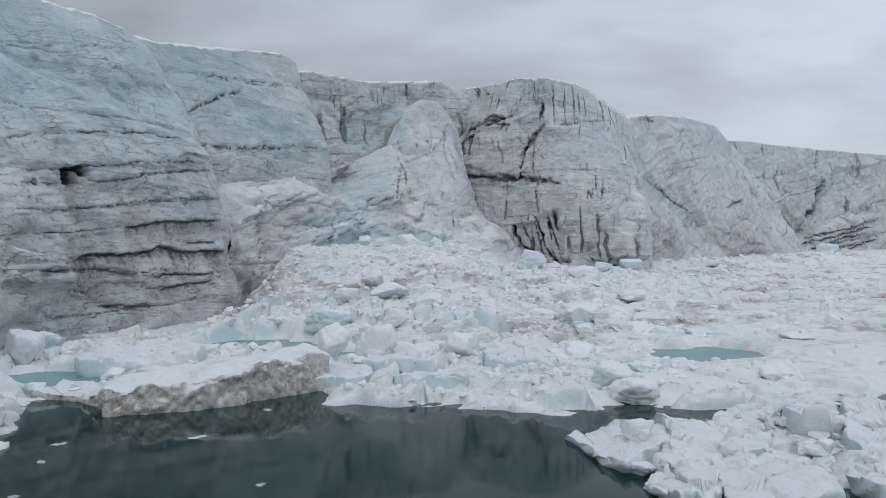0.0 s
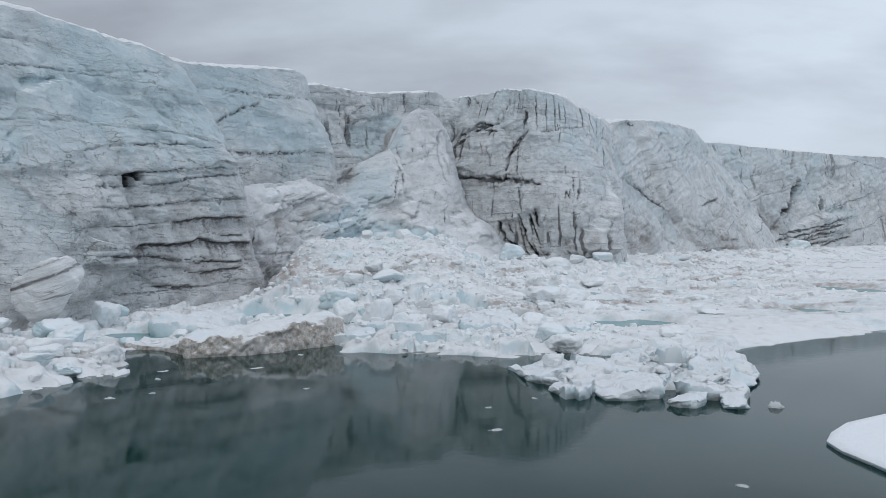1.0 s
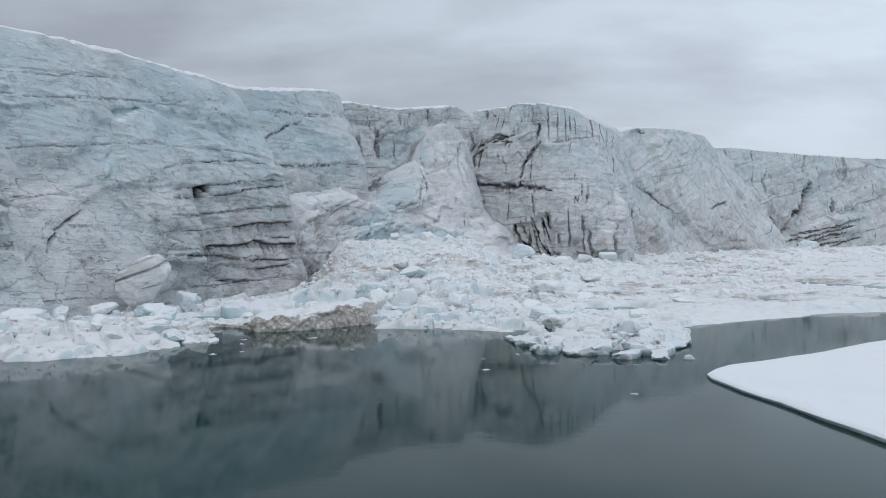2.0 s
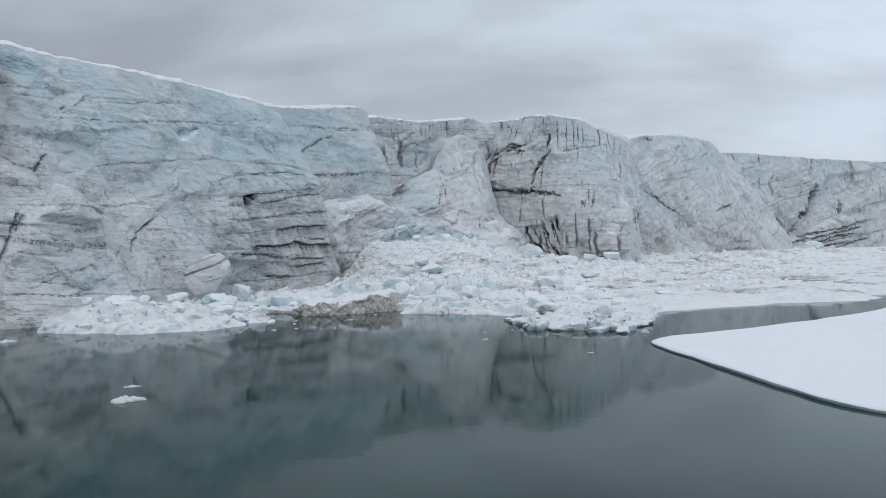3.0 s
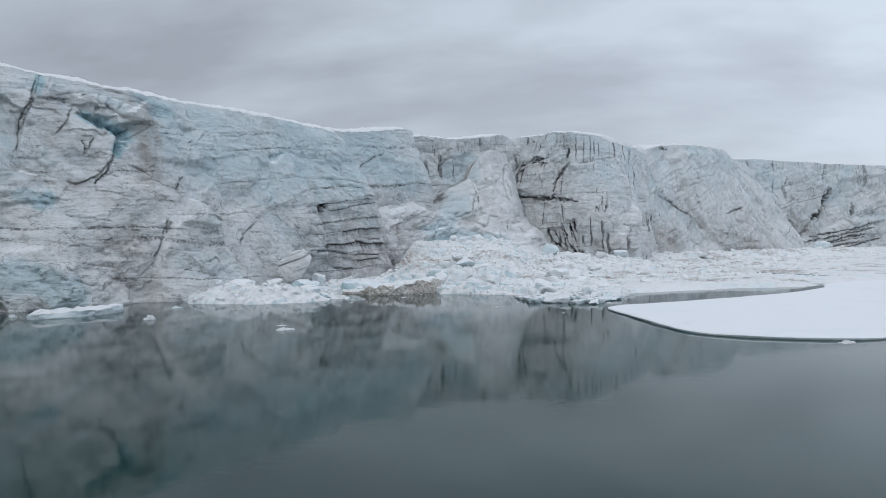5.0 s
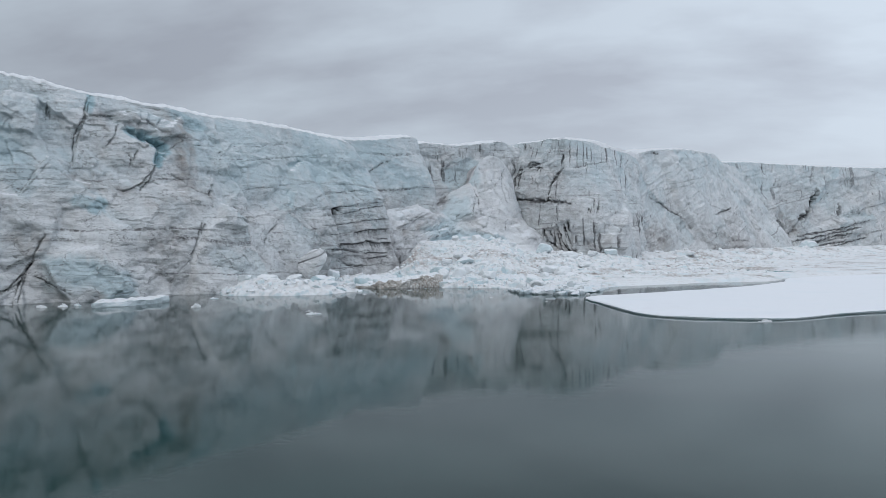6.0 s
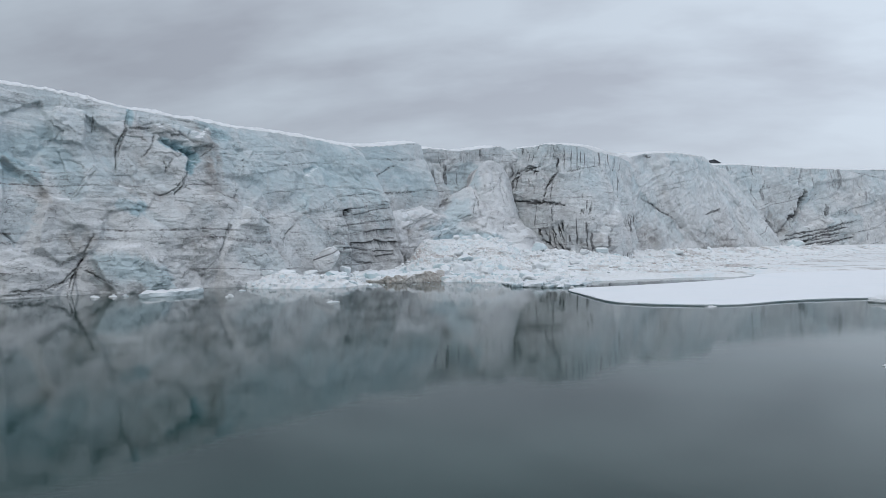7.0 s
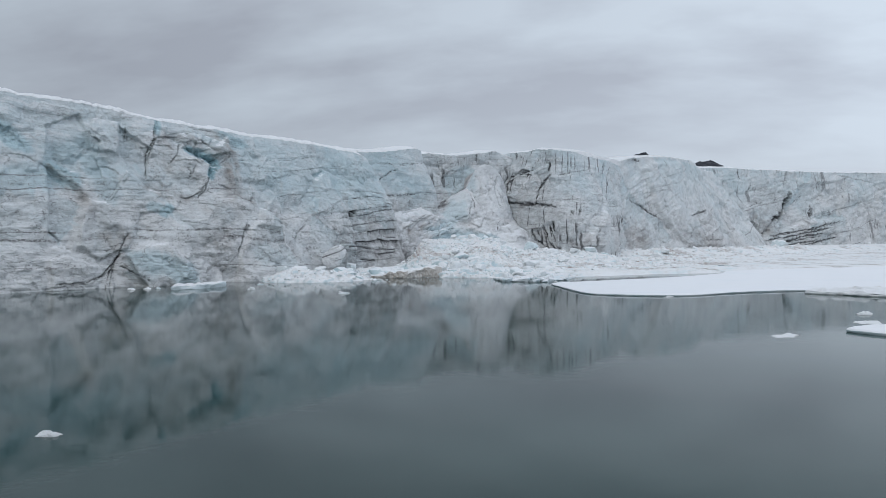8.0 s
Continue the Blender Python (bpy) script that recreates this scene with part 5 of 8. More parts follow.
B4.mark("silt_shade", 18.7, 20.9, 23.2, 19.9, 0.41, 0.95, 0.15)
B4.mark("silt_shade", 23.2, 19.9, 27.6, 20.1, 0.41, 0.95, 0.15)
B4.mark("silt_shade", 27.6, 20.1, 31.7, 19.3, 0.41, 0.95, 0.15)
B4.mark("silt_shade", 27.0, 24.5, 28.2, 26.8, 0.48, 0.85, 0.60)
B4.mark("silt_shade", 28.2, 26.8, 29.8, 29.0, 0.48, 0.85, 0.60)
B4.mark("silt_shade", 29.8, 29.0, 31.3, 29.9, 0.48, 0.85, 0.60)
B4.mark("silt_shade", 29.6, 26.1, 30.1, 21.1, 0.34, 0.70, 0.30)
B4.mark("silt_shade", 19.5, 28.8, 20.6, 26.0, 0.27, 0.90, 0.40)
B4.mark("silt_shade", 10.6, 39.5, 12.7, 37.7, 0.41, 0.95, 0.90)
B4.mark("silt_shade", 14.0, 38.7, 14.9, 37.4, 0.27, 0.90, 0.60)
B4.mark("silt_shade", 31.0, 34.9, 31.5, 32.0, 0.34, 0.90, 0.60)
B4.mark("silt_shade", 24.5, 19.6, 25.1, 16.8, 0.24, 0.70, 0.20)
B4.mark("silt_shade", 30.6, 18.8, 31.4, 13.8, 0.34, 0.80, 0.40)
B4.mark("silt_shade", 26.4, 11.8, 27.2, 9.1, 0.48, 1.00, 1.20)
B4.mark("silt_shade", 28.0, 12.6, 28.1, 11.7, 0.27, 0.90, 0.40)
B4.mark("silt_shade", 29.4, 13.3, 29.4, 12.2, 0.27, 0.80, 0.30)
B4.mark("silt_shade", 24.8, 16.2, 24.8, 14.6, 0.27, 0.80, 0.40)
B4.mark("silt_shade", 16.6, 35.7, 24.8, 35.5, 0.14, 0.80, 0.20)
B4.mark("silt_shade", 24.8, 35.5, 31.4, 35.8, 0.14, 0.80, 0.20)
B4.mark("silt_shade", 24.0, 18.5, 30.2, 18.3, 1.09, 0.35, 0.20)
B4.mark("silt_shade", 24.8, 35.1, 25.6, 32.8, 0.24, 0.70, 0.20)
B3.mark("silt_shade", 21.7, 37.4, 21.7, 33.8, 0.63, 0.70, 0.40)
B3.mark("silt_shade", 29.4, 38.6, 29.6, 36.0, 0.63, 0.75, 0.40)
B3.mark("silt_shade", 16.7, 31.4, 16.7, 30.8, 0.45, 0.80, 0.30)
B2.mark("silt_shade", 23.6, 31.7, 33.7, 31.7, 0.22, 0.75, 0.20)
B2.mark("silt_shade", 33.7, 31.7, 46.9, 33.7, 0.22, 0.75, 0.20)
B2.mark("silt_shade", 22.7, 27.3, 26.2, 29.2, 0.30, 0.80, 0.40)
B2.mark("silt_shade", 26.2, 29.2, 30.3, 30.4, 0.30, 0.80, 0.40)
B2.mark("silt_shade", 21.7, 22.0, 29.3, 22.3, 0.20, 0.80, 0.20)
B2.mark("silt_shade", 29.3, 22.3, 38.3, 23.4, 0.20, 0.80, 0.20)
B2.mark("silt_shade", 21.7, 21.5, 34.3, 22.4, 0.14, 0.60, 0.10)
B2.mark("silt_shade", 39.6, 24.7, 39.6, 24.4, 0.35, 0.90, 0.30)
SERAC.mark("silt_shade", 15.7, 25.0, 16.3, 22.0, 0.25, 0.80, 0.40)
SERAC.mark("silt_shade", 16.4, 22.5, 20.6, 23.4, 0.18, 0.70, 0.20)
SERAC.mark("silt_shade", 20.6, 23.4, 26.4, 27.4, 0.18, 0.70, 0.20)
SERAC.mark("silt_shade", 18.7, 25.4, 19.1, 25.1, 0.50, 1.00, 0.60)
SERAC.mark("silt_shade", 21.1, 26.3, 21.3, 25.9, 0.40, 0.90, 0.40)
SERAC.mark("silt_shade", 15.9, 23.5, 26.1, 26.1, 0.14, 0.50, 0.10)
SPUR.mark("silt_shade", 23.7, 19.5, 24.7, 22.0, 0.40, 0.70, 0.40)
SPUR.mark("silt_shade", 24.7, 22.0, 25.3, 22.4, 0.40, 0.70, 0.40)
SPUR.mark("dust", 20.6, 17.2, 23.4, 20.1, 2.20, 0.70, 0.00)
SPUR.mark("dust", 3.4, 10.5, 11.0, 9.8, 3.00, 0.60, 0.00)
B1.ledge([(172.8, 10.7), (175.9, 11.2), (179.1, 11.4), (186.0, 11.5)], 1.10, 0.95, 0.55)
B1.ledge([(165.9, 7.7), (169.2, 8.1), (175.0, 8.4), (177.3, 8.9), (178.9, 8.4), (185.9, 8.2)], 1.50, 1.00, 0.70)
B1.ledge([(178.9, 9.3), (180.8, 9.3), (184.2, 9.1)], 0.40, 0.85, 0.20)
B1.ledge([(165.7, 7.0), (169.8, 6.9), (175.0, 6.2)], 0.20, 0.70, 0.20)
B1.ledge([(174.3, 6.1), (177.4, 6.1), (182.9, 6.0)], 0.50, 0.75, 0.25)
B1.ledge([(174.7, 4.9), (177.1, 4.8), (179.4, 5.2), (182.6, 5.3)], 0.80, 0.80, 0.30)
B1.ledge([(170.1, 3.2), (172.8, 3.3), (176.1, 3.3)], 0.50, 0.70, 0.25)
B1.ledge([(161.8, 7.1), (165.7, 7.0)], 0.30, 0.60, 0.40)
B1.ledge([(163.1, 6.2), (166.4, 5.8)], 0.25, 0.50, 0.25)
B1.ledge([(170.0, 14.8), (179.1, 16.3), (189.3, 17.3)], 0.25, 0.55, 0.20)
B1.ledge([(162.4, 3.9), (164.0, 3.2), (167.2, 2.9)], 0.20, 0.60, 0.25)
B1.ledge([(162.9, 12.0), (168.0, 12.3), (176.0, 13.2), (186.0, 13.9)], 0.25, 0.50, 0.20)
B4.mark("silt_shade", 60.9, 37.0, 61.7, 32.4, 0.41, 1.00, 0.30)
B4.mark("silt_shade", 61.7, 32.4, 59.2, 26.5, 0.41, 1.00, 0.30)
B4.mark("silt_shade", 54.5, 32.5, 52.2, 29.3, 0.20, 0.90, 0.40)
B4.mark("silt_shade", 44.0, 18.5, 42.9, 16.3, 0.20, 0.95, 0.50)
B4.mark("silt_shade", 41.7, 18.1, 41.1, 16.5, 0.20, 0.90, 0.40)
B4.mark("silt_shade", 46.0, 19.3, 45.4, 17.7, 0.17, 0.90, 0.30)
B4.mark("silt_shade", 34.3, 38.2, 34.5, 31.0, 0.27, 0.70, 0.30)
B4.mark("silt_shade", 31.4, 34.6, 31.2, 32.2, 0.34, 0.90, 0.60)
B4.mark("silt_shade", 16.7, 30.9, 22.3, 32.1, 0.48, 0.90, 0.60)
B4.mark("silt_shade", 11.0, 29.1, 14.2, 31.1, 0.41, 0.90, 0.60)
B4.mark("silt_shade", 27.2, 23.8, 27.9, 26.4, 0.41, 0.80, 0.50)
B4.mark("silt_shade", 27.9, 26.4, 32.4, 30.6, 0.41, 0.80, 0.50)
B4.mark("silt_shade", 29.7, 27.9, 30.1, 21.8, 0.24, 0.80, 0.20)
B4.mark("silt_shade", 15.0, 20.9, 19.1, 21.0, 0.34, 0.90, 0.15)
B4.mark("silt_shade", 19.1, 21.0, 25.0, 19.6, 0.34, 0.90, 0.15)
B4.mark("silt_shade", 25.0, 19.6, 29.2, 20.2, 0.34, 0.90, 0.15)
B4.mark("silt_shade", 29.2, 20.2, 34.6, 19.3, 0.34, 0.90, 0.15)
B4.mark("silt_shade", 34.8, 30.1, 41.0, 31.3, 0.17, 0.70, 0.20)
B4.mark("silt_shade", 41.0, 31.3, 57.0, 35.3, 0.17, 0.70, 0.20)
B4.mark("silt_shade", 26.6, 11.8, 27.7, 7.8, 0.54, 1.00, 1.40)
B4.mark("silt_shade", 35.2, 5.6, 36.4, 4.3, 0.48, 0.90, 0.50)
B4.mark("silt_shade", 45.4, 4.1, 48.9, 2.9, 0.82, 0.85, 0.60)
B4.mark("silt_shade", 49.2, 12.9, 50.2, 11.4, 0.34, 0.70, 0.30)
B5.mark("silt_shade", 15.0, 41.8, 22.5, 41.1, 0.77, 0.90, 0.60)
B5.mark("silt_shade", 11.2, 24.6, 12.1, 21.1, 0.34, 0.80, 0.40)
B5.mark("silt_shade", 19.3, 22.8, 30.5, 18.4, 0.38, 0.85, 0.60)
B5.mark("silt_shade", 30.5, 18.4, 39.2, 15.4, 0.38, 0.85, 0.60)
B5.mark("silt_shade", 36.2, 14.4, 35.6, 10.1, 0.42, 0.85, 0.60)
B5.mark("silt_shade", 40.2, 24.1, 41.7, 20.9, 0.42, 0.80, 0.50)
B5.mark("silt_shade", 26.4, 24.3, 32.7, 27.8, 0.26, 0.70, 0.30)
B5.mark("silt_shade", 62.3, 17.5, 76.4, 19.8, 0.34, 0.85, 0.60)
B5.mark("silt_shade", 47.4, 43.1, 45.8, 39.4, 0.34, 0.70, 0.30)
B5.mark("silt_shade", 61.2, 12.4, 54.6, 6.9, 0.68, 0.60, 0.40)
B5.mark("silt_shade", 74.8, 9.6, 72.4, 5.5, 0.51, 0.80, 0.50)
B5.mark("silt_shade", 33.5, 37.6, 45.7, 28.9, 0.26, 0.50, 0.40)
B5.mark("silt_shade", 45.7, 28.9, 58.7, 21.4, 0.26, 0.50, 0.40)
B5.mark("silt_shade", 58.7, 21.4, 88.5, 16.2, 0.26, 0.50, 0.40)
B6.mark("silt_shade", 30.2, 42.3, 30.4, 36.4, 0.92, 0.85, 0.50)
B6.mark("silt_shade", 35.6, 33.8, 34.8, 25.5, 0.80, 0.60, 0.30)
B6.mark("silt_shade", 63.4, 30.5, 59.2, 23.2, 2.30, 1.00, 2.50)
B6.mark("silt_shade", 59.2, 23.2, 54.1, 15.5, 1.84, 0.90, 2.00)
B6.mark("silt_shade", 63.0, 41.9, 59.1, 34.2, 0.80, 0.70, 0.40)
B6.mark("silt_shade", 74.8, 29.4, 69.9, 24.9, 0.80, 0.85, 0.50)
B6.mark("silt_shade", 79.6, 23.7, 77.7, 16.9, 1.03, 0.90, 1.00)
B6.mark("silt_shade", 79.2, 17.6, 135.8, 29.2, 0.40, 0.70, 0.40)
B6.mark("silt_shade", 50.3, 3.9, 70.7, 7.9, 0.92, 1.00, 1.00)
B6.mark("silt_shade", 70.7, 7.9, 87.9, 9.5, 0.92, 1.00, 1.00)
B6.mark("silt_shade", 56.8, 3.2, 81.0, 5.8, 0.92, 0.95, 0.90)
B6.mark("silt_shade", 60.5, 10.2, 94.5, 12.5, 0.46, 0.80, 0.50)
B6.mark("silt_shade", 65.6, 2.4, 96.9, 7.1, 0.80, 0.95, 0.80)
B6.mark("silt_shade", 35.8, 17.7, 37.9, 14.9, 1.72, 0.80, 0.60)
B6.mark("silt_shade", 123.3, 37.1, 124.1, 32.7, 0.57, 0.60, 0.30)
B6.mark("silt_shade", 101.3, 41.5, 137.7, 37.7, 0.46, 0.70, 0.30)
B5.mark("dust", 12.3, 5.4, 22.3, 10.1, 5.00, 0.90, 0.00)
B5.mark("dust", 55.2, 7.9, 76.4, 5.4, 6.00, 0.80, 0.00)
B4.mark("dust", 41.4, 4.9, 50.3, 2.5, 5.00, 0.85, 0.00)
B4.mark("dust", 12.4, 21.7, 24.9, 20.4, 4.00, 0.70, 0.00)
B5.mark("dust", 37.8, 12.2, 49.6, 6.9, 4.00, 0.60, 0.00)
B6.mark("dust", 40.2, 17.1, 53.0, 10.2, 5.00, 0.80, 0.00)
B2.ledge([(21.9, 22.0), (29.2, 22.2), (38.3, 23.4), (46.9, 23.7)], 0.25, 0.60, 0.20)

# plates that stand out of the face, and what has run over it
B1.panel([(102.6, 6.3), (106.1, 7.9), (110.9, 8.4), (114.8, 2.0), (116.3, -3.0), (106.0, -3.0), (103.4, 3.4)], 2.0, 0, -0.15, 0.5)
B1.panel([(88.1, 5.4), (91.3, 6.2), (95.9, 4.2), (99.0, 4.2), (99.8, -3.0), (87.9, -3.0)], 1.0, 0, -0.1, 0.3)
B1.panel([(89.5, 22.7), (93.5, 20.5), (95.9, 17.1), (93.7, 11.7), (92.2, 7.1), (88.3, 8.1)], -1.4, 0, 0, 0.5)
B1.panel([(96.1, 17.1), (100.2, 16.3), (105.8, 23.0), (109.7, 19.1), (117.2, 17.6), (113.4, 14.9), (106.3, 14.3), (103.2, 7.8), (97.4, 5.0), (93.7, 7.9), (94.0, 11.7)], 0.9, -0.05, 0.05, 0.3)
B1.panel([(106.6, 32.3), (113.3, 27.8), (109.7, 21.2), (106.5, 23.7), (104.9, 26.2)], -1.0, 0.0, 0.0, 0.3)
B1.panel([(113.4, 28.3), (120.9, 28.3), (125.7, 25.6), (122.6, 19.5), (117.9, 17.7), (112.8, 18.0), (109.5, 20.6)], 0.5, 0.05, -0.03, 0.4)
B1.panel([(126.4, 32.9), (128.4, 31.8), (125.9, 28.7), (123.6, 29.1)], 1.0, 0.0, 0.0, 0.3)
B1.panel([(127.2, 29.4), (132.7, 32.5), (132.0, 28.7), (128.1, 27.4)], 1.3, 0.0, 0.0, 0.3)
B1.panel([(121.1, 31.3), (125.0, 32.2), (123.1, 28.6), (120.4, 28.6)], 0.9, 0.0, 0.0, 0.3)
B1.panel([(100.7, 33.6), (106.8, 32.9), (104.6, 26.3), (98.8, 27.0), (97.6, 30.5)], 0.8, 0.08, 0.0, 0.3)
B1.panel([(90.0, 31.3), (97.3, 34.3), (98.8, 27.0), (94.9, 22.5), (89.3, 23.7)], -0.7, 0, -0.08, 0.3)
B1.panel([(135.0, 15.5), (140.0, 13.0), (140.5, 8.8), (140.8, 3.6), (141.0, -3.0), (124.0, -3.0), (126.9, 5.6), (129.1, 9.7), (131.1, 12.1)], 1.3, 0.03, -0.04, 0.3)
B1.panel([(131.3, 12.1), (135.0, 15.5), (140.3, 12.8), (139.6, 11.6)], 0.9, 0, 0, 0.2)
B1.panel([(150.7, 13.8), (155.8, 11.3), (160.5, 7.8), (164.5, 7.0), (158.0, 4.4), (152.4, 5.4), (149.0, 3.2), (141.5, 3.6), (142.0, 7.4), (148.0, 11.8)], -0.6, 0, 0.0, 1.4)
B1.panel([(156.6, 23.4), (164.8, 26.5), (187.9, 18.9), (185.7, 17.3), (170.7, 16.4), (151.7, 15.1), (152.0, 16.8), (156.0, 20.1)], 0.8, -0.01, 0.03, 0.3)
B1.panel([(133.7, 21.5), (149.0, 24.9), (156.6, 23.4), (156.0, 20.1), (151.7, 16.3), (140.0, 13.5), (135.7, 15.9), (133.8, 18.5)], -0.5, 0.02, 0, 0.4)
B1.panel([(160.7, 9.2), (162.8, 8.5), (165.3, 7.3), (166.3, 6.2), (166.7, 5.6), (159.9, 6.3)], 0.9, 0, 0, 0.2)
B1.panel([(166.7, 5.6), (168.7, 4.2), (170.7, 5.4), (175.3, 5.5), (175.7, 3.1), (169.7, -3.0), (159.5, 2.2), (159.7, 6.0)], -0.5, 0, -0.05, 0.2)
B3.panel([(12.3, 31.1), (14.5, 29.6), (18.5, 31.2), (27.2, 33.5), (24.1, 27.9), (18.3, 24.7), (15.7, 25.0)], -1.0, 0, 0, 1.0)
B4.panel([(27.2, 11.6), (30.0, 12.0), (34.6, 14.5), (36.0, 7.4), (34.4, 4.2), (30.8, 6.5)], -1.2, 0, 0, 0.4)
B4.panel([(60.1, 21.1), (52.5, 5.0), (44.5, 5.8), (48.3, 11.3)], 2.4, -0.04, -0.05, 0.8)
B5.panel([(31.6, 41.0), (65.1, 42.4), (81.8, 37.6), (96.7, 21.0), (103.7, 4.4), (52.9, 4.1), (32.1, 22.8), (25.1, 38.1)], 1.6, -0.03, 0, 1.0)
B6.panel([(72.3, 34.7), (109.5, 38.5), (102.7, 17.4), (74.9, 16.0), (63.4, 12.5), (51.2, 4.7), (62.1, 23.7)], -2.5, 0.03, 0, 1.2)
SPUR.panel([(16.1, 8.3), (20.4, 9.8), (29.3, 11.4), (38.2, 9.0), (42.5, 7.2), (28.8, 7.2)], -1.1, 0, 0, 1.0)
SPUR.panel([(4.8, 15.1), (11.3, 16.7), (23.0, 19.8), (18.2, 16.4), (10.8, 13.4), (3.1, 12.1)], 0.9, 0, 0, 0.3)
B3.mark("blue", 18.5, 27.3, 24.6, 30.6, 4.00, 0.35, 0.00)
SPUR.mark("blue", 27.1, 20.9, 25.4, 14.1, 4.50, 0.16, 0.00)
# bluish shade under the spur's overhang, painted into the recess
SPUR.mark("blue", 17.8, 8.1, 29.3, 9.6, 1.60, 0.45, 0.00)
SPUR.mark("blue", 29.3, 9.6, 38.2, 8.2, 1.60, 0.45, 0.00)
B1.mark("blue", 104.6, 4.9, 110.0, 3.7, 2.60, 0.40, 0.00)
B1.mark("blue", 110.0, 3.7, 113.1, 1.7, 2.60, 0.40, 0.00)
B1.mark("blue", 91.2, 25.3, 98.3, 26.9, 3.00, 0.30, 0.00)
B1.mark("blue", 98.3, 26.9, 101.2, 18.8, 3.00, 0.30, 0.00)
B1.mark("blue", 122.1, 28.0, 127.2, 26.0, 1.00, 0.80, 1.00)
B1.mark("blue", 127.2, 26.0, 125.0, 22.9, 1.00, 0.80, 1.00)
B1.mark("blue", 133.2, 30.4, 137.1, 31.5, 1.40, 0.40, 0.00)
B1.mark("blue", 109.2, 15.3, 112.8, 14.8, 1.20, 0.45, 0.00)
B1.mark("tan", 131.1, 31.4, 130.3, 25.6, 1.40, 0.75, 0.00)
B1.mark("tan", 130.3, 25.6, 128.2, 18.1, 1.40, 0.75, 0.00)
B1.mark("tan", 132.7, 28.6, 131.0, 20.5, 0.90, 0.70, 0.00)
B1.mark("tan", 127.9, 21.6, 129.8, 18.9, 0.70, 0.70, 0.00)
B1.mark("tan", 129.8, 18.9, 132.5, 17.4, 0.70, 0.70, 0.00)
B1.mark("tan", 127.0, 17.9, 128.7, 15.8, 2.20, 0.45, 0.00)
B1.mark("tan", 146.4, 29.8, 143.4, 20.0, 0.50, 0.30, 0.00)
B1.mark("tan", 125.7, 34.1, 130.4, 32.5, 1.50, 0.70, 0.00)
B1.mark("tan", 130.4, 32.5, 132.5, 28.4, 1.50, 0.70, 0.00)
B1.mark("tan", 124.0, 29.9, 120.4, 23.8, 2.00, 0.45, 0.00)
B1.mark("tan", 89.5, 23.2, 93.7, 21.0, 0.80, 0.70, 0.00)
B1.mark("tan", 93.7, 21.0, 96.1, 17.1, 0.80, 0.70, 0.00)
B1.mark("tan", 95.6, 17.5, 96.3, 15.2, 1.60, 0.70, 0.00)
B1.mark("tan", 98.5, 9.8, 100.5, 8.2, 1.50, 0.75, 0.00)
B1.mark("tan", 102.2, 10.2, 102.9, 9.2, 1.20, 0.70, 0.00)
B1.mark("tan", 109.2, 19.5, 112.6, 17.7, 0.80, 0.70, 0.00)
B1.mark("tan", 112.6, 17.7, 118.2, 17.2, 0.80, 0.70, 0.00)
B1.mark("tan", 122.1, 16.0, 122.4, 3.2, 5.00, 0.40, 0.00)
B1.mark("silt_shade", 125.5, 33.4, 129.8, 33.3, 0.35, 0.60, 0.30)
B1.mark("silt_shade", 129.8, 33.3, 132.8, 32.5, 0.35, 0.60, 0.30)
B1.mark("silt_shade", 117.9, 31.1, 120.6, 30.2, 0.30, 0.55, 0.40)
B1.mark("silt_shade", 120.6, 30.2, 122.8, 27.4, 0.30, 0.55, 0.40)
B1.mark("silt_shade", 116.3, 33.9, 114.1, 29.6, 0.16, 0.70, 0.60)
B1.mark("silt_shade", 114.1, 29.6, 111.7, 26.6, 0.16, 0.70, 0.60)
B1.mark("silt_shade", 111.7, 26.6, 110.0, 22.2, 0.16, 0.70, 0.60)
B1.mark("silt_shade", 108.3, 31.8, 106.8, 28.9, 0.30, 0.50, 0.60)
B1.mark("silt_shade", 121.9, 25.0, 120.1, 22.7, 0.14, 0.70, 0.40)
B1.mark("silt_shade", 120.1, 22.7, 120.2, 22.0, 0.14, 0.70, 0.40)
B1.mark("silt_shade", 126.2, 25.1, 122.6, 19.5, 0.22, 0.95, 1.00)
B1.mark("silt_shade", 122.6, 19.5, 120.2, 17.7, 0.22, 0.95, 1.00)
B1.mark("silt_shade", 87.9, 1.1, 94.0, 1.2, 0.22, 0.80, 0.70)
B1.mark("silt_shade", 94.0, 1.2, 97.4, 2.3, 0.22, 0.80, 0.70)
B1.mark("silt_shade", 97.4, 2.3, 99.7, 4.5, 0.22, 0.80, 0.70)
B1.mark("silt_shade", 99.7, 4.5, 101.2, 6.3, 0.22, 0.80, 0.70)
B1.mark("silt_shade", 99.7, 4.5, 98.1, 1.2, 0.20, 0.80, 0.60)
B1.mark("silt_shade", 101.0, 4.1, 103.1, 2.9, 0.18, 0.80, 0.60)
B1.mark("silt_shade", 103.1, 2.9, 105.6, 1.2, 0.18, 0.80, 0.60)
B1.mark("silt_shade", 88.4, 11.2, 90.6, 9.3, 0.20, 0.60, 0.40)
B1.mark("silt_shade", 90.1, 7.9, 94.9, 6.6, 0.12, 0.60, 0.40)
B1.mark("silt_shade", 106.1, 23.0, 103.6, 20.7, 0.10, 0.60, 0.30)
B1.mark("silt_shade", 103.6, 20.7, 100.2, 16.3, 0.10, 0.60, 0.30)
SPUR.mark("tan", 4.1, 11.1, 8.9, 10.2, 2.00, 0.60, 0.00)
B5.mark("tan", 14.3, 9.4, 21.3, 5.1, 4.00, 0.80, 0.00)
B5.mark("tan", 63.7, 8.9, 75.6, 3.8, 4.00, 0.60, 0.00)
B6.mark("tan", 39.0, 16.9, 48.0, 10.6, 4.00, 0.70, 0.00)
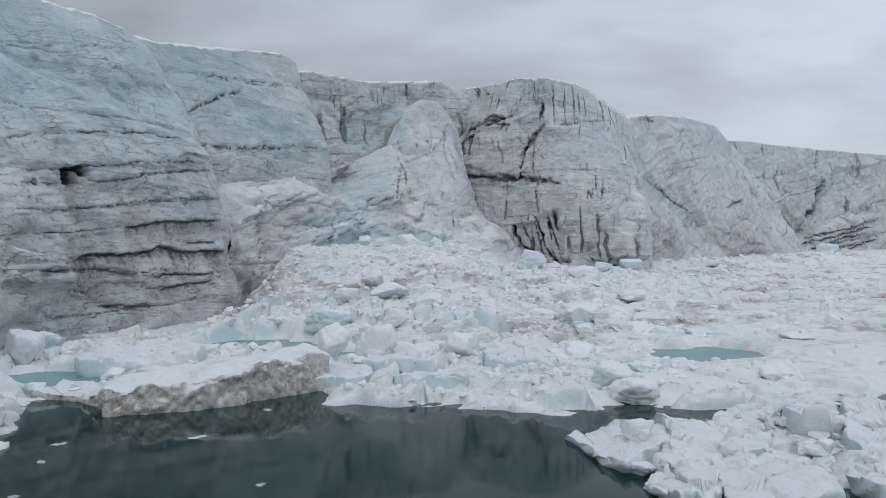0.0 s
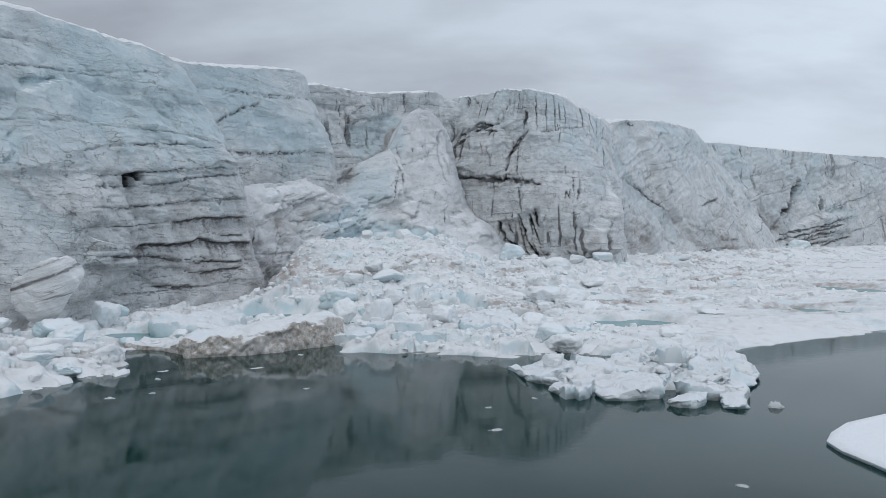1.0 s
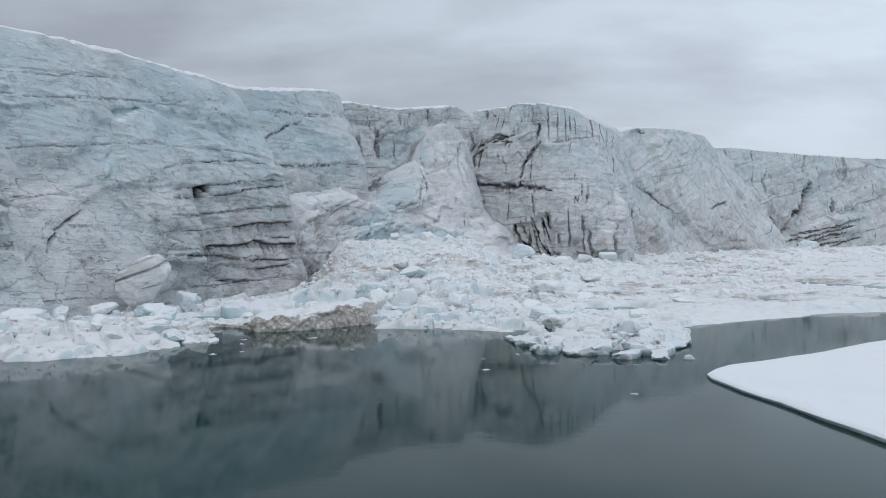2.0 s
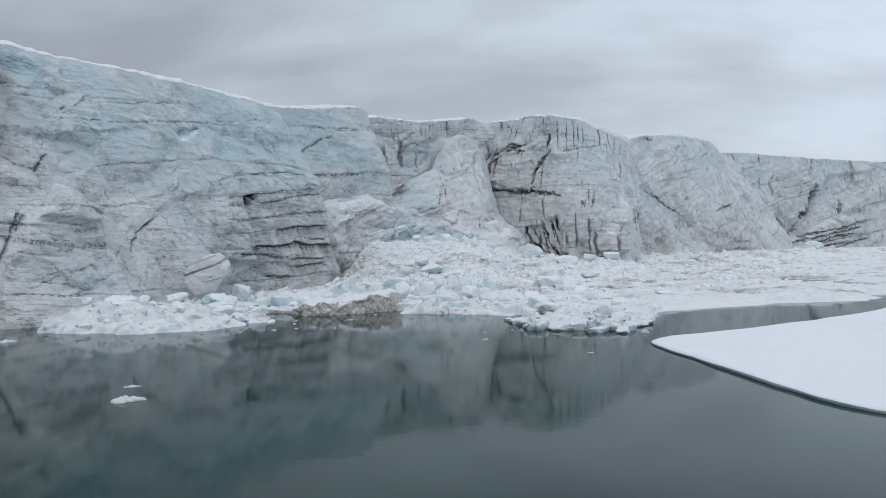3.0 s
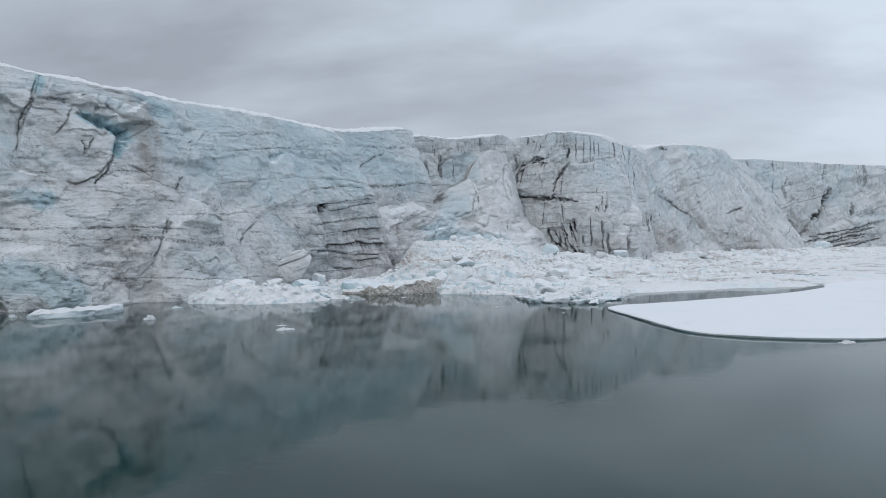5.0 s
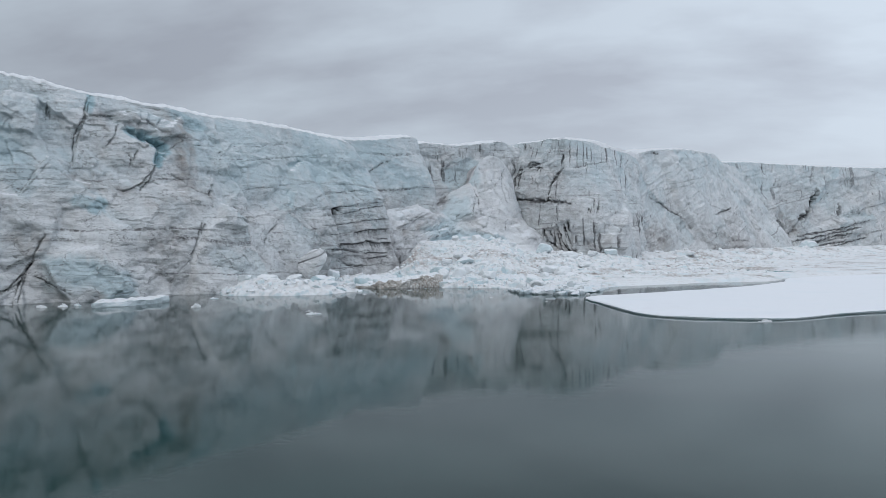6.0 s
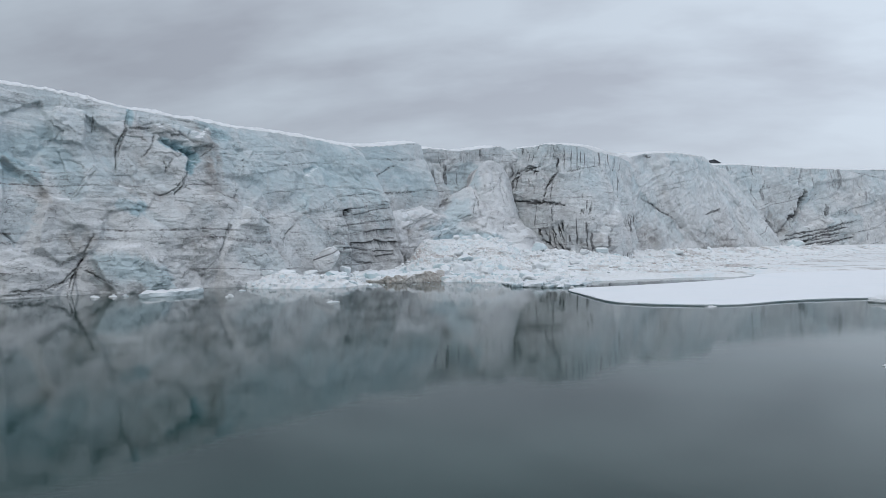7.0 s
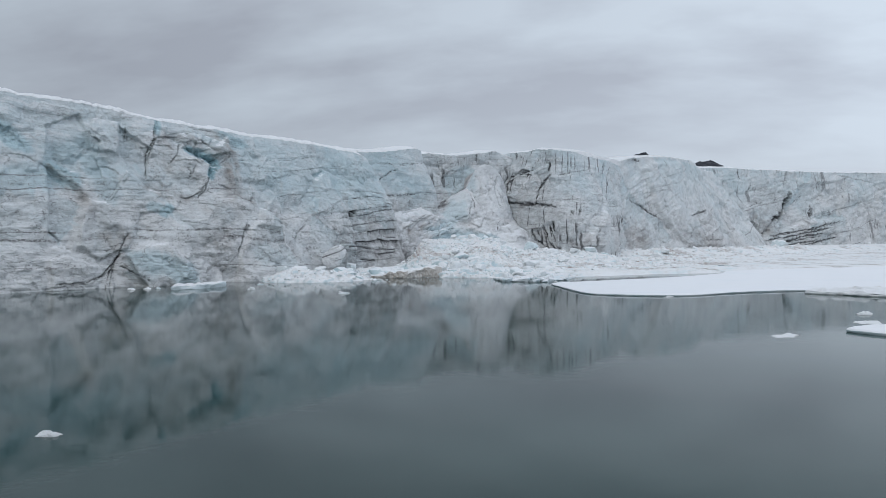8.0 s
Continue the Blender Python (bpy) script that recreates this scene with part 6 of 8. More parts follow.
B4.mark("tan", 24.8, 18.9, 31.8, 7.5, 6.00, 0.40, 0.00)
B4.mark("dust", 21.4, 22.2, 35.2, 18.6, 6.00, 0.60, 0.00)
B4.mark("dust", 28.8, 16.6, 32.8, 5.4, 6.00, 0.55, 0.00)
B1.mark("dust", 160.4, 5.3, 170.7, 3.6, 5.00, 0.50, 0.00)
B1.mark("dust", 170.7, 3.6, 181.8, 1.5, 5.00, 0.50, 0.00)
SERAC.mark("silt_shade", 27.1, 25.6, 28.5, 20.6, 0.30, 0.90, 0.60)
B4.mark("silt_shade", 16.4, 33.1, 20.2, 31.1, 0.35, 0.90, 0.60)
B4.mark("silt_shade", 20.2, 31.1, 24.0, 30.6, 0.35, 0.90, 0.60)
B4.mark("silt_shade", 12.0, 29.6, 15.2, 32.0, 0.35, 0.90, 0.60)
B4.mark("silt_shade", 21.4, 27.5, 23.4, 23.1, 0.20, 0.90, 0.60)
B4.mark("silt_shade", 28.4, 27.9, 27.4, 23.0, 0.30, 0.90, 0.60)
B4.mark("silt_shade", 27.4, 23.0, 27.2, 19.8, 0.30, 0.90, 0.60)
B4.mark("silt_shade", 31.0, 34.1, 30.8, 31.3, 0.30, 0.90, 0.60)
B4.mark("silt_shade", 33.0, 13.5, 33.4, 7.4, 0.25, 0.90, 0.60)
B4.mark("silt_shade", 33.4, 7.4, 34.6, 4.6, 0.25, 0.90, 0.60)
B4.mark("silt_shade", 30.4, 12.4, 31.4, 7.5, 0.22, 0.90, 0.60)
B4.mark("silt_shade", 31.4, 7.5, 32.6, 4.6, 0.22, 0.90, 0.60)
B4.mark("silt_shade", 28.4, 11.5, 29.8, 7.5, 0.20, 0.90, 0.60)
B4.mark("silt_shade", 42.7, 21.8, 42.1, 16.5, 0.20, 0.90, 0.60)
B4.mark("silt_shade", 40.9, 17.6, 40.3, 16.2, 0.25, 0.90, 0.60)
B4.mark("silt_shade", 43.1, 18.2, 42.9, 16.9, 0.20, 0.90, 0.60)
B5.mark("silt_shade", 15.1, 26.7, 18.6, 20.9, 0.22, 0.60, 0.40)
B5.mark("silt_shade", 26.2, 28.9, 60.2, 32.8, 0.22, 0.60, 0.40)
B5.mark("silt_shade", 37.3, 33.6, 72.9, 38.8, 0.22, 0.60, 0.40)
B5.mark("silt_shade", 23.8, 26.6, 53.2, 30.4, 0.22, 0.60, 0.40)
B5.mark("silt_shade", 15.4, 22.9, 31.9, 18.9, 0.22, 0.60, 0.40)
B5.mark("silt_shade", 31.9, 18.9, 44.0, 12.0, 0.22, 0.60, 0.40)
B5.mark("silt_shade", 34.0, 14.1, 31.9, 9.1, 0.22, 0.60, 0.40)
B5.mark("silt_shade", 31.9, 9.1, 39.4, 4.7, 0.22, 0.60, 0.40)
B5.mark("silt_shade", 37.8, 23.0, 41.3, 19.0, 0.22, 0.60, 0.40)
B5.mark("silt_shade", 81.8, 31.2, 82.9, 24.5, 0.22, 0.60, 0.40)
B5.mark("silt_shade", 61.3, 17.0, 73.5, 19.2, 0.22, 0.60, 0.40)
B6.mark("silt_shade", 31.4, 22.6, 57.0, 29.5, 0.22, 0.60, 0.40)
B6.mark("silt_shade", 41.3, 28.2, 60.8, 31.9, 0.22, 0.60, 0.40)
SPUR.mark("silt_shade", 4.8, 13.5, 12.5, 15.9, 0.16, 0.62, 0.35)
SPUR.mark("silt_shade", 1.9, 11.0, 8.4, 13.2, 0.16, 0.62, 0.35)
SPUR.mark("silt_shade", 8.4, 13.2, 14.9, 15.8, 0.16, 0.62, 0.35)
SPUR.mark("silt_shade", 6.5, 15.6, 13.9, 17.9, 0.16, 0.62, 0.35)
SPUR.mark("silt_shade", 7.0, 16.3, 13.9, 18.1, 0.16, 0.62, 0.35)
SPUR.mark("silt_shade", 17.5, 16.1, 23.3, 18.8, 0.16, 0.62, 0.35)
SPUR.mark("silt_shade", 23.3, 18.8, 25.9, 20.8, 0.16, 0.62, 0.35)
SPUR.mark("silt_shade", 7.7, 11.2, 15.8, 11.3, 0.16, 0.62, 0.35)
SPUR.mark("silt_shade", 15.8, 11.3, 21.4, 11.6, 0.16, 0.62, 0.35)
SPUR.mark("silt_shade", 21.4, 11.6, 25.2, 13.3, 0.16, 0.62, 0.35)
SPUR.mark("silt_shade", 16.8, 8.8, 22.8, 10.8, 0.16, 0.62, 0.35)
SPUR.mark("silt_shade", 22.8, 10.8, 26.9, 13.3, 0.16, 0.62, 0.35)
SPUR.mark("silt_shade", 30.5, 23.9, 32.2, 20.9, 0.16, 0.62, 0.35)
SPUR.mark("silt_shade", 32.2, 20.9, 31.9, 18.0, 0.16, 0.62, 0.35)
SPUR.mark("silt_shade", 36.0, 16.3, 33.4, 12.3, 0.16, 0.62, 0.35)
SPUR.mark("silt_shade", 33.4, 12.3, 31.4, 9.7, 0.16, 0.62, 0.35)
SPUR.mark("silt_shade", 41.5, 13.5, 43.7, 10.4, 0.16, 0.62, 0.35)
SPUR.mark("silt_shade", 43.7, 10.4, 44.4, 7.7, 0.16, 0.62, 0.35)
SPUR.mark("silt_shade", 29.0, 19.8, 29.5, 16.9, 0.16, 0.62, 0.35)
SPUR.mark("silt_shade", 29.5, 16.9, 27.4, 15.0, 0.16, 0.62, 0.35)
SPUR.mark("silt_shade", 12.0, 15.0, 17.3, 14.6, 0.16, 0.62, 0.35)
SPUR.mark("silt_shade", 17.3, 14.6, 21.6, 14.0, 0.16, 0.62, 0.35)
SPUR.mark("tan", 7.7, 11.2, 15.6, 12.2, 1.60, 0.60, 0.00)
SPUR.mark("tan", 23.3, 18.8, 24.2, 21.7, 1.20, 0.80, 0.00)
SPUR.mark("silt_shade", 23.8, 17.9, 24.7, 20.9, 0.30, 0.55, 0.30)
SPUR.mark("dust", 31.9, 16.0, 43.9, 11.4, 5.00, 0.35, 0.00)
B1.mark("silt_shade", 161.7, 18.0, 165.5, 18.7, 0.13, 0.80, 0.20)
B1.mark("silt_shade", 165.5, 18.7, 169.6, 19.2, 0.13, 0.80, 0.20)
B1.mark("silt_shade", 169.6, 19.2, 175.0, 20.0, 0.13, 0.80, 0.20)
B1.mark("silt_shade", 175.0, 20.0, 179.6, 20.2, 0.13, 0.80, 0.20)
B1.mark("silt_shade", 179.6, 20.2, 184.5, 20.1, 0.13, 0.80, 0.20)
B1.mark("silt_shade", 160.9, 14.1, 164.6, 14.5, 0.13, 0.80, 0.20)
B1.mark("silt_shade", 173.5, 15.2, 179.9, 16.3, 0.13, 0.80, 0.20)
B1.mark("silt_shade", 179.9, 16.3, 184.7, 16.7, 0.13, 0.80, 0.20)
B1.mark("silt_shade", 160.4, 11.9, 167.3, 12.1, 0.13, 0.80, 0.20)
B1.mark("silt_shade", 167.3, 12.1, 174.7, 13.1, 0.13, 0.80, 0.20)
B1.mark("silt_shade", 174.7, 13.1, 180.6, 13.7, 0.13, 0.80, 0.20)
B1.mark("silt_shade", 180.6, 13.7, 184.5, 14.0, 0.13, 0.80, 0.20)
B1.mark("silt_shade", 161.6, 15.3, 167.2, 15.8, 0.13, 0.80, 0.20)
B1.mark("silt_shade", 167.2, 15.8, 173.1, 16.7, 0.13, 0.80, 0.20)
B1.mark("silt_shade", 173.1, 16.7, 180.8, 17.5, 0.13, 0.80, 0.20)
B1.mark("silt_shade", 180.8, 17.5, 184.2, 17.7, 0.13, 0.80, 0.20)
B1.mark("silt_shade", 160.2, 10.0, 166.5, 10.1, 0.13, 0.80, 0.20)
B1.mark("silt_shade", 166.5, 10.1, 173.1, 10.7, 0.13, 0.80, 0.20)
B1.mark("silt_shade", 164.5, 7.3, 171.6, 7.9, 0.13, 0.80, 0.20)
B1.mark("silt_shade", 171.6, 7.9, 176.0, 8.3, 0.13, 0.80, 0.20)
B1.mark("silt_shade", 159.9, 7.1, 169.2, 6.8, 0.13, 0.80, 0.20)
B1.mark("silt_shade", 169.2, 6.8, 174.7, 6.3, 0.13, 0.80, 0.20)
B1.mark("silt_shade", 174.7, 6.3, 179.8, 5.7, 0.13, 0.80, 0.20)
B1.mark("silt_shade", 179.8, 5.7, 183.7, 6.2, 0.13, 0.80, 0.20)
B1.mark("silt_shade", 171.3, 3.3, 174.7, 3.2, 0.13, 0.80, 0.20)
B1.mark("silt_shade", 174.7, 3.2, 176.7, 3.2, 0.13, 0.80, 0.20)
B1.mark("silt_shade", 174.5, 4.9, 178.9, 4.9, 0.13, 0.80, 0.20)
B1.mark("silt_shade", 178.9, 4.9, 182.5, 5.0, 0.13, 0.80, 0.20)
B2.mark("silt_shade", 21.9, 31.7, 30.0, 32.0, 0.14, 0.80, 0.25)
B2.mark("silt_shade", 30.0, 32.0, 39.8, 32.7, 0.14, 0.80, 0.25)
B2.mark("silt_shade", 27.3, 22.4, 36.0, 22.7, 0.14, 0.80, 0.25)
B2.mark("silt_shade", 36.0, 22.7, 42.7, 22.9, 0.14, 0.80, 0.25)
B2.mark("silt_shade", 22.7, 35.5, 31.4, 36.4, 0.14, 0.80, 0.25)
B2.mark("silt_shade", 31.4, 36.4, 41.7, 37.4, 0.14, 0.80, 0.25)
B2.mark("silt_shade", 21.9, 27.0, 27.3, 29.4, 0.14, 0.80, 0.25)
B1.mark("silt_shade", 132.7, 26.8, 144.9, 27.8, 0.12, 0.70, 0.20)
B1.mark("silt_shade", 144.9, 27.8, 161.6, 30.1, 0.12, 0.70, 0.20)
B1.mark("silt_shade", 135.4, 24.4, 145.9, 25.1, 0.12, 0.70, 0.20)
B1.mark("silt_shade", 145.9, 25.1, 163.1, 27.3, 0.12, 0.70, 0.20)
B1.mark("silt_shade", 163.1, 27.3, 172.3, 27.7, 0.12, 0.70, 0.20)
B1.mark("silt_shade", 141.5, 18.6, 149.5, 19.8, 0.12, 0.70, 0.20)
B1.mark("silt_shade", 149.5, 19.8, 162.2, 21.3, 0.12, 0.70, 0.20)
B1.mark("silt_shade", 162.2, 21.3, 179.1, 21.6, 0.12, 0.70, 0.20)
B1.mark("silt_shade", 124.8, 9.6, 130.8, 9.9, 0.12, 0.70, 0.20)
B1.mark("silt_shade", 131.8, 13.2, 138.6, 13.1, 0.12, 0.70, 0.20)
B1.mark("silt_shade", 138.6, 13.1, 149.7, 14.2, 0.12, 0.70, 0.20)
B1.mark("silt_shade", 131.8, 11.4, 138.9, 10.6, 0.12, 0.70, 0.20)
B1.mark("silt_shade", 131.1, 8.9, 139.6, 8.2, 0.12, 0.70, 0.20)
B1.mark("silt_shade", 129.9, 4.1, 132.3, 5.1, 0.12, 0.70, 0.20)
B1.mark("silt_shade", 132.3, 5.1, 137.4, 6.6, 0.12, 0.70, 0.20)
B1.mark("dust", 115.5, 30.8, 121.4, 30.8, 1.40, 0.75, 0.00)
B1.mark("dust", 121.4, 30.8, 125.7, 30.1, 1.40, 0.75, 0.00)
B1.mark("dust", 125.7, 30.1, 132.1, 28.2, 1.40, 0.75, 0.00)
B1.mark("silt_shade", 115.5, 30.6, 120.2, 31.0, 0.45, 0.55, 0.40)
B1.mark("silt_shade", 120.2, 31.0, 123.3, 32.0, 0.45, 0.55, 0.40)
B1.mark("silt_shade", 123.3, 32.0, 126.0, 30.4, 0.45, 0.55, 0.40)
B1.mark("silt_shade", 126.0, 30.4, 127.7, 28.1, 0.40, 0.60, 0.40)
B1.mark("silt_shade", 127.7, 28.1, 132.3, 28.3, 0.40, 0.60, 0.40)
B1.mark("tan", 130.8, 28.0, 129.4, 19.7, 1.20, 0.85, 0.00)
B1.mark("tan", 132.8, 28.2, 131.0, 21.9, 0.80, 0.75, 0.00)
B1.mark("tan", 116.3, 29.3, 117.7, 23.7, 2.50, 0.40, 0.00)
B1.mark("tan", 117.7, 23.7, 121.1, 23.1, 2.50, 0.40, 0.00)
B1.mark("tan", 112.4, 18.7, 118.9, 16.6, 1.50, 0.45, 0.00)
B1.mark("tan", 118.9, 16.6, 126.0, 16.9, 1.50, 0.45, 0.00)
B1.panel([(120.6, 31.5), (122.6, 32.0), (122.3, 30.3), (120.2, 29.9)], 1.2, 0, 0, 0.25)
B1.panel([(126.0, 29.1), (128.9, 31.5), (131.1, 30.4), (129.9, 28.1), (126.5, 27.4)], 1.5, 0, 0, 0.25)
B1.panel([(124.0, 33.6), (126.7, 32.6), (125.3, 30.1), (123.0, 30.7)], 0.8, 0, 0, 0.25)
B1.mark("silt_shade", 119.9, 24.4, 120.2, 22.2, 0.18, 0.80, 0.50)
B1.mark("silt_shade", 120.6, 29.4, 118.9, 27.1, 0.20, 0.60, 0.40)
B1.mark("silt_shade", 118.9, 27.1, 116.8, 24.9, 0.20, 0.60, 0.40)
B1.mark("silt_shade", 112.1, 15.6, 116.2, 14.9, 0.14, 0.60, 0.25)
B1.mark("silt_shade", 120.2, 16.7, 125.0, 15.6, 0.14, 0.60, 0.25)
B1.mark("silt_shade", 115.1, 12.7, 120.9, 11.9, 0.14, 0.60, 0.25)
B1.mark("silt_shade", 120.6, 8.9, 125.3, 8.1, 0.14, 0.60, 0.25)
B1.mark("silt_shade", 115.6, 6.0, 121.9, 5.0, 0.14, 0.60, 0.25)
B1.mark("silt_shade", 112.1, 9.0, 116.7, 8.3, 0.14, 0.60, 0.25)
B1.mark("silt_shade", 118.5, 11.1, 125.0, 10.8, 0.14, 0.60, 0.25)
B1.mark("silt_shade", 113.8, 18.8, 118.0, 17.4, 0.14, 0.60, 0.25)
B1.mark("silt_shade", 120.7, 19.9, 125.5, 18.6, 0.14, 0.60, 0.25)
B1.mark("silt_shade", 120.4, 3.6, 125.2, 3.0, 0.14, 0.60, 0.25)
B1.mark("silt_shade", 111.9, 4.1, 116.7, 2.9, 0.14, 0.60, 0.25)
B1.mark("silt_shade", 128.7, 8.1, 135.2, 7.1, 0.14, 0.60, 0.25)
B1.mark("silt_shade", 130.1, 4.8, 136.2, 3.5, 0.14, 0.60, 0.25)
B1.mark("silt_shade", 131.8, 11.3, 138.1, 11.0, 0.14, 0.60, 0.25)
SERAC.panel([(20.4, 31.3), (24.4, 31.9), (26.3, 29.0), (24.4, 23.2), (19.5, 22.1), (18.7, 27.1)], 0.4, 0.05, 0.02, 0.6)

glacier = tagged(new("glacier"), "pale blue tidewater glacier front with dark silt layers", "glacier", kind="structure")
B3.crack(26, 3, 0.1, 0.5, 0.92)
B4.crack(70, 4, 0.12, 0.05, 0.92)
B5.crack(60, 5, -0.5, 0.05, 0.85)
B6.crack(80, 6, 0.25, 0.05, 0.9)
SPUR.crack(30, 7, 0.4, 0.2, 0.8)
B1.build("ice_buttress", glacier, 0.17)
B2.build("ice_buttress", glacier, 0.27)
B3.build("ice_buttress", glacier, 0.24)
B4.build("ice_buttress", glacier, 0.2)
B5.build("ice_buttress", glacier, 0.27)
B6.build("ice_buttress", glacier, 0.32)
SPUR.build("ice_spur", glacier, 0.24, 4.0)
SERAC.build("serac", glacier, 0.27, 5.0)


# ---- water ----
def make_sea():
    bm = bmesh.new()
    bmesh.ops.create_grid(bm, x_segments=8, y_segments=8, size=3500)
    me = bpy.data.meshes.new("water")
    bm.to_mesh(me); bm.free()
    me.materials.append(WATER)
    return tagged(new("water", me), "calm dark green fjord water reflecting the ice", "water", kind="structure")


make_sea()


# ---- the pack of broken ice before the cliff ----
SHELF = [(-60, 60), (-47, 37), (-41, 28), (-36, 26.6), (-30, 26), (-26.2, 27.9), (-23, 31.5), (-20.6, 38), (-22.6, 44), (-24.5, 47.5), (-19, 49), (-11, 52), (-8, 49), (-7.7, 46),
         (-3, 45.2), (1.2, 44.2), (6.7, 43.4), (9, 45), (13, 44), (20.8, 44), (23.6, 46.6), (29, 50.8), (40.4, 57), (47, 59), (53, 60.5), (57, 66), (56, 69), (70, 76),
         (140, 110), (420, 240), (600, 700), (0, 330), (-60, 200)]


PONDS = [(18.6, 60.5, 3.7, 4.0, -10), (12.5, 57.0, 3.0, 1.3, 10), (10.5, 53.0, 2.6, 0.9, 0), (61.7, 99.7, 4.0, 15.1, 25), (41.3, 71.8, 2.9, 3.9, 25), (-25.5, 54, 5.0, 2.6, 8), (-17.5, 68.5, 5.0, 4.2, 8), (-11.5, 62.5, 3.0, 1.6, 20), (2.5, 60.5, 2.6, 1.2, 10), (8, 66, 3.0, 1.4, 30), (3.3, 72.8, 1.3, 2.8, 8), (11.9, 82.6, 2.4, 2.6, 8), (-0.8, 71.1, 1.8, 1.5, 8), (34.4, 86.5, 2.6, 1.7, 8)]


def pond_depth(x, y):
    d = np.zeros(np.shape(x))
    for px, py, rx, ry, turn in PONDS:
        c, s = math.cos(radians(turn)), math.sin(radians(turn))
        u, v = ((x - px) * c + (y - py) * s) / rx, (-(x - px) * s + (y - py) * c) / ry
        k = np.hypot(u, v) + 0.45 * fbm(x / 2.5, y / 2.5, 77, 3)
        d = np.maximum(d, smooth(1.4, 0.85, k))
    return d


def mound(x, y, px, py, rx, ry, tall):
    return tall * np.exp(-((x - px) / rx) ** 2 - ((y - py) / ry) ** 2)


def ice_height(x, y):
    """Height of the packed ice over the water, far below it where there is none."""
    x, y = np.asarray(x, float), np.asarray(y, float)
    wob = 1.1 * fbm(x / 4.5, y / 4.5, 41, 3) + 0.45 * fbm(x / 1.1, y / 1.1, 42, 3)
    d = inside_distance(x, y, SHELF) + wob
    rough = smooth(75, 45, x - 0.35 * (y - 60)) * 0.8 + 0.2
    outer = smooth(20, 27, x)
    z = -1.4 + (1.6 - 0.13 * outer) * smooth(-0.7, 0.15, d) + 0.35 * smooth(0.1, 1.6 + 2 * outer, d) + 0.25 * smooth(1, 6, d)
    rim = smooth(3.5, 0.6, d)
    # the heap of fallen ice, and its fan towards the buttress
    heap = smooth(65, 106, y + 0.2 * np.abs(x + 8)) * 7.4 * smooth(12, -2, x) * smooth(-25.5, -19, x + 0.08 * (y - 84))
    heap = np.maximum(heap, 4.2 * smooth(70, 118, y) * smooth(36, 10, x) * smooth(-25, -18, x))
    heap = np.maximum(heap, 2.6 * smooth(20, 2, 46 + (x - 8) * 0.95 + 92 - y + 10) * smooth(0, 30, x))
    heap = np.maximum(heap, mound(x, y, 27, 134, 9, 9, 3.4))
    z = z + heap
    # the low pile by the water
    z = z + smooth(0, 4, d) * (mound(x, y, -31, 32, 6, 3.5, 0.75) + mound(x, y, -38, 35, 3.5, 4, 1.3) + mound(x, y, -25, 33, 4, 3, 0.4))
    wx, wy = 0.5 * fbm(x / 3, y / 3, 51, 3), 0.5 * fbm(x / 3, y / 3, 52, 3)
    f1, f2, val, ox, oy = cells(x / 2.6 + wx, y / 2.1 + wy, 53)
    g1, g2, gal, px, py = cells(x / 0.9 + wx, y / 0.75 + wy, 63)
    k1, k2, kal, kx, ky = cells(x / 0.42, y / 0.42, 73)
    busy = smooth(-0.2, 0.45, vnoise(x / 7, y / 7, 58)) * (0.6 + 0.4 * smooth(0.5, 2.0, heap))
    busy = np.maximum(busy, 0.8 * rim) * (1 - 0.8 * smooth(16, 26, x) * smooth(95, 70, y))
    busy = np.maximum(busy, 0.55 * smooth(-17, -21, x) * smooth(50, 44, y))
    lump = (val - 0.4) * 1.05 + 0.9 * ox * (2 * val - 1) + 0.5 * oy * (1 - 2 * lattice(np.floor(val * 999), np.floor(val * 77), 6)) - 0.6 * smooth(0.13, 0.0, f2 - f1) + busy * (0.45 * (gal - 0.4) + 0.22 * px * (2 * gal - 1) - 0.25 * smooth(0.2, 0.0, g2 - g1)) + 0.06 * (kal - 0.5) + 0.20 * fbm(x / 0.9, y / 0.9, 54, 3, 0.5)
    flat = smooth(4, 14, x) * smooth(95, 62, y - 0.55 * x)          # snow lies smoother on the outer shelf
    tall = 1 + 0.10 * np.clip(z, 0, 10)
    z = z + lump * rough * (1 - 0.6 * flat * (1 - 0.8 * rim)) * (1 - outer + outer * smooth(0.2, 3.5, d)) * smooth(-0.5, 0.5, d) * tall * 0.72 * (1 - 0.55 * smooth(1.5, 5.0, heap))
    z = np.where(d > 1.5, np.maximum(z, 0.25), z)
    return z - pond_depth(x, y) * smooth(0, 1.5, d) * np.clip(z + 0.15, 0, 3)


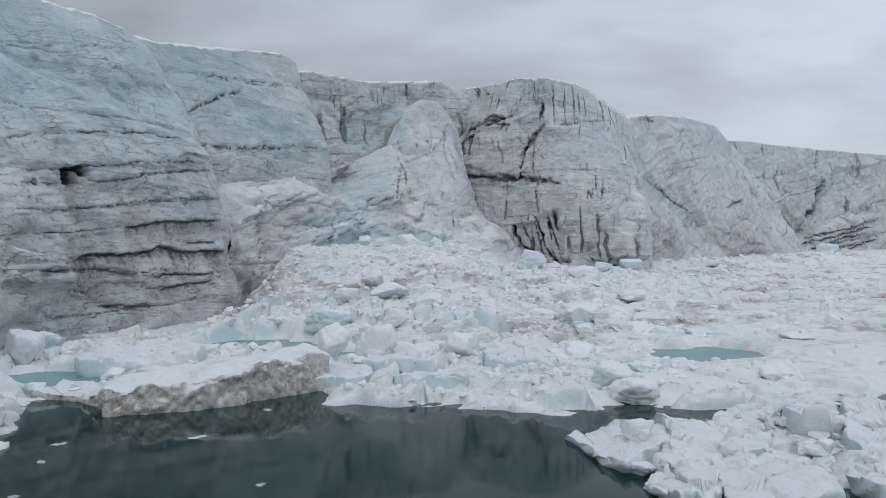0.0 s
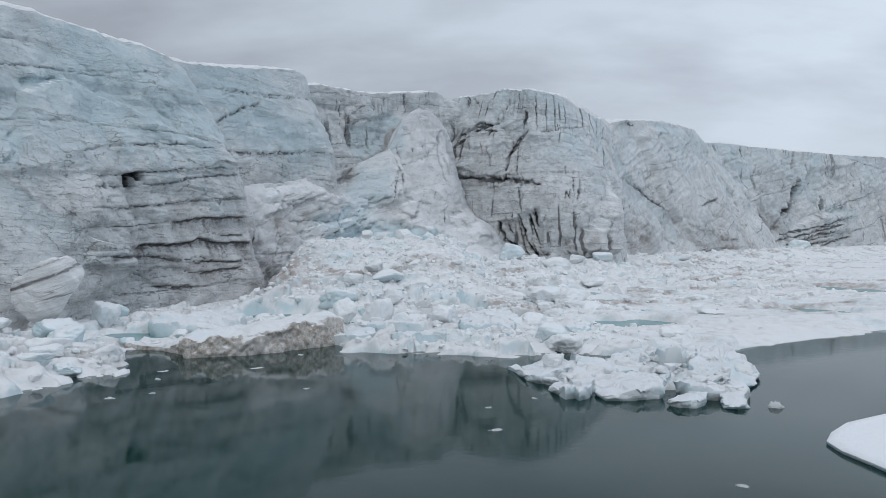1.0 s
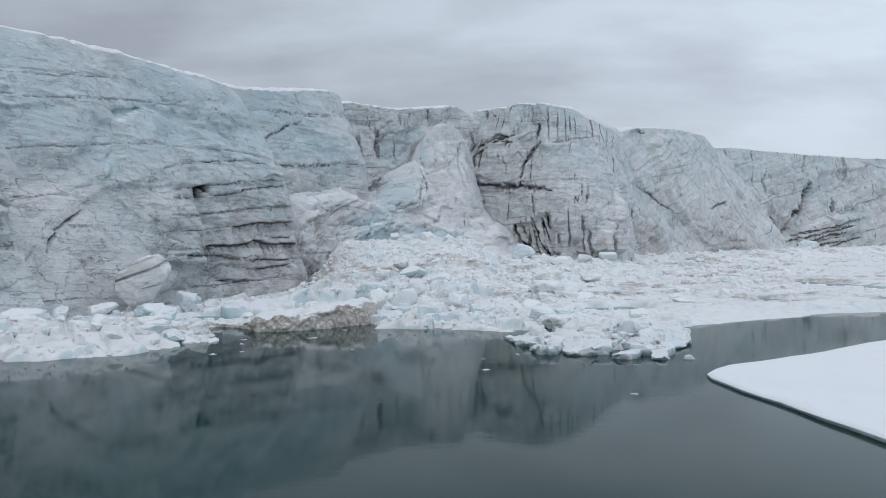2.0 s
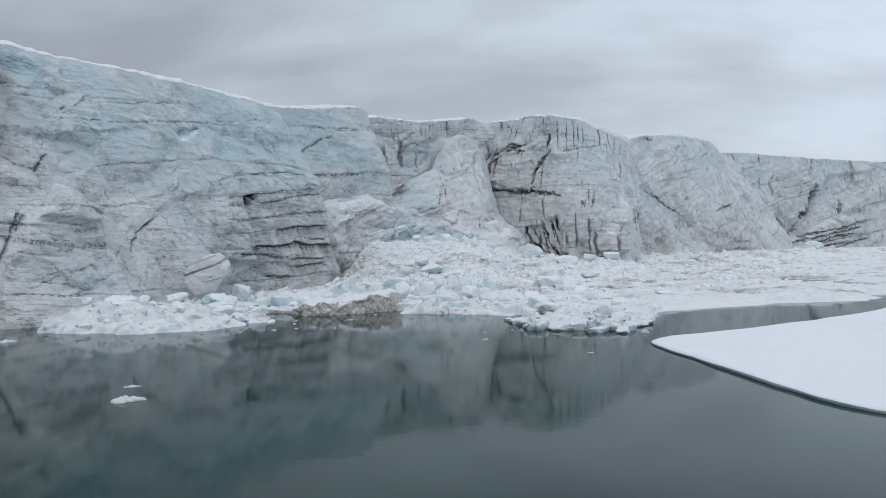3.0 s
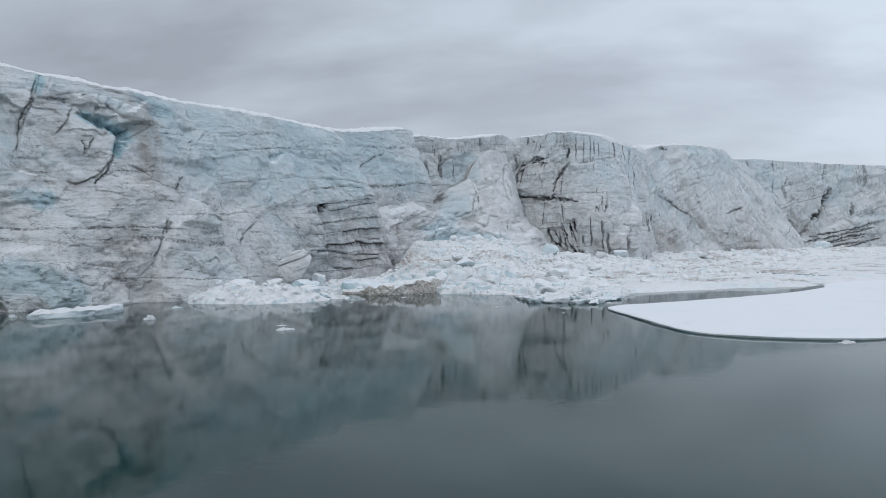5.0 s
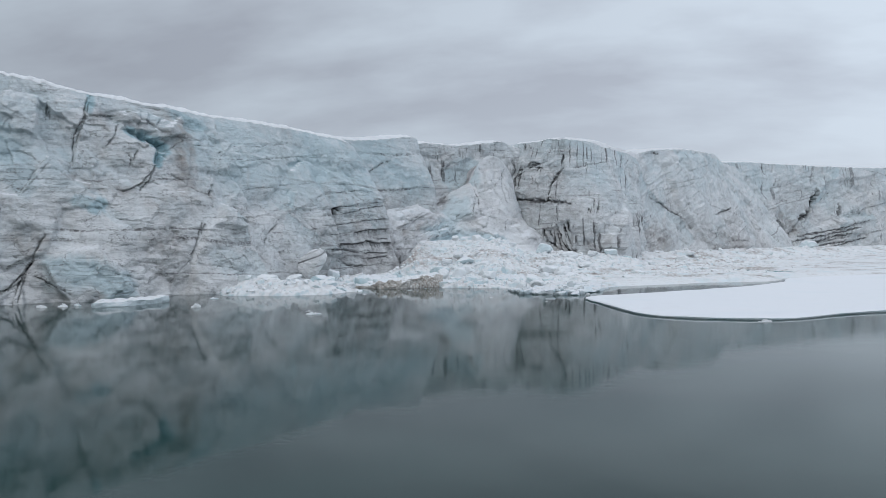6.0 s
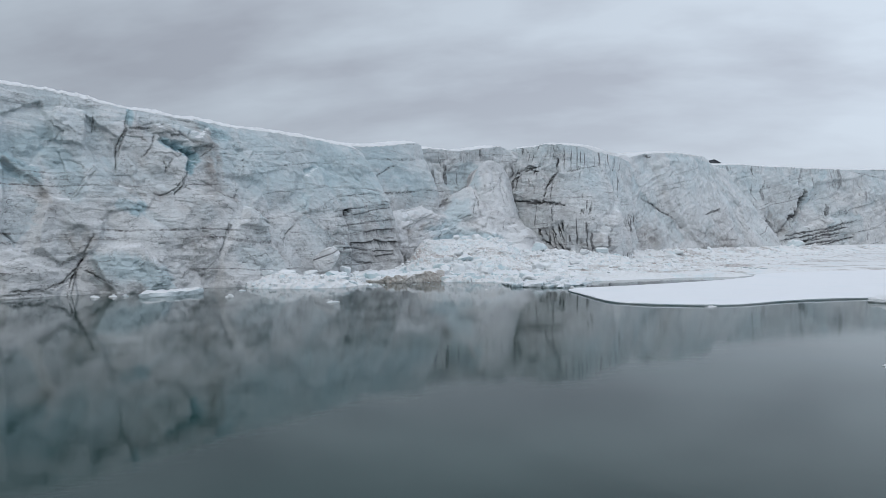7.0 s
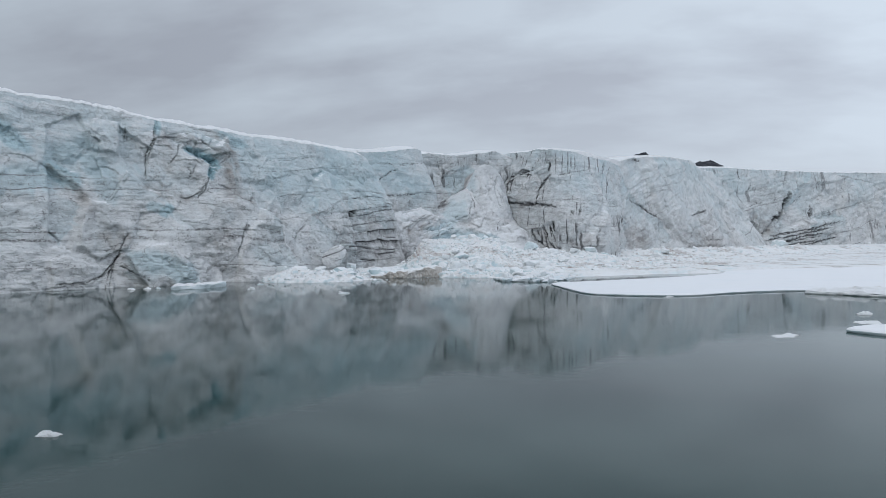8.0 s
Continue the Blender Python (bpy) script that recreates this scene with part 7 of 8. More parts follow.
def make_pack():
    def sheet(x0, x1, y0, y1, step, name):
        xs, ys = np.arange(x0, x1 + step / 2, step), np.arange(y0, y1 + step / 2, step)
        X, Y = np.meshgrid(xs, ys)
        Z = ice_height(X, Y)
        low = np.maximum(np.maximum(Z[:-1, :-1], Z[1:, 1:]), np.maximum(Z[1:, :-1], Z[:-1, 1:]))
        spread = np.maximum(mound(X, Y, -20.5, 85, 4.0, 9, 0.95), mound(X, Y, -25, 79, 5, 3.5, 0.8))
        spread = np.maximum(spread, 0.55 * smooth(9, 0, np.abs(Y - 62 - 0.75 * X) - 3) * smooth(0.0, 0.5, fbm(X / 5, Y / 2.5, 81, 3)))
        spread = np.maximum(spread, 0.85 * smooth(0.12, 0.5, fbm(X / 9, Y / 4, 83, 4)) * smooth(58, 75, Y))
        return grid_mesh(name, np.stack([X, Y, Z], -1), PACK, {"dust": np.clip(spread, 0, 1)}, keep=low > -1.2)

    root = tagged(new("pack_ice"), "jumbled snow-covered pack ice frozen against the glacier", "pack ice", kind="structure")
    part("ice_sheet", sheet(-60, 60, 24, 140, 0.2, "ice_sheet"), root)
    part("ice_sheet", sheet(60, 180, 60, 330, 0.8, "ice_sheet"), root)
    part("ice_sheet", sheet(0, 60, 140, 230, 0.5, "ice_sheet"), root)
    part("ice_sheet", sheet(180, 600, 100, 700, 5.0, "ice_sheet"), root)
    for px, py, rx, ry, turn in PONDS:
        bm = bmesh.new()
        bmesh.ops.create_circle(bm, cap_ends=True, segments=28, radius=1.0)
        me = bpy.data.meshes.new("melt_pond")
        bm.to_mesh(me); bm.free()
        me.materials.append(POND)
        ob = tagged(new("melt_pond", me), "shallow turquoise meltwater pond on the pack ice", "pond", "melt ponds", "structure")
        ob.matrix_world = pose(px, py, 0.22, 0, 0, turn) @ Matrix.Diagonal((rx * 1.5, ry * 1.5, 1, 1))


make_pack()


# ---- flat floes ----
def soften(poly, steps, wobble, seed):
    """A closed line, rounded and made uneven."""
    p = np.array(poly, float)
    d = np.concatenate([[0], np.cumsum(np.hypot(*np.diff(np.vstack([p, p[:1]]), axis=0).T))])
    q = np.vstack([p, p[:1]])
    s = np.linspace(0, d[-1], steps, endpoint=False)
    o = np.stack([np.interp(s, d, q[:, k]) for k in (0, 1)], -1)
    ker = np.array([1, 2, 3, 2, 1]) / 9.0
    for k in (0, 1):
        o[:, k] = np.convolve(np.concatenate([o[-2:, k], o[:, k], o[:2, k]]), ker, "valid")
    o[:, 0] += wobble * fbm(s / 3.0, s * 0, seed, 3)
    o[:, 1] += wobble * fbm(s / 3.0, s * 0 + 9, seed + 1, 3)
    return o


def make_floe(poly, thick, steps, wobble, seed, label):
    o = soften(poly, steps, wobble, seed)
    t = np.roll(o, -1, 0) - np.roll(o, 1, 0)
    t /= np.maximum(np.hypot(t[:, 0], t[:, 1]), 1e-6)[:, None]
    area = 0.5 * (o[:, 0] * np.roll(o[:, 1], -1) - np.roll(o[:, 0], -1) * o[:, 1]).sum()
    nrm = np.stack([t[:, 1], -t[:, 0]], -1) * (1 if area > 0 else -1)
    root = tagged(new("ice_floe"), label, "ice floe", "ice floes")
    levels = ((0.16, -0.3), (0.08, 0.0), (0.0, 0.07), (0.0, thick * 0.6), (0.12, thick * 0.92), (0.45, thick))
    for name, lo, hi, mat in (("ice_rim", 0, 4, RIM), ("snow_cover", 3, 6, FLOE)):
        bm = bmesh.new()
        rings = []
        for inset, z in levels[lo:hi]:
            jit = 0.06 * fbm(np.arange(steps) / 2.0, np.full(steps, z * 5), seed + 7, 2)
            rings.append([bm.verts.new((x - nx * inset, y - ny * inset, z + j)) for (x, y), (nx, ny), j in zip(o, nrm, jit)])
        for ra, rb in zip(rings, rings[1:]):
            for k in range(steps):
                q = (k + 1) % steps
                bm.faces.new((ra[k], ra[q], rb[q], rb[k]) if area > 0 else (ra[k], rb[k], rb[q], ra[q])).smooth = True
        if hi == 6:
            bm.faces.new(rings[-1] if area > 0 else rings[-1][::-1])
        me = bpy.data.meshes.new(name)
        bm.to_mesh(me); bm.free()
        me.materials.append(mat)
        part(name, me, root, "bare bluish ice edge at the waterline" if hi == 4 else "")
    return root


make_floe([(16.4, 20.6), (16.8, 18.2), (17.4, 15.5), (18.6, 11.1), (20.0, 4.5), (20.5, 2.1), (21.2, -1.3), (23.3, -5.6), (28, -7.5), (34, -8.8), (38.5, -7.0), (43, -2.6), (47, -0.4), (53.3, 2), (62, 4.5), (78, 8.5), (120, 14), (420, 60),
           (420, 238), (140, 108), (70, 75.5), (57.5, 66.5), (54.5, 56.0), (46.5, 45.2), (35.7, 35.2), (24.6, 26.4), (18.0, 22.4)], 0.30, 620, 0.22, 5, "broad flat snow-covered ice floe with a clean edge")


# ---- ice blocks ----
def chunk_mesh(seed, sub=2, planes=13, stretch=(1, 1, 0.75), soft=0.10, mat=None, power=9.0):
    """A broken block: a ball cut by random planes, with a rough skin; its base lies at z = 0, its size is about one."""
    rng = np.random.RandomState(seed)
    bm = bmesh.new()
    bmesh.ops.create_icosphere(bm, subdivisions=sub, radius=1.0)
    me = bpy.data.meshes.new("ice_block")
    P = np.array([v.co[:] for v in bm.verts])
    P /= np.linalg.norm(P, axis=1)[:, None]
    n = np.concatenate([np.eye(3), -np.eye(3), rng.normal(size=(planes - 6, 3))])
    n[:6] += rng.normal(scale=0.42, size=(6, 3))
    n /= np.linalg.norm(n, axis=1)[:, None]
    d = np.concatenate([rng.uniform(0.42, 0.78, 6), rng.uniform(0.50, 0.80, planes - 6)])
    acc = np.full(len(P), 1.0)
    for nn, dd in zip(n, d):
        c = P @ nn
        acc += np.where(c > 0.05, (np.maximum(c, 0.05) / dd) ** power, 0)
    r = acc ** (-1.0 / power)
    wavy = np.array([noise.fractal(Vector(p * 3.6) + Vector((seed * 3.1, 0, 0)), 0.8, 2.1, 4) for p in P])
    P = P * (r * (1 + soft * wavy))[:, None] * np.array(stretch)
    P -= [P[:, 0].mean(), P[:, 1].mean(), P[:, 2].min() * 0.72]
    P /= max(np.ptp(P[:, 0]), np.ptp(P[:, 1]))
    for v, p in zip(bm.verts, P):
        v.co = p
    for f in bm.faces:
        f.smooth = sub > 2
    bm.to_mesh(me); bm.free()
    me.materials.append(mat or BLOCK)
    return me


CHUNKS = [chunk_mesh(k, 4, 10 + k % 5, (1, 0.7 + 0.06 * (k % 5), 0.42 + 0.07 * (k % 6)), 0.14, None, 30.0 + 14 * (k % 3)) for k in range(26)]


def block(x, y, size, turn, tilt, kind, label, sink=0.03, flat=1.0, z=None):
    z = float(ice_height(x, y)) if z is None else z
    ob = tagged(new("ice_block", CHUNKS[kind % len(CHUNKS)]), label, "ice block", "ice blocks")
    ob.matrix_world = pose(x, y, z - sink * size, tilt, tilt * 0.6, turn) @ Matrix.Diagonal((size, size, size * flat, 1))
    return ob


SNOWY, BLUISH, DULL = "white snow-capped ice block frozen into the pack", "pale turquoise ice block on the pack ice", "grey-white ice block dusted with silt"
# the large ones that stand out
SHELF_BLOCKS = [
    (-31.1, 57.9, 2.8, 111, 3, 1.5, SNOWY), (-32.8, 63.5, 2.6, 116, 8, 1.41, BLUISH), (-20.8, 67.6, 1.8, 37, 1, 1.15, SNOWY), (-11.7, 72.2, 4.3, 158, 14, 0.95, BLUISH),
    (-6.7, 80.5, 4.2, 42, 6, 0.95, BLUISH), (-5.6, 71.8, 2.5, 20, 20, 1.12, SNOWY), (-5.7, 56.7, 2.5, 47, 11, 1.5, DULL), (0.3, 57.4, 2.9, 153, 9, 1.24, SNOWY),
    (-2.6, 62.7, 2.3, 5, 5, 0.69, SNOWY), (11.4, 76.2, 6.5, 52, 16, 0.52, BLUISH), (-9.1, 59.1, 2.2, 131, 23, 1.41, BLUISH), (-10.9, 79.4, 2.9, 25, 25, 0.92, SNOWY),
]
PILE_BLOCKS = [
    (13.7, 43.5, 1.0, 148, 4, 1.15, SNOWY), (-2.7, 77.4, 3.4, 74, 2, 0.77, SNOWY), (3.0, 73.1, 3.2, 121, 13, 0.77, SNOWY), (-22.9, 53.9, 2.3, 163, 19, 0.98, SNOWY),
    (-31.5, 50, 4.2, 70, 7, 0.8, SNOWY), (-36, 48, 3.2, 10, 2, 0.9, SNOWY), (-29, 47, 3.0, 130, 11, 0.7, SNOWY), (-20.6, 37.3, 2.3, 40, 9, 1.0, "white wedge of ice at the water's edge"),
    (-36.5, 36, 3.6, 20, 7, 0.9, SNOWY), (-33, 38.5, 3.0, 80, 12, 0.9, BLUISH), (-39.5, 33, 3.0, 140, 16, 0.8, SNOWY), (-29, 36.5, 2.4, 30, 4, 0.8, SNOWY),
]
HEAP_BLOCKS = [
    (-26, 38.5, 2.6, 100, 1, 0.8, DULL), (-31, 33, 1.8, 60, 18, 0.7, SNOWY), (-23.5, 36, 1.8, 10, 22, 0.7, SNOWY), (-34.5, 31.5, 1.6, 50, 10, 0.7, SNOWY),
    (-27.8, 42, 3.2, 60, 15, 0.8, SNOWY), (-33.5, 43, 3.4, 110, 6, 0.8, BLUISH), (9.5, 60, 3.8, 80, 12, 0.6, SNOWY), (14.5, 75, 4.2, 30, 17, 0.7, SNOWY),
    (20, 92, 4.0, 100, 18, 0.8, SNOWY), (17, 106, 5.2, 60, 19, 0.9, DULL), (10.5, 112, 4.6, 20, 20, 1.0, DULL), (8.5, 80, 3.4, 60, 21, 0.7, BLUISH),
]
FOOT_BLOCKS = [
    (29, 133, 4.0, 20, 14, 0.9, DULL), (34, 137, 3.3, 70, 8, 0.9, SNOWY), (24, 130, 3.2, 110, 3, 0.8, SNOWY), (37, 143, 3.0, 140, 10, 0.8, DULL),
    (20, 127, 2.6, 40, 16, 0.8, BLUISH), (31, 125, 3.0, 10, 5, 0.7, SNOWY), (42, 150, 3.2, 90, 12, 0.8, SNOWY), (30.5, 139, 3.6, 50, 20, 1.1, DULL),
    (-6.5, 106, 3.6, 10, 22, 0.8, DULL), (-9, 84, 2.6, 45, 23, 0.8, DULL), (26, 112, 3.3, 15, 24, 0.7, SNOWY), (33, 128, 3.6, 75, 25, 0.7, SNOWY),
]
FAR_BLOCKS = [
    (40, 140, 5.2, 20, 0, 0.7, BLUISH), (31, 82, 3.4, 20, 5, 0.5, SNOWY), (27.5, 67, 2.6, 20, 3, 0.35, DULL), (55, 165, 6.0, 40, 9, 0.7, SNOWY),
    (60, 188, 6.5, 140, 12, 0.7, BLUISH), (124, 262, 8.5, 30, 4, 0.9, SNOWY), (-27.2, 80.2, 2.4, 0, 2, 0.9, DULL), (-22.5, 79, 2.0, 60, 6, 0.9, DULL),
]
for x, y, size, turn, kind, flat, label in SHELF_BLOCKS + PILE_BLOCKS + HEAP_BLOCKS + FOOT_BLOCKS + FAR_BLOCKS:
    block(x, y, size, turn, 6 * math.sin(turn), kind, label, flat=flat)


def in_pack(x, y):
    return (float(ice_height(x, y)) > 0.35) and float(pond_depth(np.float64(x), np.float64(y))) < 0.1


def scatter():
    rng = random.Random(11)
    count = 0
    while count < 250:
        u = rng.random()
        if u < 0.55:
            x, y = rng.uniform(-22, 26), rng.uniform(52, 112)
        elif u < 0.8:
            x, y = rng.uniform(-42, -8), rng.uniform(28, 76)
        else:
            x, y = rng.uniform(-8, 22), rng.uniform(46, 62)
        if not in_pack(x, y) or (x > 12 and y - 0.8 * x < 52 and rng.random() < 0.85):
            continue
        size = 0.7 + 2.4 * rng.random() ** 2.6
        size *= 0.7 if x < -8 else 1.0
        lab = rng.random()
        block(x, y, size, rng.uniform(0, 360), rng.uniform(-16, 16), rng.randrange(26), SNOWY if lab < 0.6 else BLUISH if lab < 0.75 else DULL, sink=0.12, flat=rng.uniform(0.6, 1.1))
        count += 1


scatter()


def rubble(name, label, spots, seed, parent=None):
    """Countless small pieces in one mesh. spots: arrays of x, y, z and size."""
    rng = np.random.RandomState(seed)
    bases = []
    for k in range(14):
        bm = bmesh.new()
        me = chunk_mesh(100 + k, 1, 9, (1, 0.85, 0.4 + 0.03 * k), 0.08, None, 14.0)
        V = np.array([v.co[:] for v in me.vertices]); F = np.array([p.vertices[:] for p in me.polygons])
        bm.free()
        bpy.data.meshes.remove(me)
        bases.append((V, F))
    VV, FF, off = [], [], 0
    for x, y, z, size in spots:
        V, F = bases[rng.randint(14)]
        a, b = rng.uniform(0, 6.28), rng.uniform(-0.5, 0.5)
        ca, sa, cb, sb = math.cos(a), math.sin(a), math.cos(b), math.sin(b)
        R = np.array([[ca, -sa, 0], [sa, ca, 0], [0, 0, 1]]) @ np.array([[1, 0, 0], [0, cb, -sb], [0, sb, cb]])
        VV.append((V * [1, 1, rng.uniform(0.7, 1.3)]) @ R.T * size + [x, y, z - 0.2 * size])
        FF.append(F + off)
        off += len(V)
    V, F = np.concatenate(VV), np.concatenate(FF)
    me = bpy.data.meshes.new(name)
    me.from_pydata(V.tolist(), [], F.tolist())
    me.materials.append(RUBBLE)
    return tagged(new(name, me), label, "brash ice", kind="stuff")


def make_rubble_ice():
    m, nt, bs = material("rubble_ice", 0.55, 0.35)
    rnd = nt.nodes.new("ShaderNodeNewGeometry").outputs["Random Per Island"]
    co = place(nt)
    fine = noise_node(nt, co, 2.5, 4.0, 0.65)
    col = blend(nt, span(nt, rnd, 0.6, 1.0, 0.0, 0.6), (0.81, 0.825, 0.835), (0.62, 0.735, 0.765))
    col = blend(nt, math_node(nt, "MULTIPLY", level(nt, fine, 0.3, 0.75), 0.8), col, (0.84, 0.85, 0.855))
    col = blend(nt, span(nt, rnd, 0.18, 0.0, 0.0, 0.45), col, (0.52, 0.47, 0.44))
    col = blend(nt, span(nt, fine, 0.5, 0.75, 0.0, 0.4), col, (0.50, 0.45, 0.42))
    link(nt, col, bs.inputs["Base Color"])
    bump(nt, bs, fine, 0.4, 0.15)
    return m


RUBBLE = make_rubble_ice()


def rubble_spots():
    rng = np.random.RandomState(4)
    out = []
    def sow(n, x0, x1, y0, y1, lo, hi, dens=None):
        x, y = rng.uniform(x0, x1, n), rng.uniform(y0, y1, n)
        z = ice_height(x, y)
        ok = (z > 0.3) & (pond_depth(x, y) < 0.1) & (fbm(x / 6, y / 6, 88, 2) > rng.uniform(-0.9, 0.35, n))
        if dens is not None:
            ok &= rng.random_sample(n) < dens(x, y)
        s = lo + (hi - lo) * rng.random_sample(n) ** 3.5
        out.extend(zip(x[ok], y[ok], z[ok], s[ok]))
    sow(8600, -24, 18, 58, 122, 0.15, 0.95)
    sow(3600, -44, -8, 27, 80, 0.15, 1.0)
    sow(2200, -8, 22, 45, 60, 0.12, 0.8, lambda x, y: smooth(24, 8, x))
    sow(3000, 10, 75, 70, 200, 0.4, 1.9, lambda x, y: smooth(-50, 10, y - 1.55 * x - 30))
    sow(1500, 40, 200, 170, 330, 0.8, 3.0, lambda x, y: smooth(-30, 5, y - 0.86 * x - 130))
    return out


rubble("brash_ice", "heaps of small broken ice and dirty snow", rubble_spots(), 3)


# ---- bergs and floes in the open water ----
def make_berg(name, poly, tall, steps, seed, label, mat, rough=0.25, slope=None, category="iceberg", cap=None):
    """A low berg: an uneven outline, steep sides cut under at the waterline, and a lumpy top. slope: height at a place."""
    o = soften(poly, steps, 0.35, seed)
    c = o.mean(0)
    key = np.array([(-0.7, 0.95), (-0.15, 0.985), (0.10, 0.995), (0.3, 1.0), (0.5, 0.998), (0.72, 0.993), (0.92, 0.98), (1.0, 0.955), (1.03, 0.84), (1.05, 0.72), (1.06, 0.56), (1.06, 0.38), (1.06, 0.2)])
    at = np.linspace(0, len(key) - 1, 34)
    rings = list(zip(np.interp(at, np.arange(len(key)), key[:, 0]), np.interp(at, np.arange(len(key)), key[:, 1])))
    arc = np.cumsum(np.hypot(*(o - np.roll(o, 1, 0)).T))
    P = np.zeros((len(rings), steps, 3))
    for k, (f, r) in enumerate(rings):
        xy = c + (o - c) * r
        h = slope(xy[:, 0], xy[:, 1]) if slope else np.full(steps, tall)
        z = np.where(f < 0.05, f * 0.6, f * h)
        jx = rough * (fbm(arc / 1.1, z / 0.9 + arc * 0, seed + 3, 3) + 0.45 * fbm(arc / 0.32, z / 0.28 + arc * 0, seed + 9, 2))
        n = (o - c) / np.hypot(*(o - c).T)[:, None]
        P[k, :, 0], P[k, :, 1] = xy[:, 0] + n[:, 0] * jx, xy[:, 1] + n[:, 1] * jx
        P[k, :, 2] = z + (rough * 1.3 * fbm(xy[:, 0] / 1.1, xy[:, 1] / 1.1, seed + 5, 3) if f > 0.85 else 0)
    P = np.concatenate([P, P[:, :1]], 1)
    root = tagged(new(name), label, category)
    cut = next(k for k, (f, r) in enumerate(rings) if f > 0.97)
    part("body", grid_mesh("body", P[:cut + 1], mat), root)
    me = grid_mesh("snow_cap", P[cut:], cap or mat)
    bm = bmesh.new(); bm.from_mesh(me)
    bmesh.ops.remove_doubles(bm, verts=bm.verts, dist=0.0005)
    rim = [e for e in bm.edges if e.is_boundary and (e.verts[0].co.xy - Vector(c)).length < 0.5 * np.hypot(*(o - c).T).max()]
    bmesh.ops.holes_fill(bm, edges=rim)
    bmesh.ops.recalc_face_normals(bm, faces=bm.faces)
    for f in bm.faces:
        f.smooth = True
    bm.to_mesh(me); bm.free()
    part("snow_cap", me, root, "white snow lying on top" if cap else "")
    return root


def bit_mesh(seed):
    """A ragged floating scrap of ice, about two across and one high."""
    q = np.linspace(1, 0.04, 9)[:, None]
    ang = np.linspace(0, 2 * math.pi, 41)[None, :]
    c, sn = np.cos(ang), np.sin(ang)
    edge = 1 + 0.75 * fbm(1.6 * c + seed * 5, 1.6 * sn, seed, 4, 0.6)
    X, Y = q * edge * c, q * edge * sn
    peak = 0.5 + 0.9 * fbm(X * 1.7 + 3 * seed, Y * 1.7, seed + 40, 4, 0.6)
    Z = np.where(q > 0.97, -0.25, (0.12 + np.clip(1 - q ** 2, 0, 1) ** 0.6 * np.clip(peak, 0.12, 1.2)))
    return grid_mesh("ice_bit", np.stack([X, Y, Z + 0 * X], -1), BLOCK)


BITS = [bit_mesh(k) for k in range(7)]
make_berg("dirty_iceberg", [(-25.5, 48.3), (-21.5, 47), (-19.6, 45.4), (-18.2, 43.3), (-14.2, 44.9), (-11, 47.2), (-8.0, 50.2), (-8.6, 52.3), (-13, 51.5), (-18, 50), (-22.5, 49.8)], 1.8, 420, 21,
          "low iceberg caked with brown silt and gravel, snow on top", DIRTY, 0.34, cap=PACK, slope=lambda x, y: 0.4 + 1.05 * smooth(-21.5, -18.3, x) + 0.85 * smooth(-16.5, -9, x))
make_berg("small_berg", [(-49.8, 5.5), (-46, 8.5), (-43.9, 14.5), (-44.8, 17.6), (-47.5, 15), (-50.5, 10)], 0.8, 110, 25, "small white ragged berg floating by the cliff foot", BLOCK, 0.3, category="small iceberg")
NEAR_BITS = [(-15.9, -2.9, 0.8, 0.3), (-35.3, 6.5, 0.55, 0.5), (36.8, -52, 1.35, 0.2), (-4.9, -89, 0.55, 0.2), (-57.5, 6.0, 0.8, 0.35), (-55.5, 7.6, 0.7, 0.4), (-54, 8.6, 0.5, 0.4), (-39.5, 21, 0.6, 0.3), (-12.3, 39.2, 0.55, 0.07), (-18.1, 38.2, 0.4, 0.08), (-17.3, 35.4, 0.25, 0.1), (-10.2, 44.8, 0.25, 0.1), (-17.8, 29.8, 0.3, 0.1), (-15.9, 31.1, 0.2, 0.1)]
FAR_BITS = [(-7.3, 32.3, 0.22, 0.08), (3.2, 22.8, 0.3, 0.1), (3.1, 27.3, 0.2, 0.08), (5.7, 29.5, 0.2, 0.08), (11.6, 15.1, 0.25, 0.08), (-17.7, 1.2, 0.5, 0.1), (50.5, -33, 0.9, 0.35), (47.8, -41.3, 1.5, 0.2), (54.2, -35.5, 1.6, 0.35), (56.8, -30, 1.3, 0.5), (-5.8, -97, 0.8, 0.25), (17.8, 27.2, 0.35, 0.3), (33.5, -9.6, 0.7, 0.2)]
for k, (x, y, r, tall) in enumerate(NEAR_BITS + FAR_BITS):
    ob = tagged(new("ice_bit", BITS[k % 7]), "small piece of white ice floating in dark water", "floating ice", "floating ice bits")
    ob.matrix_world = pose(x, y, -0.04, 0, 0, 30 * math.sin(k)) @ Matrix.Diagonal((1.1 * r, 0.65 * r, 1.3 * tall, 1))
make_floe([(42.6, -48.6), (44.6, -46.6), (49, -44.2), (56, -42), (64, -45), (64, -55), (55, -56), (47.5, -53.6), (44.2, -51)], 0.35, 120, 0.2, 61, "flat snow-covered floe drifting alone")
make_berg("broken_floe", [(53.5, -2.8), (57, -5.5), (61, -9.5), (68, -12), (82, -12), (84, 2), (70, 5), (60, 1.5), (55, 0)], 0.55, 160, 65, "ragged broken floe edge with lumps of ice", BLOCK, 0.45, category="ice floe")


# ---- a raft of broken floes before the shelf ----
RAFT = [(4.8, 38.2), (6.3, 36), (6.8, 32.5), (8.5, 30.4), (13.2, 31), (14, 28.2), (16.8, 28), (18, 31.5), (20.4, 34.5), (21.6, 38.5), (22.4, 42), (21, 43.6), (16, 41.4), (12.8, 41.2), (9, 40.6), (6.9, 40.8), (5.6, 39.6)]


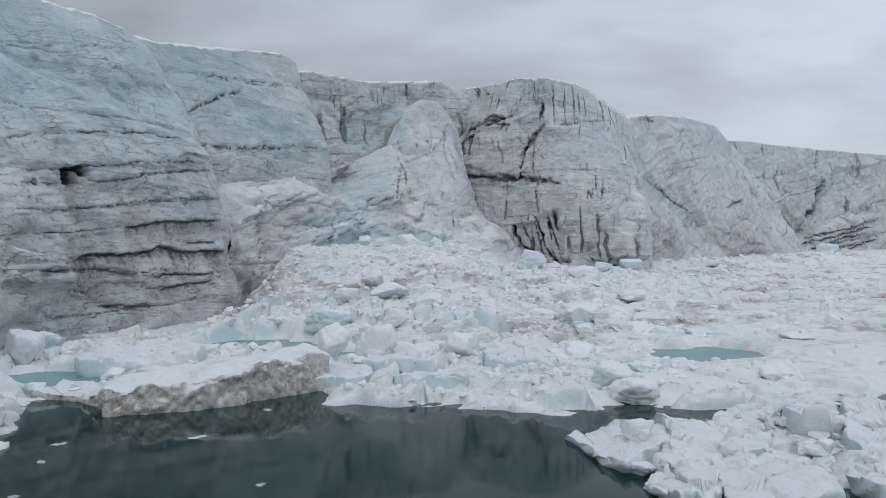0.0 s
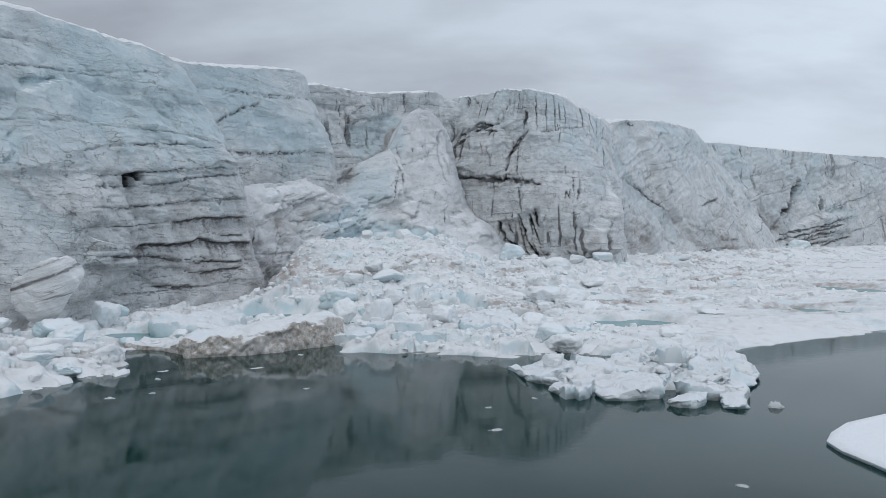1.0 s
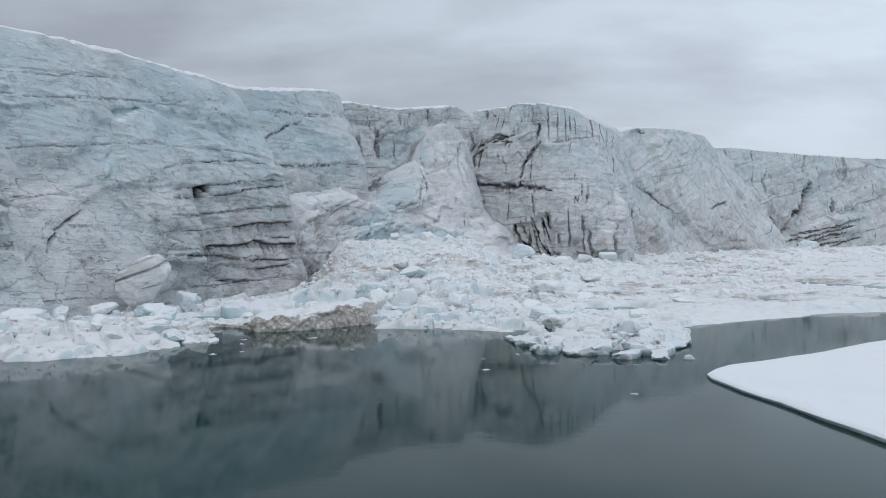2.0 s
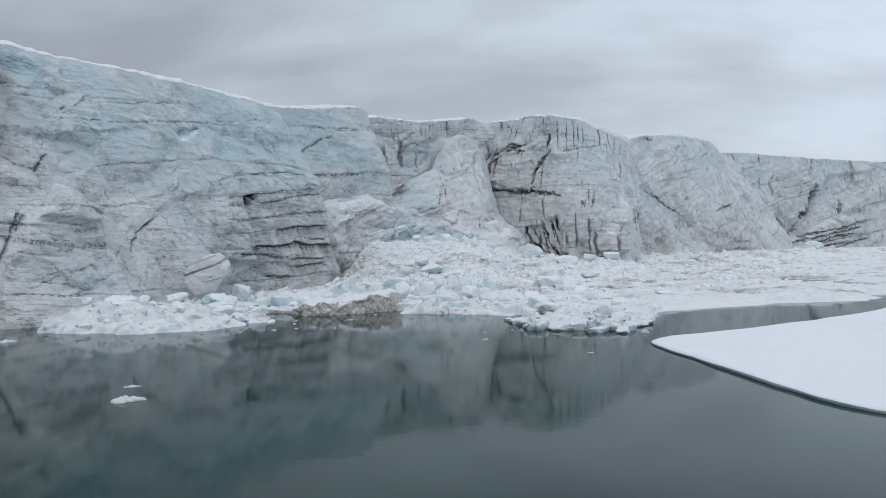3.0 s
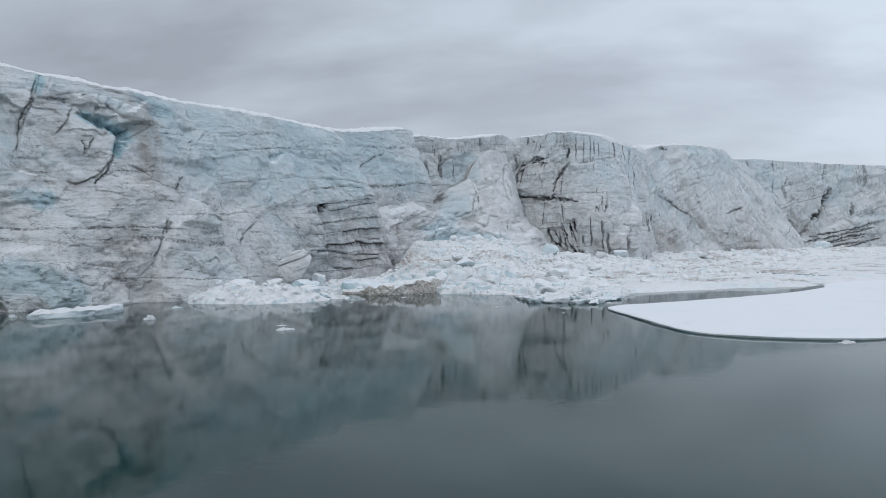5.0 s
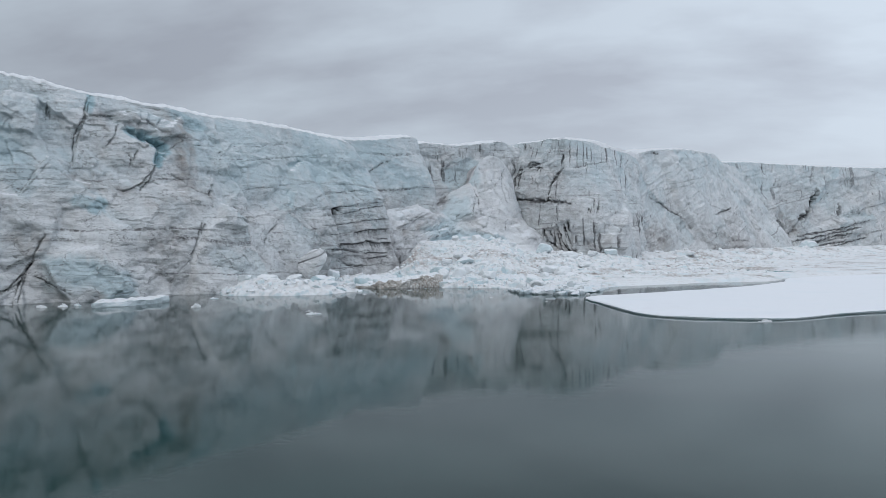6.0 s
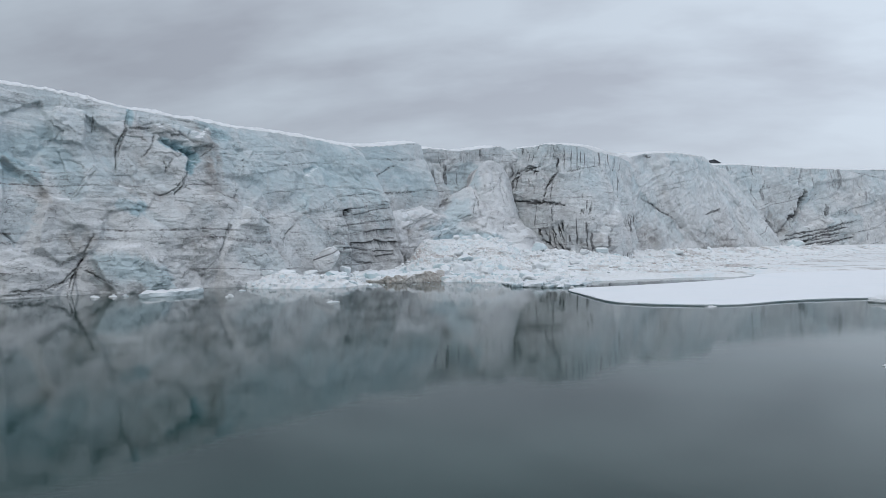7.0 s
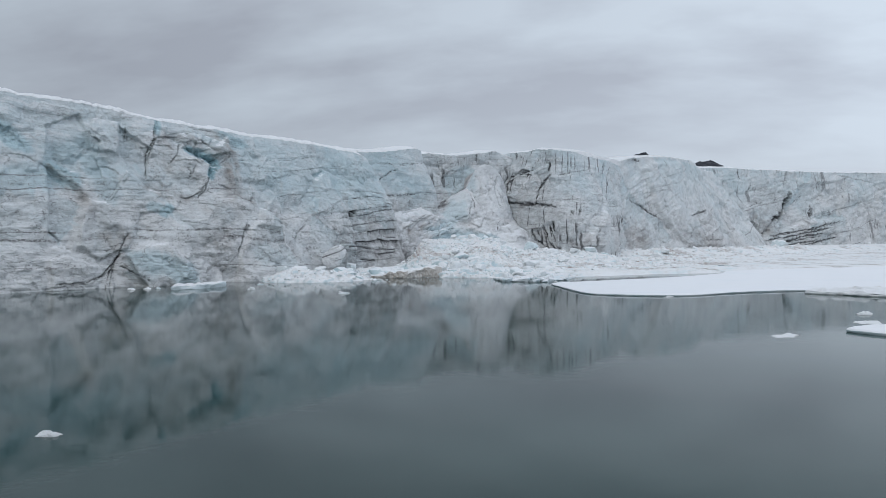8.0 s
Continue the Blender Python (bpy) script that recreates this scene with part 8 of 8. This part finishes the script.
def raft_height(x, y):
    d = inside_distance(x, y, RAFT) + 0.7 * fbm(x / 1.6, y / 1.6, 91, 3) - 0.5
    f1, f2, val, ox, oy = cells(x / 1.1 + 0.3 * fbm(x, y, 92, 2), y / 1.1, 94)
    g1, g2, gal, gx, gy = cells(x / 0.45, y / 0.45, 96)
    top = 0.12 + 0.45 * val + 0.22 * gal - 0.25 * smooth(0.15, 0, f2 - f1) + 0.10 * fbm(x / 0.5, y / 0.5, 95, 3)
    return -1.2 + smooth(-0.3, 0.5, d) * (1.2 + top)


def make_slab(poly, tall, seed, parent, base=0.0):
    """A snow-covered slab of ice: broken outline, uneven top with facets, sides melted under at the waterline."""
    steps = 200
    o = soften(poly, steps, 0.30, seed)
    c = o.mean(0)
    o = c + (o - c) * 1.06
    rings = ((-0.5, 0.90), (-0.05, 0.93), (0.08, 0.95), (0.2, 0.97), (0.35, 0.99), (0.5, 1.0), (0.65, 1.0), (0.8, 0.995), (0.92, 0.985), (0.98, 0.965), (1.0, 0.935), (1.01, 0.89), (1.02, 0.83), (1.03, 0.76), (1.03, 0.68), (1.03, 0.6), (1.03, 0.52), (1.03, 0.43), (1.03, 0.34), (1.03, 0.24), (1.03, 0.12))
    rng = np.random.RandomState(seed)
    tx, ty = rng.uniform(-0.16, 0.16, 2)
    P = np.zeros((len(rings), steps, 3))
    n = (o - c) / np.hypot(*(o - c).T)[:, None]
    arc = np.cumsum(np.hypot(*(o - np.roll(o, 1, 0)).T))
    for k, (f, q) in enumerate(rings):
        xy = c + (o - c) * q
        f1, f2, val, ox, oy = cells(xy[:, 0] / 1.5 + 0.3 * fbm(xy[:, 0], xy[:, 1], seed, 2), xy[:, 1] / 1.3, seed + 11)
        facet = 0.26 * (val - 0.5) + 0.34 * ox * (2 * val - 1) - 0.22 * smooth(0.12, 0.0, f2 - f1)
        h = tall * (1 + 0.15 * fbm(xy[:, 0] / 1.3, xy[:, 1] / 1.3, seed + 4, 3)) + tx * (xy[:, 0] - c[0]) + ty * (xy[:, 1] - c[1]) + facet * min(1.0, tall)
        z = f if f < 0 else f * np.maximum(h, 0.2)
        e1, e2, eal, ex, ey = cells(arc / 0.8, f * tall / 0.5 + arc * 0, seed + 15)
        side = 0.25 * fbm(xy[:, 0] / 0.9, xy[:, 1] / 0.9 + 1.5 * f, seed + 6, 3) + 0.10 * (eal - 0.5) * smooth(0.0, 0.3, f if f > 0 else 0.01)
        P[k, :, 0], P[k, :, 1] = xy[:, 0] + n[:, 0] * side * q, xy[:, 1] + n[:, 1] * side * q
        P[k, :, 2] = base + z + (0.11 * fbm(xy[:, 0] / 0.8, xy[:, 1] / 0.8, seed + 8, 4) if f > 0.8 else 0)
    P = np.concatenate([P, P[:, :1]], 1)
    me = grid_mesh("slab", P, SLAB)
    bm = bmesh.new(); bm.from_mesh(me)
    bmesh.ops.remove_doubles(bm, verts=bm.verts, dist=0.0005)
    bmesh.ops.holes_fill(bm, edges=[e for e in bm.edges if e.is_boundary])
    bmesh.ops.recalc_face_normals(bm, faces=bm.faces)
    for f in bm.faces:
        f.smooth = True
    bm.to_mesh(me); bm.free()
    if parent is None:
        return new("ice_slab", me)
    return part("slab", me, parent)


SLABS_A = [
    ([(5.9, 38.4), (7.4, 40.0), (9.0, 39.6), (8.9, 37.0), (8.2, 35.2), (7.5, 34.2), (6.6, 33.6), (5.8, 35.4)], 0.42),
    ([(9.4, 39.7), (11.3, 39.3), (11.7, 37.9), (10.6, 35.3), (9.5, 34.6), (8.7, 34.7), (9.2, 37.0)], 0.58),
    ([(4.9, 38.2), (5.6, 39.1), (6.0, 36.2), (6.8, 34.9), (7.6, 33.6), (7.0, 33.0), (5.7, 34.6)], 0.29),
    ([(6.9, 31.6), (7.5, 32.6), (7.8, 31.0), (7.9, 29.4), (7.4, 29.1)], 0.43),
    ([(8.1, 32.7), (9.4, 33.9), (9.7, 33.2), (8.8, 29.6), (8.1, 28.8), (8.0, 29.9)], 0.58),
]
SLABS_B = [
    ([(9.9, 33.2), (11.2, 33.9), (12.0, 32.0), (12.8, 30.8), (12.5, 29.5), (10.8, 28.8), (9.3, 28.8), (9.1, 29.6)], 0.58),
    ([(10.6, 34.6), (12.2, 37.6), (12.8, 36.3), (12.2, 34.5), (11.2, 34.3)], 0.61),
    ([(12.1, 33.6), (13.1, 34.3), (14.1, 33.6), (13.7, 31.6), (12.4, 31.1), (12.2, 32.0)], 0.58),
    ([(16.3, 36.4), (18.7, 41.1), (20.7, 42.8), (20.5, 39.4), (19.8, 34.6), (19.0, 33.0), (17.9, 31.8), (16.7, 31.0), (15.9, 31.5), (15.6, 33.1)], 0.72),
    ([(12.4, 27.6), (13.9, 29.6), (14.8, 28.7), (14.5, 27.5), (13.8, 26.8), (12.8, 26.9)], 0.40),
]
SLABS_C = [
    ([(14.9, 39.3), (16.1, 41.9), (18.3, 41.8), (17.4, 39.2), (16.0, 36.8), (15.1, 37.3)], 1.08),
    ([(15.6, 28.7), (16.3, 29.3), (16.5, 27.9), (16.3, 27.0), (15.7, 26.6), (15.3, 27.2)], 0.40),
    ([(16.7, 30.5), (17.5, 30.9), (17.2, 29.4), (16.6, 28.2), (16.1, 28.5)], 0.65),
    ([(11.7, 39.8), (13.4, 41.2), (15.6, 42.0), (15.4, 40.6), (13.8, 38.2), (12.6, 38.5), (12.0, 38.6)], 0.58),
    ([(13.8, 31.3), (15.5, 33.6), (15.9, 31.8), (16.5, 31.2), (15.7, 28.9), (14.8, 28.8), (13.9, 29.6)], 0.54),
]


def make_raft():
    xs, ys = np.arange(2, 25, 0.14), np.arange(26, 46.5, 0.14)
    X, Y = np.meshgrid(xs, ys)
    Z = raft_height(X, Y)
    low = np.maximum(np.maximum(Z[:-1, :-1], Z[1:, 1:]), np.maximum(Z[1:, :-1], Z[:-1, 1:]))
    root = tagged(new("ice_raft"), "raft of broken snow-covered floes with dark gaps", "ice raft")
    root.location = (13, 36, 0)
    bed = part("brash", grid_mesh("brash", np.stack([X - 13, Y - 36, Z], -1), PACK, keep=low > -1.0), root)
    for k, (poly, tall) in enumerate(SLABS_A + SLABS_B + SLABS_C):
        make_slab([(x - 13, y - 36) for x, y in poly], tall, 200 + k, root)
    rng = random.Random(5)
    for k in range(120):
        u = rng.random()
        x, y = (rng.uniform(12.5, 16.5), rng.uniform(33, 40)) if u < 0.35 else (rng.uniform(14, 18.5), rng.uniform(27, 33)) if u < 0.78 else (rng.uniform(5, 8), rng.uniform(32, 38))
        z = float(raft_height(np.float64(x), np.float64(y)))
        if z > 0.1:
            block(x, y, 0.3 + 1.2 * rng.random() ** 2.5, rng.uniform(0, 360), rng.uniform(-14, 14), rng.randrange(26), "white ice block heaped on the floe raft", flat=rng.uniform(0.6, 1.2), z=z + 0.1)


make_raft()


SHELF_SLABS = [
    ([(-6.0, 52.4), (-5.8, 55.5), (-4.6, 57.7), (-2.4, 57.1), (-1.3, 54.9), (-1.5, 51.7), (-3.6, 51.6)], 1.35),
    ([(1.5, 53.8), (2.3, 58.9), (4.2, 62.5), (6.5, 61.6), (7.2, 58.0), (6.3, 53.1), (4.0, 53.0)], 1.40),
    ([(-8.6, 50.1), (-8.6, 52.1), (-7.9, 53.6), (-6.5, 53.1), (-5.7, 51.7), (-5.6, 49.6), (-6.9, 49.4)], 1.00),
    ([(-3.7, 48.8), (-3.2, 50.3), (-2.0, 51.5), (-0.2, 51.0), (0.7, 50.0), (0.5, 48.3), (-1.5, 48.2)], 1.00),
]
HEAP_SLABS = [
    ([(-26, 55.5), (-25.5, 58.5), (-22, 60), (-18.6, 59), (-18.3, 56), (-21, 54.2), (-24.5, 54)], 1.60),
]
for k, (poly, tall) in enumerate(SHELF_SLABS + HEAP_SLABS):
    ob = make_slab(poly, tall, 300 + k, None)
    ob.name = "ice_slab"
    tagged(ob, "broad snow-covered slab of ice set in the pack" if tall < 2 else "tilted slab with a turquoise broken face", "ice slab", "ice slabs")


def make_boulder():
    """A tall block fallen from the cliff, with its layers still showing."""
    me = chunk_mesh(340, 5, 9, (1.0, 0.9, 1.12), 0.10, ICE, 14.0)
    co = np.zeros(len(me.vertices) * 3)
    me.vertices.foreach_get("co", co)
    co = co.reshape(-1, 3)
    for key, v in (("strata", co[:, 2] * 5.4 - co[:, 0] * 1.4 + 3.0), ("pale", np.full(len(co), 0.5)), ("silt_shade", 0.75 * smooth(0.07, 0.0, np.abs(co[:, 2] - 0.3 * co[:, 0] - 0.62)) + 0.6 * smooth(0.06, 0.0, np.abs(co[:, 2] - 0.3 * co[:, 0] - 0.82)))):
        a = me.attributes.new(key, "FLOAT", "POINT")
        a.data.foreach_set("value", v.astype(np.float32))
    ob = tagged(new("ice_boulder", me), "tall striped ice boulder leaning on the cliff", "ice boulder")
    ob.matrix_world = pose(-34.4, 54.0, 2.1, 4, -6, 25) @ Matrix.Diagonal((6.0, 5.6, 5.6, 1))


make_boulder()


# ---- far peaks that rise behind the ice cap ----
def make_peak(x, y, r, tall, base, seed, label):
    a = np.linspace(0, 2 * math.pi, 49)[None, :]
    q = np.linspace(0, 1, 22)[:, None]
    X, Y = x + r * q * np.cos(a), y + r * q * np.sin(a)
    Z = base + tall * np.clip(1.25 - 1.25 * q, 0, 1) ** 0.8 + tall * 0.34 * fbm(X / (r * 0.33), Y / (r * 0.33), seed, 5) * (1 - 0.5 * q)
    tagged(new("mountain", grid_mesh("mountain", np.stack([X, Y, Z], -1), ROCK, shade=False)), label, "mountain")


make_peak(192, 1440, 60, 28, 145.0, 71, "far dark rock peak streaked with snow behind the ice")
make_peak(318, 1460, 56, 27, 132.5, 75, "far rounded dark rock hill above the ice edge")
